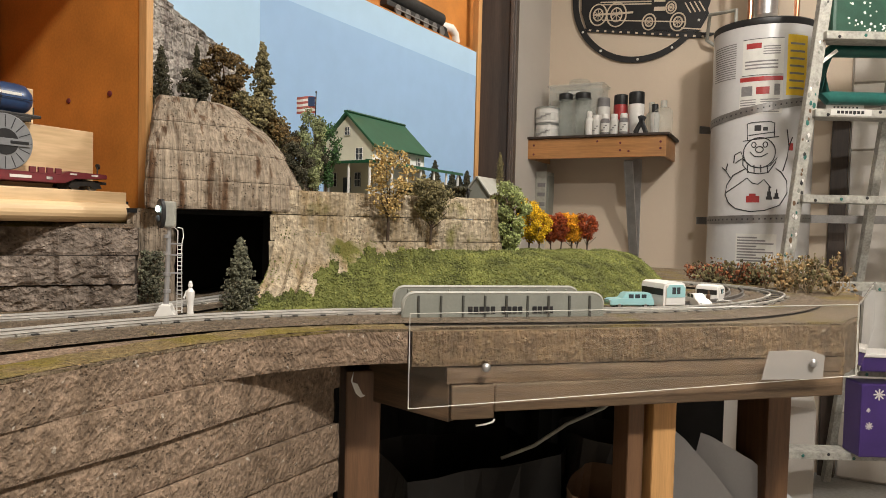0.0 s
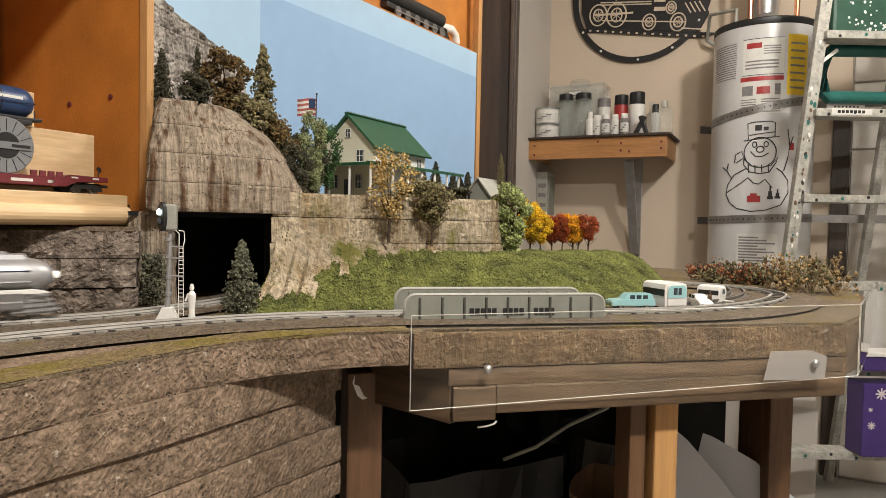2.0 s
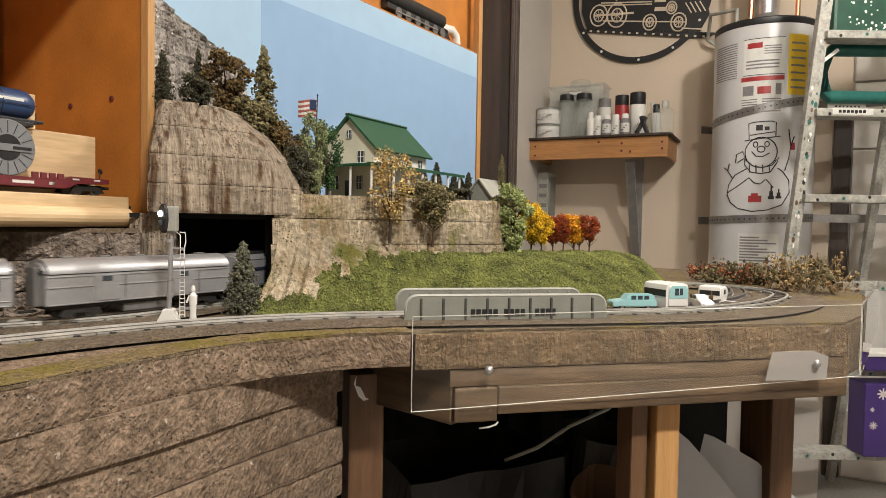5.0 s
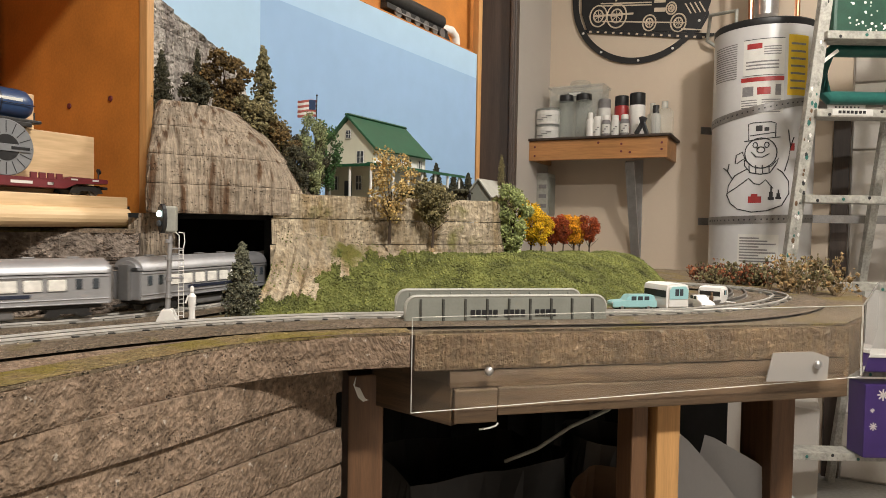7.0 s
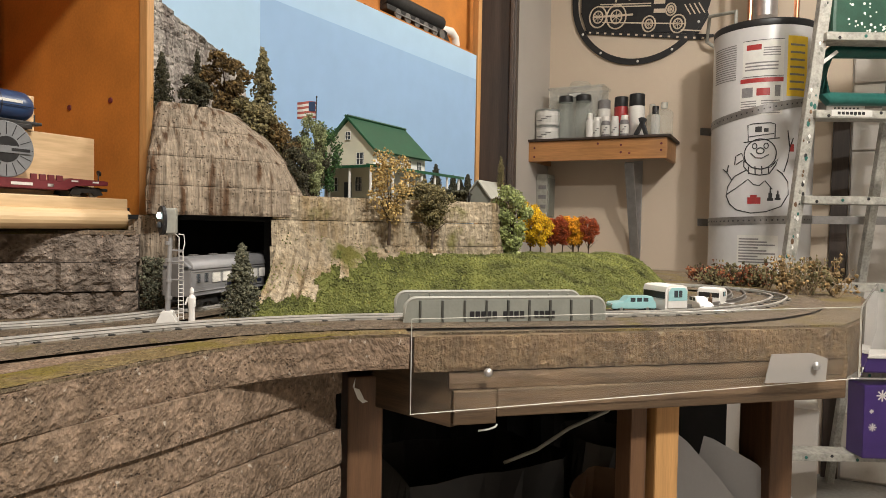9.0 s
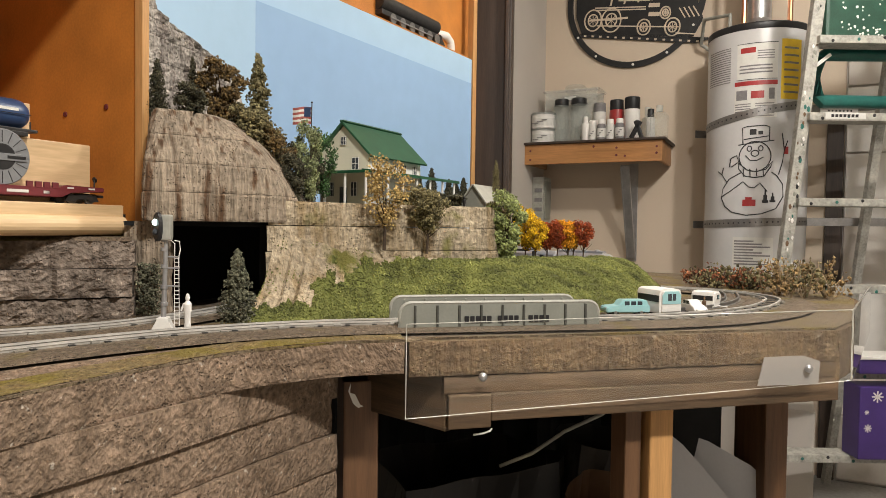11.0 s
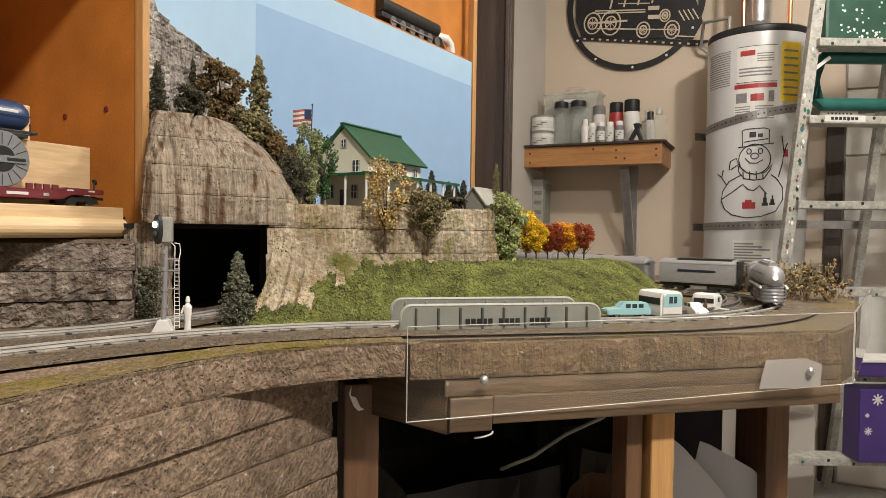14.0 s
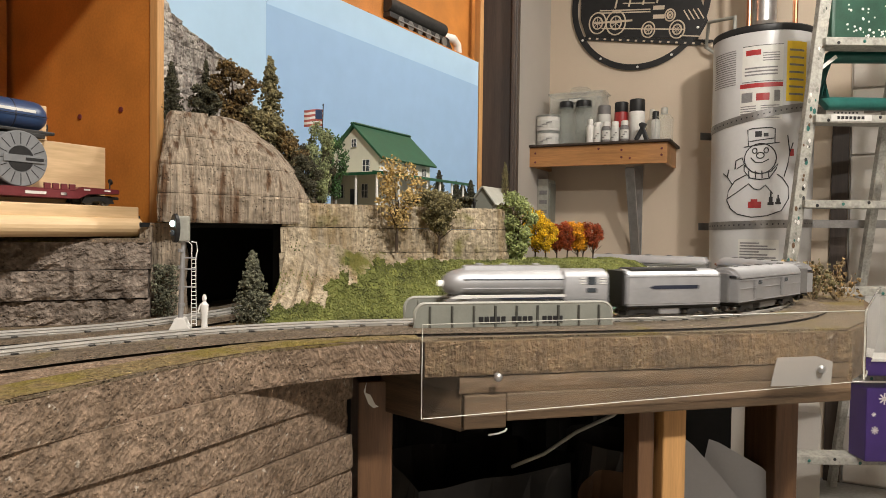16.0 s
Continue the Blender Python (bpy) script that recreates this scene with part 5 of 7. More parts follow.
# ---- farmhouse ----
e1, e2 = Vector((0.87, -0.49, 0)), Vector((0.49, 0.87, 0))
house = thing("farmhouse", "cream model farmhouse with a green gabled roof and porch", "house", Matrix(((e1.x, e2.x, 0, -0.182), (e1.y, e2.y, 0, 1.27), (0, 0, 1, 1.1615), (0, 0, 0, 1))))
w, hh, ridge, L = 0.056, 0.104, 0.158, 0.184
part("gable_wall", prism([(-w, 0), (w, 0), (w, hh), (0, ridge - 0.004), (-w, hh)], 0.004, Matrix.Translation((0, 0, 0))), M["house_wall"], house)
part("gable_wall", prism([(-w, 0), (w, 0), (w, hh), (0, ridge - 0.004), (-w, hh)], 0.004, Matrix.Translation((0, L - 0.004, 0))), M["house_wall"], house)
for sgn in (-1, 1):
    side = part("side_wall", box((0.004, L - 0.009, hh), (sgn * (w - 0.002), L / 2, hh / 2)), M["house_white"], house)
    slope = math.atan2(ridge - hh, w)
    roof = part("roof", box(((w + 0.016) / math.cos(slope), L + 0.016, 0.004), (sgn * (w / 2 + 0.004), L / 2, (ridge + hh) / 2 - 0.003), Matrix.Rotation(sgn * slope, 4, "Y"), 0.0008), M["roof"], house, "green roof slope")
    for k in range(9):
        part("shingle_row", box((0.0012, L + 0.014, 0.0012), (sgn * (0.006 + k * 0.0072), L / 2, ridge + 0.002 - (0.006 + k * 0.0072) * math.tan(slope))), M["roof"], roof)


def house_window(x, y, z, ww, wh, face):
    """A sash window; face 0 on the gable, 1 on the long side."""
    f = part("window", box((ww, 0.002, wh)), M["pane"], house, "dark sash window")
    m = Matrix.Translation((x, y, z)) @ (Matrix.Rotation(math.pi / 2, 4, "Z") if face else Matrix())
    f.matrix_local = m
    part("frame", tube([(-ww / 2, -0.001, -wh / 2), (ww / 2, -0.001, -wh / 2), (ww / 2, -0.001, wh / 2), (-ww / 2, -0.001, wh / 2)], 0.0008, 4, None, True), M["house_white"], f)
    part("glazing_bar", box((0.0007, 0.0008, wh), (0, -0.0014, 0)), M["house_white"], f)
    part("glazing_bar", box((ww, 0.0008, 0.0007), (0, -0.0014, 0)), M["house_white"], f)


house_window(0.0, -0.0012, 0.125, 0.011, 0.015, 0)
house_window(0.028, -0.0012, 0.082, 0.015, 0.022, 0)
house_window(-0.028, -0.0012, 0.082, 0.015, 0.022, 0)
for y in (0.035, 0.09, 0.12, 0.16):
    house_window(w + 0.0012, y, 0.08, 0.012, 0.016, 1)
for x in (-0.03, 0.025):
    house_window(x, -0.0012, 0.035, 0.013, 0.026, 0)
part("door", box((0.016, 0.002, 0.036), (0.0, -0.001, 0.021)), M["pane"], house)
porch = part("porch_roof", box((2 * w + 0.07, 0.05, 0.004), (0.012, -0.022, 0.066), Matrix.Rotation(0.12, 4, "X"), 0.0008), M["house_wall"], house, "green-edged porch roof")
part("porch_edge", box((2 * w + 0.074, 0.002, 0.005), (0.012, -0.048, 0.063)), M["roof"], porch)
porch = part("porch_roof", box((0.05, L + 0.10, 0.004), (w + 0.024, L / 2 + 0.03, 0.066), Matrix.Rotation(0.12, 4, "Y"), 0.0008), M["roof"], house)
part("porch_edge", box((0.002, L + 0.10, 0.005), (w + 0.049, L / 2 + 0.03, 0.062)), M["roof"], porch)
for k in range(4):
    part("porch_post", rod((-w + 0.0 + k * 0.046, -0.043, 0), (-w + 0.0 + k * 0.046, -0.043, 0.063), 0.0024, None, 8), M["house_white"], house)
for k in range(6):
    part("porch_post", rod((w + 0.044, 0.0 + k * 0.05, 0), (w + 0.044, 0.0 + k * 0.05, 0.062), 0.0024, None, 8), M["house_white"], house)
part("porch_floor", box((2 * w + 0.075, 0.05, 0.004), (0.014, -0.025, 0.002)), M["grey_paint"], house)
part("porch_floor", box((0.05, L + 0.09, 0.004), (w + 0.026, L / 2 + 0.03, 0.002)), M["grey_paint"], house)
flag = thing("flag", "small striped flag on a dark pole above the trees", "flag", pose(-0.233, 1.20, 1.1615))
part("pole", rod((0, 0, 0), (0.004, 0, 0.182), 0.0009, None, 6), M["black"], flag)
part("finial", lathe([(0.0005, 0.181), (0.002, 0.183), (0.0005, 0.185)], 8, None, Matrix.Translation((0.004, 0, 0))), M["black"], flag)
for k in range(7):
    n = 6
    stripe = bmesh.new()
    vs = []
    for i in range(n + 1):
        x = -0.034 * i / n
        yy = 0.0025 * math.sin(i * 1.1)
        z = 0.145 + 0.0042 * k + 0.0016 * math.sin(i * 0.9)
        vs.append([stripe.verts.new((0.004 + x, yy + o, z + dz)) for o, dz in ((-0.0003, 0), (-0.0003, 0.0042), (0.0003, 0.0042), (0.0003, 0))])
    for p, q in zip(vs, vs[1:]):
        for j in range(4):
            stripe.faces.new((p[j], p[(j + 1) % 4], q[(j + 1) % 4], q[j]))
    part("stripe", stripe, M["faded_red"] if k % 2 == 0 else M["house_white"], flag)
part("canton", box((0.016, 0.0016, 0.0165), (-0.0045, 0.0014, 0.1665)), M["navy"], flag)
shed = thing("shed", "small grey A-frame model shed with a pale roof", "shed", frame_at(0.066, 1.36, 1.1615, 0.87, -0.49))
part("wall", prism([(-0.026, 0), (0.026, 0), (0.026, 0.018), (0, 0.05), (-0.026, 0.018)], 0.08), M["grey_paint"], shed)
for sgn in (-1, 1):
    part("roof", box((0.048, 0.092, 0.003), (sgn * 0.0155, 0.04, 0.034), Matrix.Rotation(sgn * 0.9, 4, "Y"), 0.0006), M["grey_light"], shed)
figure(0.03, 1.29, 1.1615, 0.03, M["black"], "dark miniature figurine beside the shed")
figure(0.045, 1.28, 1.1615, 0.024, M["black"], "small dark miniature figurine beside the shed")


# ---- toy vehicles ----
def toy_wheels(parent, xs, w, r):
    for x in xs:
        for sgn in (-1, 1):
            tyre = part("wheel", rod((x, sgn * (w - 0.0035), r), (x, sgn * (w + 0.0004), r), r, None, 14), M["black"], parent)
            part("hubcap", rod((x, sgn * (w + 0.0001), r), (x, sgn * (w + 0.001), r), r * 0.5, None, 10), M["steel"], tyre)


def car(name, label, m, length, paint, outline, cabin, wheels=(0.3, -0.3)):
    c = thing(name, label, "toy car", m, "toy vehicles")
    w = length * 0.19
    part("body", prism([(x * length, z * length) for x, z in outline], 2 * w, Matrix.Translation((0, -w, 0)), None, length * 0.018), paint, c, "", True)
    part("roof", prism([(x * length, z * length) for x, z in cabin], 1.7 * w, Matrix.Translation((0, -0.85 * w, 0)), None, length * 0.02), paint, c, "", True)
    xs, zs = [x for x, _ in cabin], [z for _, z in cabin]
    z0, z1 = min(zs) + 0.012, max(zs) - 0.03
    n = 3 if length > 0.065 else 2
    for sgn in (-1, 1):
        for k in range(n):
            f = min(xs) + (max(xs) - min(xs)) * (0.2 + 0.62 * (k + 0.5) / n)
            part("window", box((length * 0.46 / n * (max(xs) - min(xs)), 0.0008, (z1 - z0) * length), (f * length, sgn * 0.862 * w, (z0 + z1) / 2 * length), None, 0.0003), M["pane"], c, "dark side window")
    toy_wheels(c, [x * length for x in wheels], w * 0.96, length * 0.075)
    part("bumper", box((0.0012, 1.8 * w, 0.002), (length * 0.505, 0, length * 0.1), None, 0.0004), M["steel"], c)
    part("bumper", box((0.0012, 1.8 * w, 0.002), (-length * 0.505, 0, length * 0.1), None, 0.0004), M["steel"], c)
    for sgn in (-1, 1):
        part("headlight", lathe([(length * 0.022, 0), (length * 0.02, 0.001), (length * 0.008, 0.0016)], 10, None, Matrix.Translation((length * 0.498, sgn * w * 0.72, length * 0.17)) @ Matrix.Rotation(math.pi / 2, 4, "Y")), M["steel"], c)
    return c


WAGON = [(-0.5, 0.07), (0.5, 0.07), (0.505, 0.17), (0.47, 0.205), (0.22, 0.225), (-0.49, 0.235), (-0.51, 0.15)]
WCAB = [(0.23, 0.21), (0.12, 0.345), (-0.43, 0.345), (-0.49, 0.22)]
BEETLE = [(-0.5, 0.08), (0.5, 0.08), (0.5, 0.16), (0.42, 0.23), (0.24, 0.28), (-0.3, 0.28), (-0.46, 0.2)]
BCAB = [(0.22, 0.26), (0.12, 0.36), (-0.02, 0.4), (-0.2, 0.37), (-0.38, 0.26)]
car("station_wagon", "pale turquoise toy station wagon on the layout", frame_at(0.279, 1.008, 1.0, -0.97, -0.16), 0.068, M["aqua"], WAGON, WCAB)
car("toy_car", "white rounded toy car on the layout", frame_at(0.389, 1.03, 1.0, 0.1, -0.99), 0.056, M["white"], BEETLE, BCAB)
car("toy_car", "white rounded toy car behind the campers", frame_at(0.372, 1.125, 1.0, 0.1, -0.99), 0.055, M["white"], BEETLE, BCAB)


def camper(m, label, length, end):
    c = thing("camper_trailer", label, "trailer", m, "toy vehicles")
    w, h = 0.0195, 0.0400
    body = part("body", extrude_x([(-w, 0.004), (-w, h - 0.007), (-w + 0.002, h - 0.002), (-w + 0.007, h), (w - 0.007, h), (w - 0.002, h - 0.002), (w, h - 0.007), (w, 0.004)], -length / 2, length / 2, 0.003), M["white"], c, "", True)
    for sgn in (-1, 1):
        part("band", box((length * 0.86, 0.0008, 0.010), (0, sgn * (w + 0.0002), 0.0255), None, 0.0003), M["chassis"], body, "dark side band")
        part("end_panel", extrude_x([(-w + 0.003, 0.018), (-w + 0.003, h - 0.009), (-w + 0.008, h - 0.003), (w - 0.008, h - 0.003), (w - 0.003, h - 0.009), (w - 0.003, 0.018)], sgn * (length / 2 + 0.0002) - 0.0004, sgn * (length / 2 + 0.0002) + 0.0004), end, body, "painted end panel")
        part("window", box((0.0012, 0.014, 0.010), (sgn * (length / 2 + 0.0006), 0, 0.028), None, 0.0003), M["pane"], body)
        part("curtain", box((0.0014, 0.0012, 0.010), (sgn * (length / 2 + 0.0008), 0, 0.028)), M["aqua"], body)
    toy_wheels(c, (0.0,), w * 0.96, 0.0075)
    part("tow_bar", rod((length / 2, 0, 0.009), (length / 2 + 0.022, 0, 0.008), 0.0012, None, 6), M["white"], c)
    return c


camper(frame_at(0.336, 1.028, 1.0, -0.33, 0.94), "white and turquoise toy camper trailer", 0.06, M["aqua"])
camper(frame_at(0.436, 1.10, 1.0, 0.75, -0.66) @ Matrix.Scale(0.75, 4), "white toy camper trailer behind the cars", 0.05, M["white"])
figure(0.412, 1.045, 1.0, 0.024, M["bag"], "tiny brown figurine beside the toy cars")


# ---- display cabinet with toy cars ----
CAB = Matrix(((A.x, -B.x, 0, -0.436), (A.y, -B.y, 0, 0.97), (0, 0, 1, 0), (0, 0, 0, 1)))      # x along the shelf, y into the cabinet
cabinet = thing("display_cabinet", "open wooden display cabinet with orange-brown hardboard end", "cabinet", CAB)
endp = part("end_panel", box((0.012, 0.52, 0.95), (0.006, 0.26, 1.575)), M["hardboard"], cabinet, "orange-brown hardboard end panel")
for y, z in ((0.062, 1.297), (0.155, 1.292)):
    part("screw", lathe([(0.0045, 0), (0.004, 0.0015), (0.002, 0.002)], 10, None, Matrix.Translation((-0.0002, y, z)) @ Matrix.Rotation(-math.pi / 2, 4, "Y")), M["maroon"], endp)
part("face_frame", box((0.012, 0.016, 0.95), (0.0035, -0.0085, 1.575), None, 0.0015), M["pine"], cabinet, "pale pine face frame")
part("back_panel", box((0.9, 0.012, 0.95), (-0.46, 0.33, 1.575)), M["hardboard"], cabinet)
part("top_panel", box((0.9, 0.44, 0.015), (-0.46, 0.2, 1.57)), M["hardboard"], cabinet)
part("shelf_board", box((0.86, 0.42, 0.016), (-0.47, 0.185, 1.143), None, 0.0015), M["pale_pine"], cabinet, "pale pine shelf board")
part("nosing", rod((-0.90, -0.024, 1.1235), (-0.042, -0.024, 1.1235), 0.0125, None, 18), M["pale_pine"], cabinet, "rounded pine nosing")
part("nosing_block", box((0.86, 0.05, 0.024), (-0.47, 0.0, 1.1225), None, 0.002), M["pale_pine"], cabinet)
part("cleat", box((0.03, 0.05, 0.03), (-0.035, 0.015, 1.098), None, 0.002), M["pine"], cabinet)
part("cleat", box((0.86, 0.02, 0.10), (-0.47, 0.25, 1.085), None, 0.002), M["black"], cabinet)


def on_shelf(name, label, category, x, y, z):
    return thing(name, label, category, CAB @ Matrix.Translation((x, y, z)), "toy cars on display")


flat = on_shelf("toy_flatcar", "maroon depressed-centre toy flatcar on the shelf", "toy railway car", -0.17, 0.018, 1.151)
deck = prism([(-0.117, 0.016), (-0.117, 0.023), (-0.062, 0.024), (-0.052, 0.019), (0.052, 0.019), (0.062, 0.024), (0.117, 0.023), (0.117, 0.017), (0.07, 0.0155), (0.057, 0.008), (-0.057, 0.008), (-0.07, 0.0155)], 0.042, Matrix.Translation((0, -0.021, 0)), None, 0.0008)
body = part("deck", deck, M["maroon"], flat, "maroon well deck")
for k in range(4):
    part("stake", box((0.008, 0.003, 0.008), (0.048 - 0.011 * k, -0.02, 0.0225), None, 0.0006), M["maroon"], body)
for x, ww in ((0.0, 0.026), (0.036, 0.008), (0.036, 0.008)):
    part("lettering_bar", box((ww, 0.0006, 0.0035), (x, -0.0214, 0.0135)), M["paper"], body)
for x in (0.068, 0.098):
    part("lettering_bar", box((0.009, 0.0006, 0.002), (x, -0.0214, 0.0205)), M["paper"], body)
truck(flat, 0.088)
truck(flat, -0.088)
part("coupler", box((0.016, 0.005, 0.004), (0.122, 0, 0.012), None, 0.001), M["chassis"], flat)
part("brake_wheel", rod((0.113, -0.006, 0.022), (0.113, -0.006, 0.034), 0.0009, None, 6), M["chassis"], flat)
part("brake_wheel", rod((0.113, -0.006, 0.034), (0.1145, -0.006, 0.0345), 0.004, None, 10), M["chassis"], flat)
block = on_shelf("wood_block", "pale pine block standing behind the flatcar", "wood block", -0.141, 0.062, 1.151)
part("plank", box((0.20, 0.04, 0.084), (0, 0, 0.042), None, 0.0012), M["pale_pine"], block)
block2 = on_shelf("wood_block", "pine board behind the toy tank car", "wood block", -0.216, 0.072, 1.2355)
part("plank", box((0.205, 0.02, 0.047), (0, 0, 0.0235), None, 0.001), M["pale_pine"], block2)
post3 = on_shelf("wood_block", "upright pine offcut at the back of the cabinet", "wood block", -0.335, 0.13, 1.151)
part("plank", box((0.22, 0.02, 0.19), (0, 0, 0.095), None, 0.001), M["pine_x"], post3)
reel = on_shelf("cable_reel", "grey toy cable reel with a black core on the flatcar", "cable reel", -0.186, 0.018, 1.1705)
turn_y = Matrix.Translation((0, 0, 0.0335)) @ Matrix.Rotation(math.pi / 2, 4, "X")
for y in (-0.016, 0.012):
    part("flange", lathe([(0.0325, -0.002), (0.0335, -0.001), (0.0335, 0.001), (0.0325, 0.002)], 36, None, Matrix.Translation((0, y, 0)) @ turn_y), M["spool"], reel)
part("core", rod((0, -0.0186, 0.0335), (0, 0.0125, 0.0335), 0.0155, None, 24), M["black"], reel, "black reel core")
part("name_bar", box((0.05, 0.001, 0.0085), (0.004, -0.0192, 0.0335), None, 0.0004), M["spool"], reel)
part("lettering_bar", box((0.022, 0.0006, 0.0035), (0.016, -0.0199, 0.0335)), M["black"], reel)
for k in range(16):
    a = 2 * math.pi * k / 16
    part("groove", box((0.014, 0.0006, 0.0008), (0.0245 * math.cos(a), -0.0181, 0.0335 + 0.0245 * math.sin(a)), Matrix.Rotation(-a, 4, "Y")), M["black"], reel)
tank = on_shelf("toy_tank_car", "navy blue toy tank car on a pine block", "toy railway car", -0.234, 0.048, 1.2355)
body = part("tank", lathe([(0.004, -0.105), (0.013, -0.103), (0.0185, -0.096), (0.0195, -0.088), (0.0195, 0.088), (0.0185, 0.096), (0.013, 0.103), (0.004, 0.105)], 28, None, Matrix.Translation((0, 0, 0.0275)) @ Matrix.Rotation(math.pi / 2, 4, "Y")), M["navy"], tank, "navy tank shell", True)
for x in (-0.06, 0.0, 0.06):
    part("band", lathe([(0.0197, -0.001), (0.0201, 0), (0.0197, 0.001)], 28, None, Matrix.Translation((x, 0, 0.0275)) @ Matrix.Rotation(math.pi / 2, 4, "Y")), M["stripe"], body)
part("lettering_bar", box((0.07, 0.0008, 0.0035), (0.05, -0.0192, 0.0315)), M["paper"], body)
part("handrail", rod((-0.1, -0.021, 0.026), (0.1, -0.021, 0.026), 0.0005, None, 5), M["black"], body)
part("underframe", box((0.225, 0.03, 0.004), (0, 0, 0.0075), None, 0.001), M["chassis"], tank)
part("truck", box((0.04, 0.03, 0.006), (0.08, 0, 0.003), None, 0.001), M["chassis"], tank)
part("truck", box((0.04, 0.03, 0.006), (-0.08, 0, 0.003), None, 0.001), M["chassis"], tank)
part("brake_wheel", rod((0.108, -0.006, 0.009), (0.108, -0.006, 0.02), 0.0009, None, 6), M["chassis"], tank)

# ---- model train and pipe on top of the backdrop ----
TOPT = frame_at(0.0, 2.01, 1.668, 0.525, 0.851)
ledge = part("ledge", box((0.56, 0.06, 0.012), (-0.10, 0.037, -0.007), None, 0.002), M["hardboard"])
ledge.matrix_world = TOPT
tagged(ledge, "narrow hardboard ledge behind the top of the backdrop", "ledge", kind="structure")
dark = thing("model_locomotive", "black model steam engine on the ledge above the sky board", "toy locomotive", TOPT @ Matrix.Translation((-0.13, 0.03, 0)))
part("chassis", box((0.3, 0.03, 0.014), (0, 0, 0.022), None, 0.002), M["chassis"], dark)
part("boiler", rod((-0.15, 0, 0.05), (0.13, 0, 0.05), 0.021, None, 18), M["chassis"], dark, "", True)
for x in (-0.1, -0.055, -0.01, 0.035, 0.08, 0.12):
    for sgn in (-1, 1):
        part("wheel", rod((x, sgn * 0.012, 0.014), (x, sgn * 0.016, 0.014), 0.014, None, 16), M["strap"], dark)
part("side_rod", box((0.2, 0.002, 0.003), (-0.01, -0.018, 0.014)), M["steel"], dark)
part("pilot", prism([(0.13, 0.003), (0.165, 0.003), (0.14, 0.03), (0.13, 0.03)], 0.03, Matrix.Translation((0, -0.015, 0))), M["chassis"], dark)
pipe = thing("plastic_pipe", "white plastic pipe elbow above the backdrop", "pipe", TOPT @ Matrix.Translation((0.075, 0.03, 0)))
part("elbow", tube([(-0.05, 0.02, 0.045), (-0.01, 0, 0.042), (0.012, 0, 0.03), (0.018, 0, 0.006), (0.018, 0, 0.0)], 0.0135, 14), M["white"], pipe, "", True)

# ---- wall shelf with bottles ----
def wall_pose(u, v, z):
    return Matrix.Translation(along(CORNER, u, v, z)) @ TURN


shelf = thing("wall_shelf", "varnished wooden wall shelf with a dark top", "shelf", wall_pose(0.0, 0.0, 1.55))
part("front_board", box((0.675, 0.02, 0.098), (0.2925, -0.30, -0.049), None, 0.003), M["shelf_wood"], shelf, "knotty varnished front board")
part("end_board", box((0.02, 0.27, 0.098), (0.62, -0.152, -0.049), None, 0.003), M["shelf_wood"], shelf)
part("end_board", box((0.02, 0.27, 0.098), (-0.025, -0.152, -0.049), None, 0.003), M["shelf_wood"], shelf)
part("top_board", box((0.70, 0.325, 0.012), (0.295, -0.1635, 0.006), None, 0.003), M["dark_post"], shelf, "dark stained top board")
for x, z in ((-0.01, -0.03), (-0.01, -0.075), (0.31, -0.02), (0.42, -0.03), (0.42, -0.065), (0.605, -0.03), (0.605, -0.06), (0.46, -0.07)):
    part("screw", lathe([(0.006, 0), (0.005, 0.0016), (0.001, 0.002)], 8, None, Matrix.Translation((x, -0.3105, z)) @ Matrix.Rotation(math.pi / 2, 4, "X")), M["maroon"], shelf)
part("brace", box((0.04, 0.012, 0.50), (0.445, -0.125, -0.335), Matrix.Rotation(0.42, 4, "X"), 0.002), M["steel"], shelf, "grey metal brace")
part("brace", box((0.006, 0.03, 0.50), (0.425, -0.118, -0.335), Matrix.Rotation(0.42, 4, "X"), 0.001), M["steel"], shelf)
part("wall_plate", box((0.045, 0.006, 0.50), (0.445, -0.004, -0.33), None, 0.001), M["steel"], shelf)
SH = 1.563


def bottle(name, label, category, u, v, r, h, material, cap=None, cap_h=0.0, neck=1.0, band=None):
    b = thing(name, label, category, wall_pose(u, v, SH), "bottles and cans on the shelf")
    body_h = h - cap_h
    prof = [(r * 0.94, 0), (r, 0.004), (r, body_h - r * 0.5), (r * (0.5 + 0.5 * neck), body_h - r * 0.1), (r * neck, body_h)]
    part("body", lathe(prof, 20), material, b, "", True)
    if cap:
        part("cap", lathe([(r * neck * 1.0, body_h), (r * neck * 1.02, body_h + 0.002), (r * neck * 1.0, h - 0.003), (r * neck * 0.9, h)], 20), cap, b, "", True)
    if band:
        part("label_band", lathe([(r * 1.015, body_h * 0.2), (r * 1.02, body_h * 0.2 + 0.001), (r * 1.02, body_h * 0.72), (r * 1.015, body_h * 0.72 + 0.001)], 20), band, b)
        for k in range(3):
            a = -1.9 + 0.3 * k
            part("print_bar", box((r * 0.5, 0.001, body_h * 0.06), (r * 0.4 * (k - 1), -r * 1.035, body_h * (0.32 + 0.13 * k))), M["ink"], b)
    return b


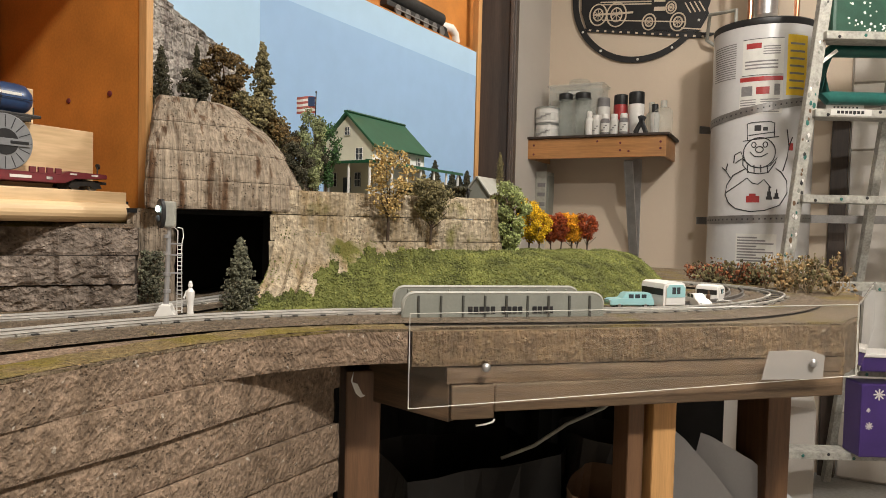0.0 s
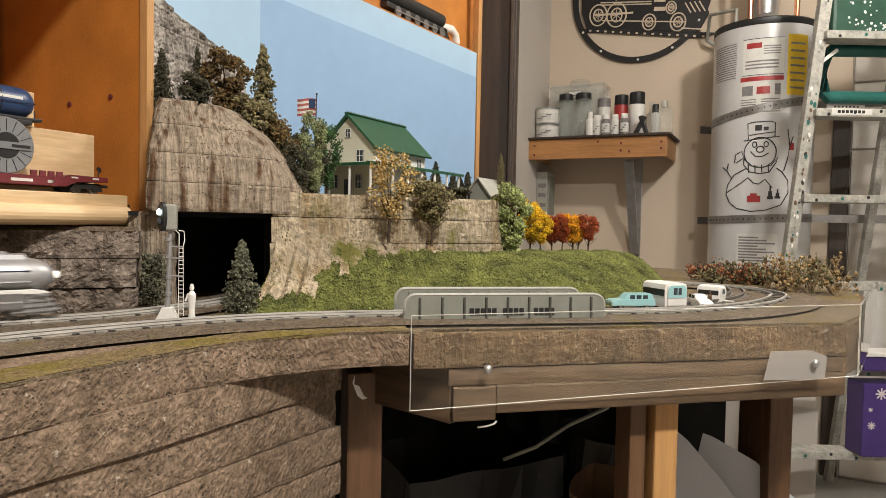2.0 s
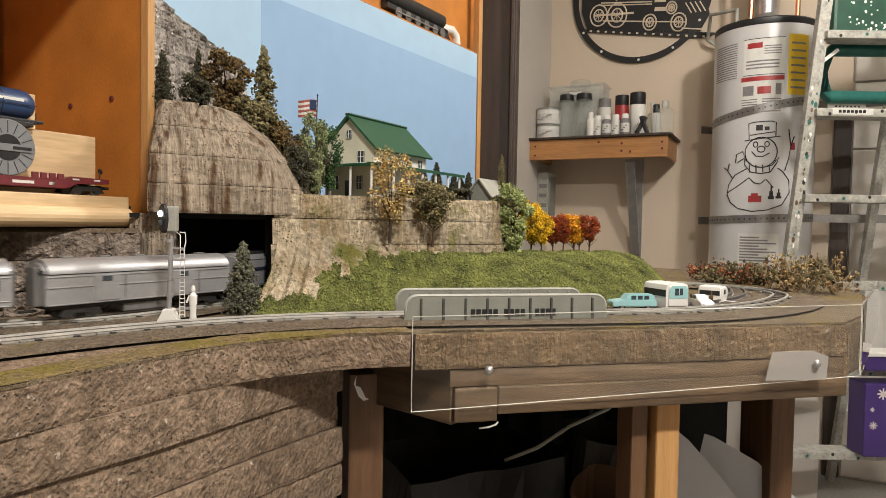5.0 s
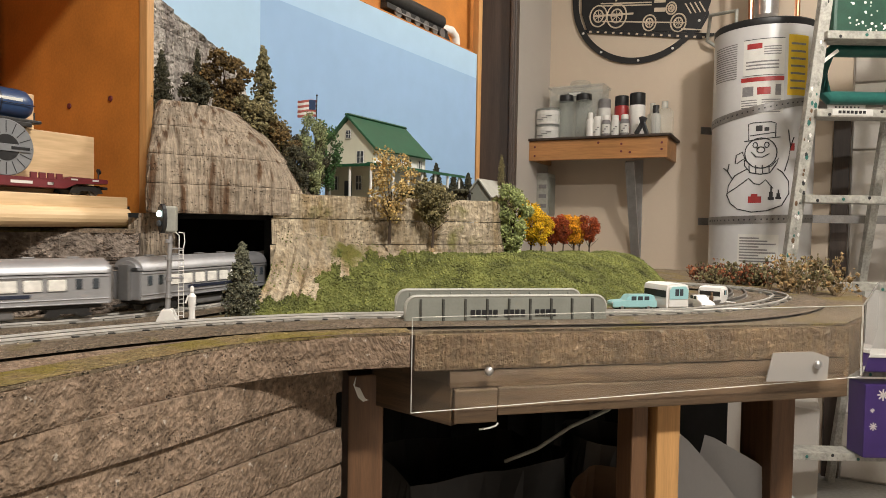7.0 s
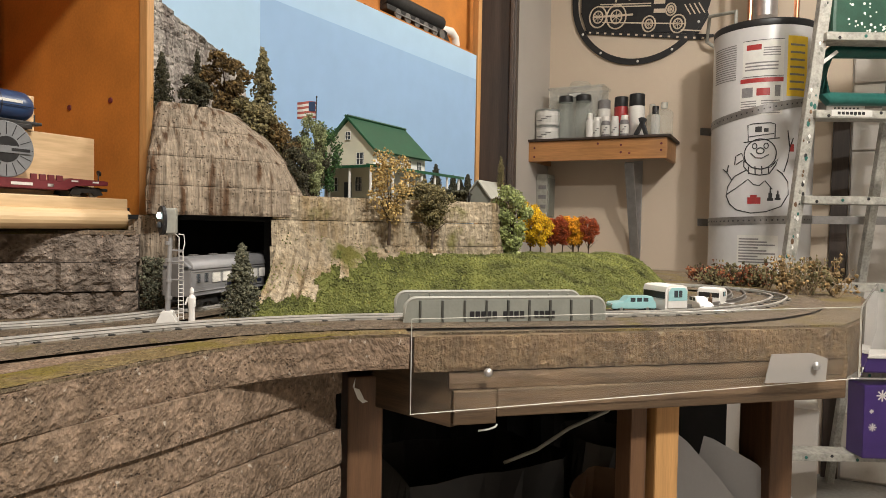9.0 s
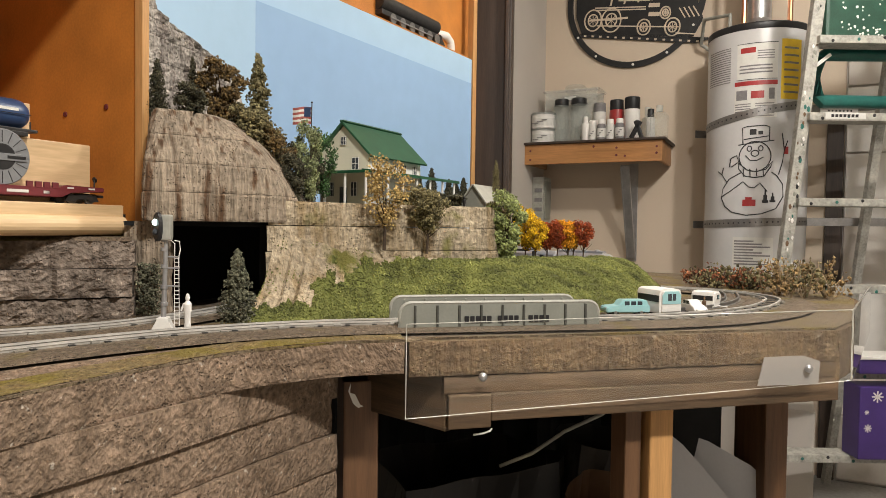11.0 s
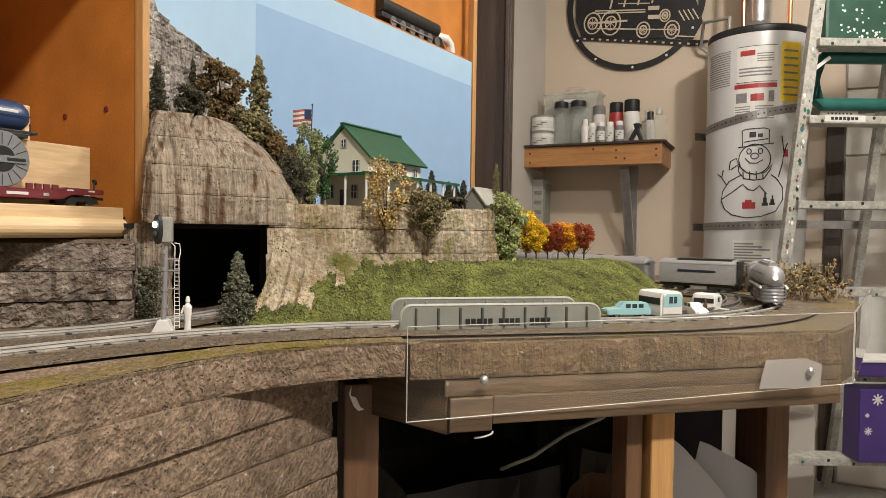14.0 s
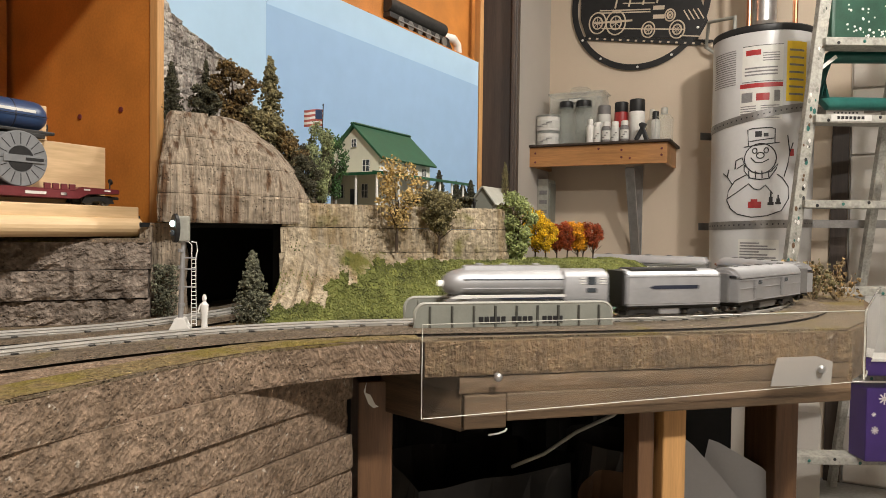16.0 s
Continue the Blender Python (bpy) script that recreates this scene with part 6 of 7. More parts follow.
bottle("paint_tub", "white plastic tub with a printed label", "tub", 0.02, -0.20, 0.058, 0.078, M["white"], M["frosted"], 0.012, 1.03, M["paper"])
upper = bottle("paint_tub", "white plastic tub stacked on another tub", "tub", 0.02, -0.20, 0.06, 0.082, M["white"], M["frosted"], 0.012, 1.03, M["paper"])
upper.matrix_world = wall_pose(0.02, -0.20, SH + 0.0785)
binb = thing("clear_bin", "clear plastic storage bin with a handle", "storage bin", wall_pose(0.15, -0.09, SH))
shell = bmesh.new()
for (x, y, sx, sy) in ((0, -0.068, 0.27, 0.003), (0, 0.068, 0.27, 0.003), (-0.136, 0, 0.003, 0.139), (0.136, 0, 0.003, 0.139)):
    shell = box((sx, sy, 0.27), (x, y, 0.138), None, 0, shell)
shell = box((0.275, 0.139, 0.003), (0, 0, 0.0015), None, 0, shell)
part("wall", shell, M["clear"], binb)
part("rim", tube([(-0.142, -0.074, 0.275), (0.142, -0.074, 0.275), (0.142, 0.074, 0.275), (-0.142, 0.074, 0.275)], 0.006, 6, None, True), M["clear"], binb)
part("handle", box((0.09, 0.008, 0.03), (0.0, -0.074, 0.235), None, 0.003), M["glass"], binb)
part("tag", box((0.06, 0.002, 0.016), (0.0, -0.0795, 0.235)), M["paper"], binb)
lidjar = thing("glass_jar", "low glass jar standing on the clear bin", "jar", wall_pose(0.155, -0.09, SH + 0.2745))
part("tray", box((0.29, 0.15, 0.003), (0, 0, 0.0035)), M["clear"], lidjar, "clear bin lid")
part("body", lathe([(0.05, 0.005), (0.055, 0.012), (0.055, 0.028), (0.048, 0.036), (0.044, 0.038)], 20), M["glass"], lidjar, "", True)
for u, r, h in ((0.115, 0.036, 0.225), (0.205, 0.039, 0.225)):
    bottle("glass_jar", "tall clear glass jar with a black lid", "jar", u, -0.20, r, h, M["glass"], M["black"], 0.032, 0.97)
bottle("squeeze_bottle", "small white plastic squeeze bottle", "bottle", 0.25, -0.235, 0.02, 0.125, M["white"], M["white"], 0.03, 0.6)
bottle("spray_can", "pale spray can with a grey cap", "spray can", 0.30, -0.16, 0.032, 0.2, M["paper"], M["ink"], 0.045, 0.95, M["white"])
bottle("spray_can", "red spray can with a black cap", "spray can", 0.385, -0.16, 0.035, 0.21, M["red"], M["black"], 0.05, 0.95, M["red"])
for k, u in enumerate((0.285, 0.33, 0.372, 0.42)):
    bottle("craft_bottle", "small paint bottle with a white cap", "bottle", u, -0.235 - 0.01 * (k % 2), 0.021, 0.105, M["ink"] if k % 2 else M["paper"], M["white"], 0.022, 0.8, M["paper"])
bottle("spray_can", "white spray can with a tall black cap", "spray can", 0.465, -0.18, 0.038, 0.215, M["white"], M["black"], 0.06, 0.97)
bottle("plastic_bottle", "pale plastic bottle with a nozzle", "bottle", 0.53, -0.13, 0.028, 0.17, M["frosted"], M["frosted"], 0.05, 0.5)
bottle("plastic_bottle", "grey bottle with a black cap", "bottle", 0.555, -0.19, 0.022, 0.15, M["paper"], M["black"], 0.04, 0.7)
bottle("spray_flask", "clear flask with a narrow neck", "flask", 0.60, -0.22, 0.042, 0.16, M["glass"], M["frosted"], 0.03, 0.35)
clamp = thing("spring_clamp", "black spring clamp on the shelf", "clamp", wall_pose(0.50, -0.27, SH))
part("jaw", box((0.02, 0.02, 0.09), (0.0, 0, 0.044), Matrix.Rotation(0.5, 4, "Y"), 0.004), M["black"], clamp)
part("jaw", box((0.02, 0.02, 0.09), (0.015, 0, 0.044), Matrix.Rotation(-0.35, 4, "Y"), 0.004), M["black"], clamp)
meter = thing("meter_box", "grey metal utility box on the long wall", "utility box", wall_pose(-0.01, -0.12, 1.16))
part("housing", box((0.06, 0.13, 0.24), (0.0, 0, 0.12), None, 0.006), M["grey_light"], meter)
part("cover", box((0.006, 0.1, 0.2), (0.033, 0, 0.12), None, 0.003), M["grey_paint"], meter)
for k in range(3):
    part("label_bar", box((0.04, 0.002, 0.02), (0.004, -0.0665, 0.07 + 0.05 * k)), M["ink"], meter)

# ---- round wall sign: a black steel ring with an engine silhouette ----
sign = thing("wall_sign", "round black metal wall sign of a steam engine", "wall sign", wall_pose(0.43, -0.012, 2.31))
ring = bmesh.new()
prof, seg, rr = [(0.318, -0.004), (0.348, -0.004), (0.348, 0.004), (0.318, 0.004)], 72, []
for i in range(seg):
    a = 2 * math.pi * i / seg
    rr.append([ring.verts.new((q * math.cos(a), y, q * math.sin(a))) for q, y in prof])
for i in range(seg):
    p, q = rr[i], rr[(i + 1) % seg]
    for k in range(4):
        ring.faces.new((p[k], p[(k + 1) % 4], q[(k + 1) % 4], q[k]))
part("ring", ring, M["black"], sign)
for a in (-90, -60, -125, -30, -150):
    part("screw", lathe([(0.007, 0), (0.006, 0.002), (0.002, 0.003)], 8, None, Matrix.Translation((0.333 * math.cos(math.radians(a)), -0.004, 0.333 * math.sin(math.radians(a)))) @ Matrix.Rotation(math.pi / 2, 4, "X")), M["white"], sign)
part("rail_line", prism([(-0.27, -0.165), (0.30, -0.255), (0.36, -0.245), (0.36, -0.235), (-0.28, -0.148)], 0.006, Matrix.Translation((0, -0.003, 0))), M["black"], sign)
part("silhouette", prism([(-0.30, 0.2), (-0.30, -0.06), (-0.27, -0.148), (0.0, -0.185), (0.12, -0.20), (0.29, -0.222), (0.335, -0.14), (0.30, -0.03), (0.33, 0.06), (0.31, 0.17), (0.2, 0.2)], 0.005, Matrix.Translation((0, -0.002, 0))), M["black"], sign, "black engine silhouette")
for k in range(15):
    part("tie_gap", box((0.012, 0.002, 0.009), (-0.25 + 0.04 * k, -0.0045, -0.161 - 0.0063 * k), Matrix.Rotation(0.16, 4, "Y")), M["wall"], sign)
for k in range(3):
    part("band_gap", box((0.16, 0.002, 0.005), (0.0, -0.0035, 0.035 - 0.022 * k), Matrix.Rotation(0.12, 4, "Y")), M["wall"], sign)
part("frame_gap", box((0.42, 0.002, 0.006), (0.02, -0.0035, -0.142), Matrix.Rotation(0.13, 4, "Y")), M["wall"], sign)
part("pilot_gap", box((0.10, 0.002, 0.006), (0.255, -0.0035, -0.205), Matrix.Rotation(0.16, 4, "Y")), M["wall"], sign)
for k in range(4):
    part("pilot_gap", box((0.006, 0.002, 0.06), (0.235 + 0.022 * k, -0.0035, -0.10), Matrix.Rotation(-0.5, 4, "Y")), M["wall"], sign)
for k in range(3):
    part("window_gap", box((0.022, 0.002, 0.07), (-0.26 + 0.037 * k, -0.0035, 0.08)), M["wall"], sign)
for k in range(4):
    x0 = -0.12 + 0.07 * k
    part("boiler_gap", tube([(x0, -0.003, -0.02 + 0.0 * k), (x0 + 0.012, -0.003, 0.03), (x0 + 0.045, -0.003, 0.05)], 0.005, 6), M["wall"], sign)
for k in range(2):
    part("pipe_gap", box((0.26, 0.002, 0.006), (-0.07, -0.0035, -0.035 - 0.012 * k), Matrix.Rotation(0.1, 4, "Y")), M["wall"], sign)
    part("cylinder_gap", box((0.055, 0.002, 0.02), (0.10, -0.0035, -0.045 - 0.045 * k), Matrix.Rotation(0.1, 4, "Y")), M["wall"], sign)
for x, z, r in ((-0.21, -0.085, 0.055), (-0.115, -0.095, 0.062), (0.05, -0.15, 0.04), (0.19, -0.165, 0.045), (0.155, -0.09, 0.03), (0.24, 0.085, 0.085)):
    for q in (0.98, 0.55):
        part("wheel_gap", tube([(x + r * q * 0.82 * math.cos(a), -0.0035, z + r * q * math.sin(a)) for a in [2 * math.pi * i / 20 for i in range(20)]], 0.004, 5, None, True), M["wall"], sign)
    for k in range(4):
        part("spoke_gap", box((r * 0.9, 0.002, 0.003), (x, -0.0035, z), Matrix.Rotation(math.pi * k / 4, 4, "Y")), M["wall"], sign)
part("rod_gap", box((0.20, 0.002, 0.01), (-0.13, -0.0045, -0.088), Matrix.Rotation(0.05, 4, "Y")), M["wall"], sign)

# ---- water heater ----
HX = wall_pose(1.023, -0.278, 0)
heater = thing("water_heater", "white cylindrical water heater strapped to the wall", "water heater", HX)
r = 0.205
shell = part("tank", lathe([(r, 0.42), (r, 1.972)], 64), M["enamel"], heater, "white enamelled tank", True)
part("stand", box((0.5, 0.5, 0.42), (0, 0, 0.21), None, 0.01), M["wall_white"], heater)
part("top_rim", lathe([(r * 1.004, 1.965), (r * 1.012, 1.968), (r * 1.012, 1.99), (r * 0.99, 1.995), (0.05, 2.0)], 64), M["black"], heater, "dark top rim", True)
for x, y, material, rad in ((-0.06, -0.05, "copper", 0.011), (0.12, -0.02, "copper", 0.011)):
    part("water_pipe", rod((x, y, 1.99), (x, y, 2.65), rad, None, 12), M[material], heater)
    part("fitting", lathe([(0.016, 0), (0.018, 0.005), (0.018, 0.03), (0.014, 0.035)], 10, None, Matrix.Translation((x, y, 1.995))), M["copper"], heater)
part("flue", lathe([(0.048, 2.03), (0.048, 2.68)], 24), M["steel"], heater, "galvanised flue pipe", True)
part("draft_hood", lathe([(0.075, 1.998), (0.08, 2.01), (0.05, 2.05), (0.046, 2.06)], 24), M["steel"], heater, "", True)
part("gas_pipe", tube([(-0.12, 0.02, 1.99), (-0.12, 0.02, 2.10), (-0.24, 0.12, 2.12), (-0.26, 0.22, 2.03), (-0.18, 0.25, 1.97)], 0.009, 8), M["grey_light"], heater, "pale flexible pipe", True)


def on_tank(name, a0, a1, z0, z1, material, parent, lift=0.0012, label="", tilt=0.0):
    """A thin patch that follows the tank, between two angles in degrees (0 faces the room)."""
    bm = bmesh.new()
    n = max(2, int(abs(a1 - a0) / 5))
    rows = []
    for k in range(n + 1):
        a = math.radians(-90 + a0 + (a1 - a0) * k / n)
        rows.append([bm.verts.new(((r + q) * math.cos(a), (r + q) * math.sin(a), z + tilt * math.cos(a))) for q, z in ((0, z0), (lift, z0), (lift, z1), (0, z1))])
    for p, q in zip(rows, rows[1:]):
        for k in range(4):
            bm.faces.new((p[k], p[(k + 1) % 4], q[(k + 1) % 4], q[k]))
    bm.faces.new(rows[0])
    bm.faces.new(rows[-1][::-1])
    return part(name, bm, material, parent, label)


DA = -13      # the way the tank's front label faces
lab = on_tank("rating_label", DA - 8, DA + 36, 1.76, 1.905, M["paper"], heater, 0.001, "printed white rating label")
on_tank("logo_shape", DA - 4, DA + 12, 1.868, 1.89, M["red"], lab, 0.0016)
for k in range(4):
    on_tank("print_bar", DA + 14, DA + 32, 1.872 - 0.010 * k, 1.876 - 0.010 * k, M["ink"], lab, 0.0016)
for k in range(3):
    on_tank("print_bar", DA - 5, DA + 30, 1.812 - 0.014 * k, 1.818 - 0.014 * k, M["ink"], lab, 0.0016)
for zz in (1.758, 1.906):
    on_tank("label_edge", DA - 8, DA + 36, zz, zz + 0.002, M["black"], lab, 0.0016)
warn = on_tank("warning_label", DA - 10, DA + 36, 1.60, 1.752, M["paper"], heater, 0.001, "warning label with a red header")
on_tank("warning_header", DA - 10, DA + 36, 1.734, 1.752, M["red"], warn, 0.0016)
on_tank("warning_shape", DA - 8, DA + 4, 1.675, 1.715, M["ink"], warn, 0.0016)
on_tank("warning_shape", DA + 8, DA + 22, 1.68, 1.71, M["red"], warn, 0.0016)
on_tank("warning_shape", DA + 27, DA + 33, 1.675, 1.72, M["ink"], warn, 0.0016)
for k in range(6):
    on_tank("print_bar", DA - 9, DA + 8, 1.606 + 0.010 * k, 1.610 + 0.010 * k, M["ink"], warn, 0.0016)
    on_tank("print_bar", DA + 13, DA + 33, 1.606 + 0.010 * k, 1.610 + 0.010 * k, M["ink"], warn, 0.0016)
yel = on_tank("energy_label", DA + 40, DA + 66, 1.675, 1.92, M["yellow"], heater, 0.001, "yellow energy label")
for k in range(7):
    on_tank("print_bar", DA + 43, DA + 62, 1.70 + 0.03 * k, 1.708 + 0.03 * k, M["ink"], yel, 0.0016)
for k in range(16):
    on_tank("print_bar", DA - 52, DA - 16, 1.755 + 0.0095 * k, 1.7585 + 0.0095 * k, M["ink"], heater, 0.0012)
low = on_tank("data_label", DA - 8, DA + 36, 0.98, 1.105, M["paper"], heater, 0.001, "printed data label")
for k in range(9):
    on_tank("print_bar", DA - 6, DA + 33 - 9 * (k % 3), 0.99 + 0.012 * k, 0.996 + 0.012 * k, M["ink"], low, 0.0016)
for zz, tilt in ((1.605, 0.04), (1.150, 0.008)):
    sb = on_tank("strap", -118, 118, zz, zz + 0.034, M["strap"], heater, 0.003, "perforated steel strap", tilt)
    for k in range(26):
        on_tank("strap_hole", -75 + 6 * k, -73.6 + 6 * k, zz + 0.014, zz + 0.02, M["black"], sb, 0.0036, "", tilt)
    part("strap_tail", box((0.10, 0.004, 0.034), (-0.225, 0.115, zz - tilt + 0.017), Matrix.Rotation(0.75, 4, "Z")), M["strap"], sb)
    part("strap_tail", box((0.34, 0.004, 0.034), (0.36, 0.06, zz + tilt + 0.017), Matrix.Rotation(0.1, 4, "Z")), M["strap"], sb)
# the snowman line drawing on the tank
snow = part("snowman_drawing", rod((0, 0, 1.3), (0, 0, 1.3005), 0.01, None, 6), M["enamel"], heater, "black line drawing of a snowman")


RISE = 0.075      # height of the drawing above its own lines


def ink_line(pts, parent=snow, w=0.0022, material="black"):
    """A drawn line on the tank: rows of degrees and height."""
    q, fine = [], [pts[0]]
    for (a0, z0), (a1, z1) in zip(pts, pts[1:]):
        n = max(1, math.ceil(abs(a1 - a0) / 4))
        fine += [(a0 + (a1 - a0) * k / n, z0 + (z1 - z0) * k / n) for k in range(1, n + 1)]
    for a, z in fine:
        b = math.radians(-90 + DA + a)
        q.append(((r + 0.0008) * math.cos(b), (r + 0.0008) * math.sin(b), z + RISE))
    part("ink_line", tube(q, w, 5), M[material], parent)


def loop_line(a, z, ra, rz, n=24, **kw):
    ink_line([(a + ra * math.cos(2 * math.pi * k / n), z + rz * math.sin(2 * math.pi * k / n)) for k in range(n + 1)], **kw)


loop_line(14, 1.365, 17, 0.062)
ink_line([(-4, 1.415), (34, 1.43)])
ink_line([(1, 1.42), (0, 1.485), (5, 1.49), (24, 1.492), (29, 1.486), (29, 1.43)])
ink_line([(2, 1.437), (28, 1.448)])
ink_line([(4, 1.37), (9, 1.35), (16, 1.348), (23, 1.362)])
loop_line(14, 1.378, 4, 0.012)
for a in (8, 20):
    loop_line(a, 1.398, 2.4, 0.011, 10)
ink_line([(-3, 1.34), (6, 1.31), (16, 1.302), (26, 1.312), (33, 1.345), (31, 1.322), (24, 1.283), (14, 1.278), (4, 1.285), (-3, 1.315), (-3, 1.34)])
for a in (2, 9, 16, 23):
    ink_line([(a, 1.315), (a + 0.5, 1.283)])
ink_line([(0, 1.30), (-14, 1.275), (-22, 1.235), (-24, 1.195), (-19, 1.16), (-10, 1.135), (6, 1.122), (22, 1.128), (38, 1.15), (46, 1.20), (45, 1.25), (38, 1.285), (32, 1.30)])
ink_line([(-17, 1.262), (-24, 1.295), (-30, 1.31)])
ink_line([(-24, 1.295), (-22, 1.325)])
ink_line([(-14, 1.325), (-13, 1.36), (-6, 1.372), (-3, 1.345), (-12, 1.325)])
ink_line([(-24, 1.20), (-12, 1.225), (-4, 1.245), (2, 1.262), (8, 1.24), (14, 1.235), (20, 1.255), (28, 1.22)])
for a, z, s in ((26, 1.185, 0.042), (34, 1.185, 0.03)):
    on_tank("tree_shape", DA + a - 3.2, DA + a + 3.2, z - s * 0.3 + RISE, z + RISE, M["black"], snow, 0.0014)
    on_tank("tree_shape", DA + a - 2.0, DA + a + 2.0, z + RISE, z + s * 0.5 + RISE, M["black"], snow, 0.0014)
    on_tank("tree_shape", DA + a - 0.8, DA + a + 0.8, z + s * 0.5 + RISE, z + s + RISE, M["black"], snow, 0.0014)
on_tank("red_shape", DA + 2, DA + 16, 1.16 + RISE, 1.187 + RISE, M["red"], snow, 0.0014)
on_tank("red_shape", DA + 5, DA + 12, 1.187 + RISE, 1.197 + RISE, M["red"], snow, 0.0014)
on_tank("leaf_shape", DA + 8, DA + 15, 1.455 + RISE, 1.478 + RISE, M["black"], snow, 0.0014)
on_tank("leaf_shape", DA + 17, DA + 22, 1.455 + RISE, 1.47 + RISE, M["black"], snow, 0.0014)
on_tank("red_shape", DA + 46, DA + 51, 1.375 + RISE, 1.405 + RISE, M["red"], snow, 0.0014)
ink_line([(40, 1.29), (44, 1.34), (46, 1.39), (43, 1.46)])
ink_line([(46, 1.39), (50, 1.43)])

# ---- step ladder with paint spatter ----
lad = thing("step_ladder", "paint-spattered metal step ladder", "ladder", pose(1.2, 2.4, 0))
def leg(x0, x1, y0, y1, w, z1=2.15):
    v = Vector((x1 - x0, y1 - y0, z1))
    bm = box((w, 0.03, v.length), (0, 0, 0), None, 0.003)
    ob = part("stile", bm, M["ladder"], lad, "spattered stile")
    ob.matrix_local = Matrix.Translation(((x0 + x1) / 2, (y0 + y1) / 2, z1 / 2)) @ v.to_track_quat("Z", "Y").to_matrix().to_4x4() @ Matrix.Rotation(-math.pi / 2, 4, "Z")
    return ob
leg(-0.088, 0.135, 0.0, 0.0, 0.04)
leg(0.56, 0.50, 0.0, 0.0, 0.04)
leg(0.55, 0.48, 0.62, 0.10, 0.035)
for k, z in enumerate((0.33, 0.63, 0.93, 1.235, 1.532, 1.80, 2.06)):
    x0 = -0.088 + 0.223 * z / 2.15
    step = part("step", box((0.52 - 0.13 * z / 2.15, 0.085, 0.028), (x0 + 0.27 - 0.07 * z / 2.15, 0.005, z), None, 0.003), M["ladder"], lad, "spattered flat step")
    for q in range(4):
        part("splash", lathe([(0.006, 0), (0.005, 0.0012), (0.001, 0.0016)], 8, None, Matrix.Translation((x0 + 0.05 + 0.09 * q, -0.0378, z - 0.006 + 0.006 * (q % 3))) @ Matrix.Rotation(math.pi / 2, 4, "X")), M["teal"] if q % 2 else M["black"], step)
rnd = random.Random(21)
for k in range(90):
    z = rnd.uniform(0.7, 2.1)
    x = -0.088 + 0.223 * z / 2.15 + rnd.uniform(-0.014, 0.014)
    part("splash", lathe([(rnd.uniform(0.003, 0.008), 0), (0.003, 0.001), (0.001, 0.0014)], 7, None, Matrix.Translation((x, -0.0152, z)) @ Matrix.Rotation(math.pi / 2, 4, "X") @ Matrix.Diagonal((0.8, 1.4, 1, 1))), rnd.choice([M["teal"], M["black"], M["white"], M["bag"], M["grey_light"], M["grey_paint"]]), lad)
part("strut", box((0.012, 0.008, 0.1), (0.135, 0.02, 1.73), Matrix.Rotation(0.9, 4, "Y"), 0.002), M["white"], lad)
part("sticker", box((0.14, 0.001, 0.022), (0.20, -0.0385, 1.535)), M["paper"], lad, "worn paper sticker")
for k in range(7):
    part("sticker_bar", box((0.010, 0.001, 0.010), (0.155 + 0.014 * k, -0.0395, 1.535)), M["black"], lad)
tote = thing("teal_carrier", "teal plastic carrier frame hanging behind the ladder", "plastic carrier", pose(1.52, 2.52, 1.685))
ringp = [(-0.135, 0, -0.055), (-0.12, 0, -0.07), (0.25, 0, -0.07), (0.25, 0, 0.10), (-0.11, 0, 0.10), (-0.13, 0, 0.085)]
part("frame", tube([(x, 0, z * 1.02) for x, _, z in ringp], 0.025, 10, None, True), M["teal"], tote, "", True)
part("back_wall", box((0.40, 0.01, 0.02), (0.07, 0.05, 0.11), None, 0.003), M["teal"], tote)
part("hook", rod((-0.05, 0, 0.1), (-0.05, 0, 0.12), 0.006, None, 8), M["strap"], tote)
part("hook", rod((0.2, 0, 0.1), (0.2, 0, 0.12), 0.006, None, 8), M["strap"], tote)
green = thing("paint_tray", "dark green spattered paint tray on the ladder", "paint tray", pose(1.51, 2.47, 1.815))
part("tray", box((0.40, 0.10, 0.20), (0.05, 0.01, 0.10), None, 0.012), M["green_dark"], green)
for k in range(60):
    part("splash", lathe([(rnd.uniform(0.002, 0.006), 0), (0.003, 0.001), (0.001, 0.0014)], 6, None, Matrix.Translation((rnd.uniform(-0.1, 0.19), -0.0402, rnd.uniform(0.015, 0.145) if k % 3 else rnd.uniform(0.015, 0.05))) @ Matrix.Rotation(math.pi / 2, 4, "X")), M["white"], green)
strip = thing("paper_strip", "white perforated paper strip below the carrier", "paper strip", pose(1.52, 2.53, 1.560))
part("strip", box((0.14, 0.003, 0.042), (-0.045, 0, 0.021)), M["white"], strip)
for k in range(7):
    part("hole", box((0.006, 0.001, 0.006), (-0.085 + 0.014 * k, -0.002, 0.022)), M["black"], strip)
binp = thing("purple_bin", "purple plastic storage bin with a white lid", "storage bin", pose(1.64, 2.35, 0.646))
part("body", box((0.40, 0.10, 0.05), (0.0, 0.0, 0.025), None, 0.006), M["purple"], binp)
part("lid", box((0.41, 0.11, 0.014), (0, 0, 0.057), None, 0.004), M["white"], binp)
gift = thing("purple_box", "purple box with white snowflake pattern", "box", pose(1.65, 2.36, 0.346))
part("body", box((0.40, 0.10, 0.255), (0.0, 0.0, 0.1275), None, 0.006), M["purple"], gift)
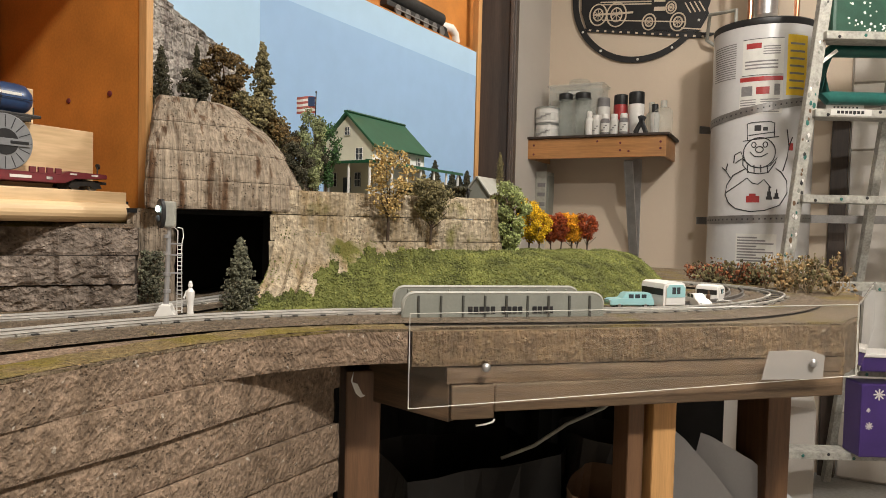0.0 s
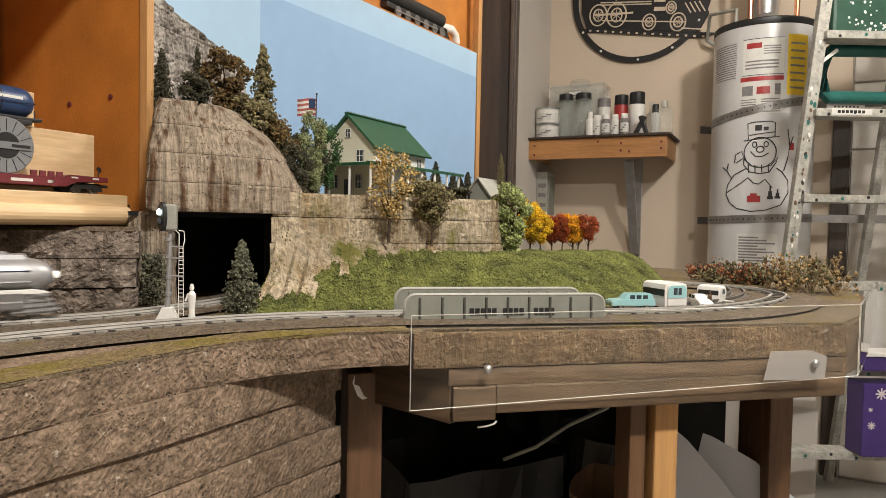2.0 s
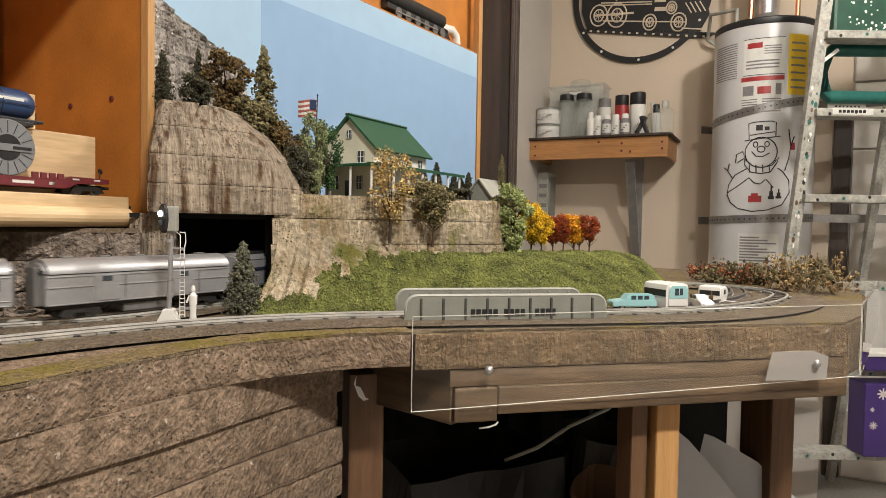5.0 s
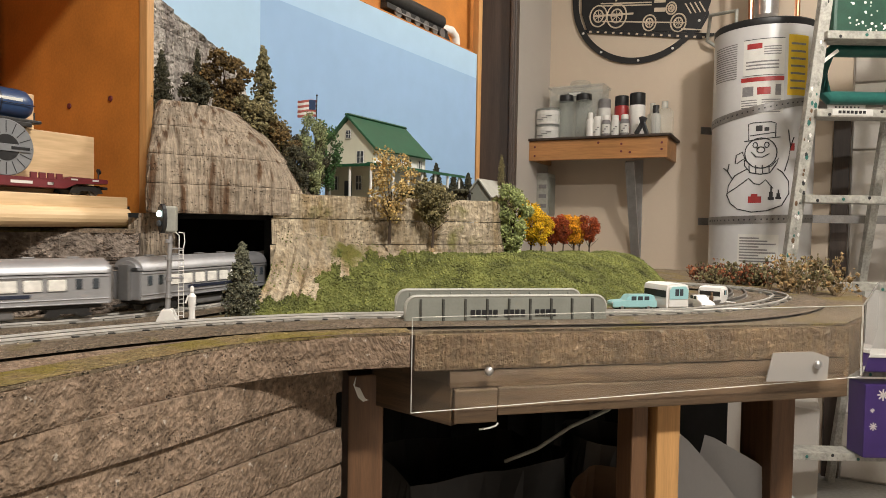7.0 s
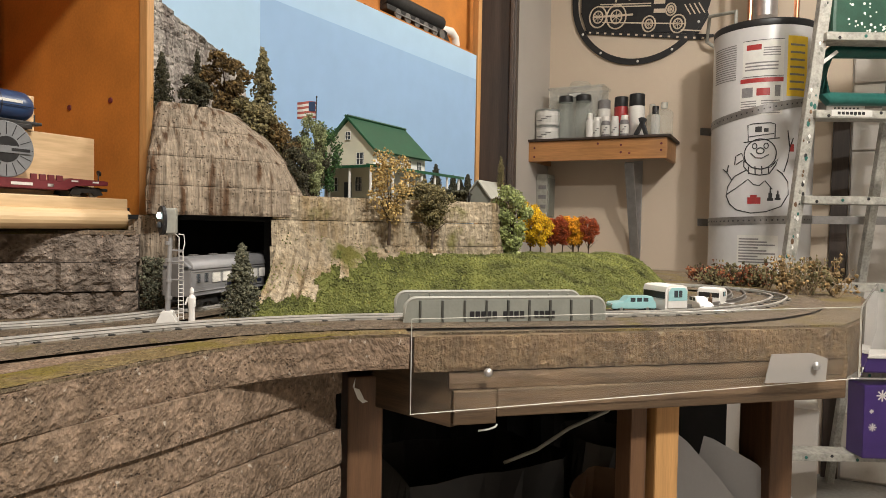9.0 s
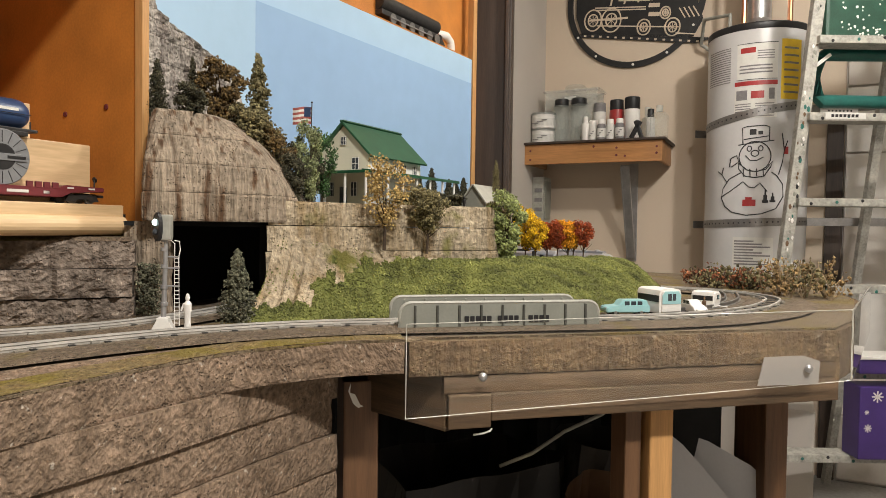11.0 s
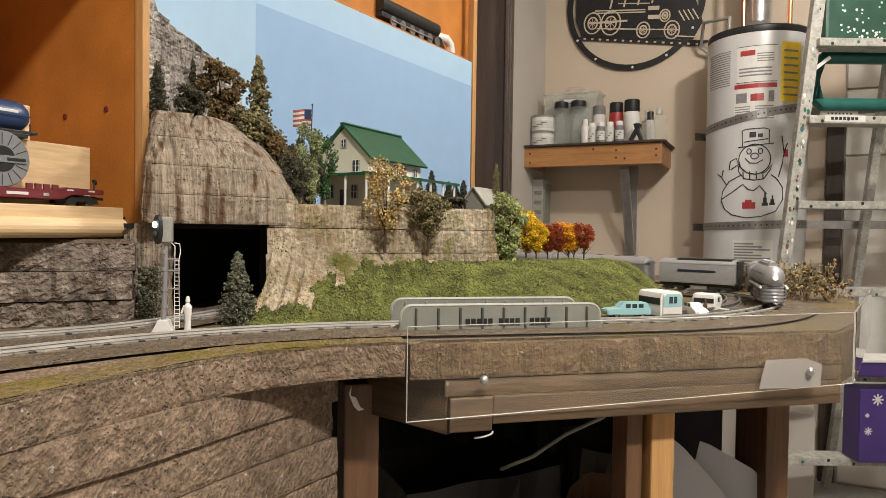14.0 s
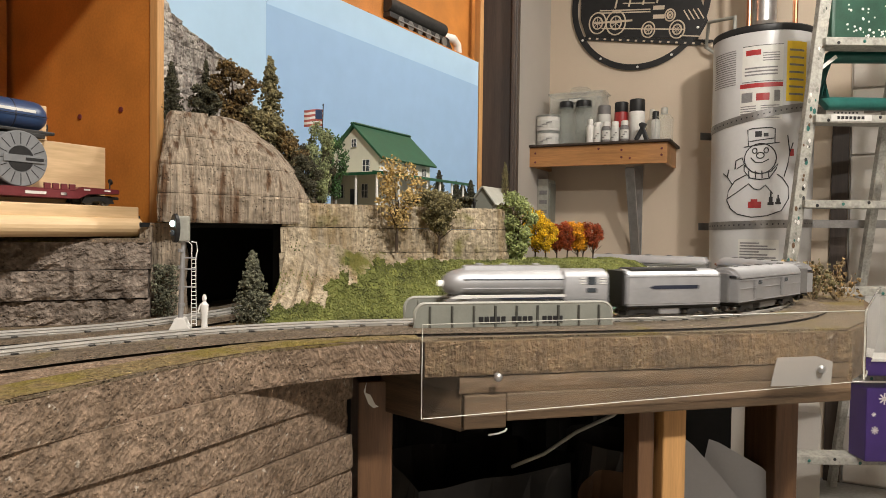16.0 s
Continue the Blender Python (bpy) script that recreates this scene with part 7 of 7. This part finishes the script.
for (x, z, s) in ((-0.14, 0.22, 0.02), (-0.17, 0.11, 0.014), (-0.175, 0.165, 0.008), (-0.10, 0.215, 0.009), (-0.09, 0.06, 0.014), (-0.05, 0.15, 0.012)):
    for k in range(4):
        part("snowflake_bar", box((s * 2, 0.001, s * 0.24), (x, -0.0508, z), Matrix.Rotation(math.pi * k / 4, 4, "Y")), M["white"], gift)

# ---- plexiglass guard and hardware on the table edge ----
def guard(a, b, low, high, label):
    """A clear pane from a to b; low and high give its edges' heights at both ends."""
    a, b = Vector((*a, 0)), Vector((*b, 0))
    t = (b - a).normalized()
    g = thing("plexiglass_guard", label, "guard panel", frame_at(a.x, a.y, 0, t.x, t.y))
    L = (b - a).length
    corner = [(0, low[0]), (L, low[1]), (L, high[1]), (0, high[0])]
    pane = part("pane", prism(corner, 0.003, Matrix.Translation((0, -0.0015, 0))), M["plexi"], g)
    pane.visible_shadow = False
    for (x0, z0), (x1, z1) in zip(corner, corner[1:] + corner[:1]):
        part("edge", rod((x0, 0, z0), (x1, 0, z1), 0.00055, None, 6), M["plexi_edge"], g, "bright cut edge")
    return g


guard((-0.035, 0.752), (0.546, 0.886), (0.911, 0.932), (1.018, 1.026), "clear plexiglass guard screwed to the table edge")
guard((0.549, 0.888), (0.80, 1.25), (0.933, 0.945), (1.026, 1.03), "clear plexiglass guard at the table end")
for x, y, z in ((0.052, 0.765, 0.957), (0.477, 0.862, 0.952)):
    bolt = thing("bolt", "round-headed steel bolt through the plexiglass", "bolt", frame_at(x, y, z, 0.97, 0.245), "guard bolts")
    part("bolt_head", lathe([(0.0052, 0), (0.005, 0.002), (0.003, 0.0042), (0.0005, 0.005)], 16, None, Matrix.Rotation(math.pi / 2, 4, "X")), M["steel"], bolt, "", True)
plate = thing("mending_sheet", "translucent plastic sheet behind the bolt", "plastic sheet", frame_at(0.40, 0.8465, 0.0, 0.97, 0.245))
part("sheet", prism([(0.006, 0.932), (0.098, 0.930), (0.100, 0.960), (0.075, 0.968), (0.015, 0.968)], 0.0012), M["milky"], plate)
tag = thing("paper_tag", "small torn white tag hanging below the foam edge", "tag", pose(-0.098, 0.80, 0.0))
part("tag", prism([(-0.006, 0.928), (0.0, 0.926), (0.006, 0.914), (0.010, 0.912), (0.004, 0.910), (-0.002, 0.915), (-0.008, 0.93), (-0.005, 0.94)], 0.0012), M["paper"], tag)
hook = thing("twist_tie", "white twist tie below the rail", "wire", pose(0.055, 0.785, 0.886))
part("wire", tube([(-0.012, 0, -0.002), (0.0, 0, 0.0), (0.008, 0, 0.003), (0.010, 0, 0.006)], 0.0012, 6), M["white"], hook)

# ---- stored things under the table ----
# added sheet: its black puts the darkness under the table into colour
backing_sheet = thing("dark_curtain", "added black sheet that stands for the darkness under the table", "curtain", pose(0, 0, 0))
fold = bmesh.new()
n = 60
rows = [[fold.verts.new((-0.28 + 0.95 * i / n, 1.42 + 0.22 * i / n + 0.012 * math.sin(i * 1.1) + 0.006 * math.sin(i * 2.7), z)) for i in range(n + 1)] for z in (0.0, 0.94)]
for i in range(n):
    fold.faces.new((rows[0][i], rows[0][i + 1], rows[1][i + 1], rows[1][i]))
part("backing_sheet", fold, M["shade_black"], backing_sheet, "", True)
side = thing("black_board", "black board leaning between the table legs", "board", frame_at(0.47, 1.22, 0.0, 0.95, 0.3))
part("board", box((0.105, 0.01, 0.93), (0.0, 0, 0.465)), M["shade_black"], side)


def crumpled(name, label, category, m, w, d, h, material, seed, open_top=True):
    """A paper or plastic bag with creased sides."""
    bm = bmesh.new()
    rings = []
    for k in range(9):
        v = k / 8
        ring = []
        for i in range(28):
            a = 2 * math.pi * i / 28
            c, s = math.cos(a), math.sin(a)
            f = 1 / max(abs(c), abs(s)) ** 0.85
            q = Vector((w / 2 * c * f, d / 2 * s * f, h * v))
            q += Vector((noise.noise(q * 14 + Vector((seed, 0, 0))), noise.noise(q * 14 + Vector((0, seed, 0))), 0.8 * noise.noise(q * 9 + Vector((0, 0, seed))) * v)) * 0.02
            ring.append(bm.verts.new(q))
        rings.append(ring)
    for p, q in zip(rings, rings[1:]):
        for i in range(28):
            bm.faces.new((p[i], p[(i + 1) % 28], q[(i + 1) % 28], q[i]))
    bm.faces.new(rings[0][::-1])
    t = thing(name, label, category, m)
    part("bag", bm, material, t)
    return t


# first and third bag have the under-table shade in their colour
crumpled("paper_bag", "creased brown paper bag under the table", "bag", pose(0.05, 1.12, 0.0, 0, 0, 30), 0.30, 0.2, 0.745, M["bag_dark_shaded"], 3)
crumpled("paper_bag", "brown paper bag with an open top", "bag", pose(0.21, 1.05, 0.0, 4, 6, -20), 0.12, 0.10, 0.745, M["bag"], 9)
crumpled("plastic_bag", "dark crumpled plastic bag under the table", "bag", pose(0.30, 1.16, 0.0, 0, 0, 10), 0.16, 0.14, 0.77, M["bag_dark_shaded"], 14)
cable = thing("cable", "grey cable hanging under the table", "cable", pose(0, 0, 0))
part("cord", tube([(0.10, 1.06, 0.75), (0.15, 1.05, 0.775), (0.20, 1.05, 0.81), (0.26, 1.06, 0.835), (0.33, 1.10, 0.88), (0.36, 1.14, 0.93)], 0.003, 8), M["grey_light"], cable, "", True)
for x, y, rz, outline in ((0.385, 1.09, 10, [(-0.05, 0), (0.24, 0), (0.22, 0.55), (0.10, 0.70), (0.04, 0.765), (-0.01, 0.805), (-0.05, 0.84)]),
                          (0.41, 1.17, 6, [(-0.05, 0), (0.36, 0), (0.34, 0.52), (0.26, 0.62), (0.17, 0.70), (0.09, 0.745), (0.02, 0.77), (-0.05, 0.785)])):
    sh = thing("white_sheet", "large white plastic sheet leaning under the table", "sheet", pose(x, y, 0.0, 0, 0, rz))
    part("sheet", prism(outline, 0.006, Matrix.Rotation(math.radians(-3), 4, "X")), M["sheet"], sh)


motions()
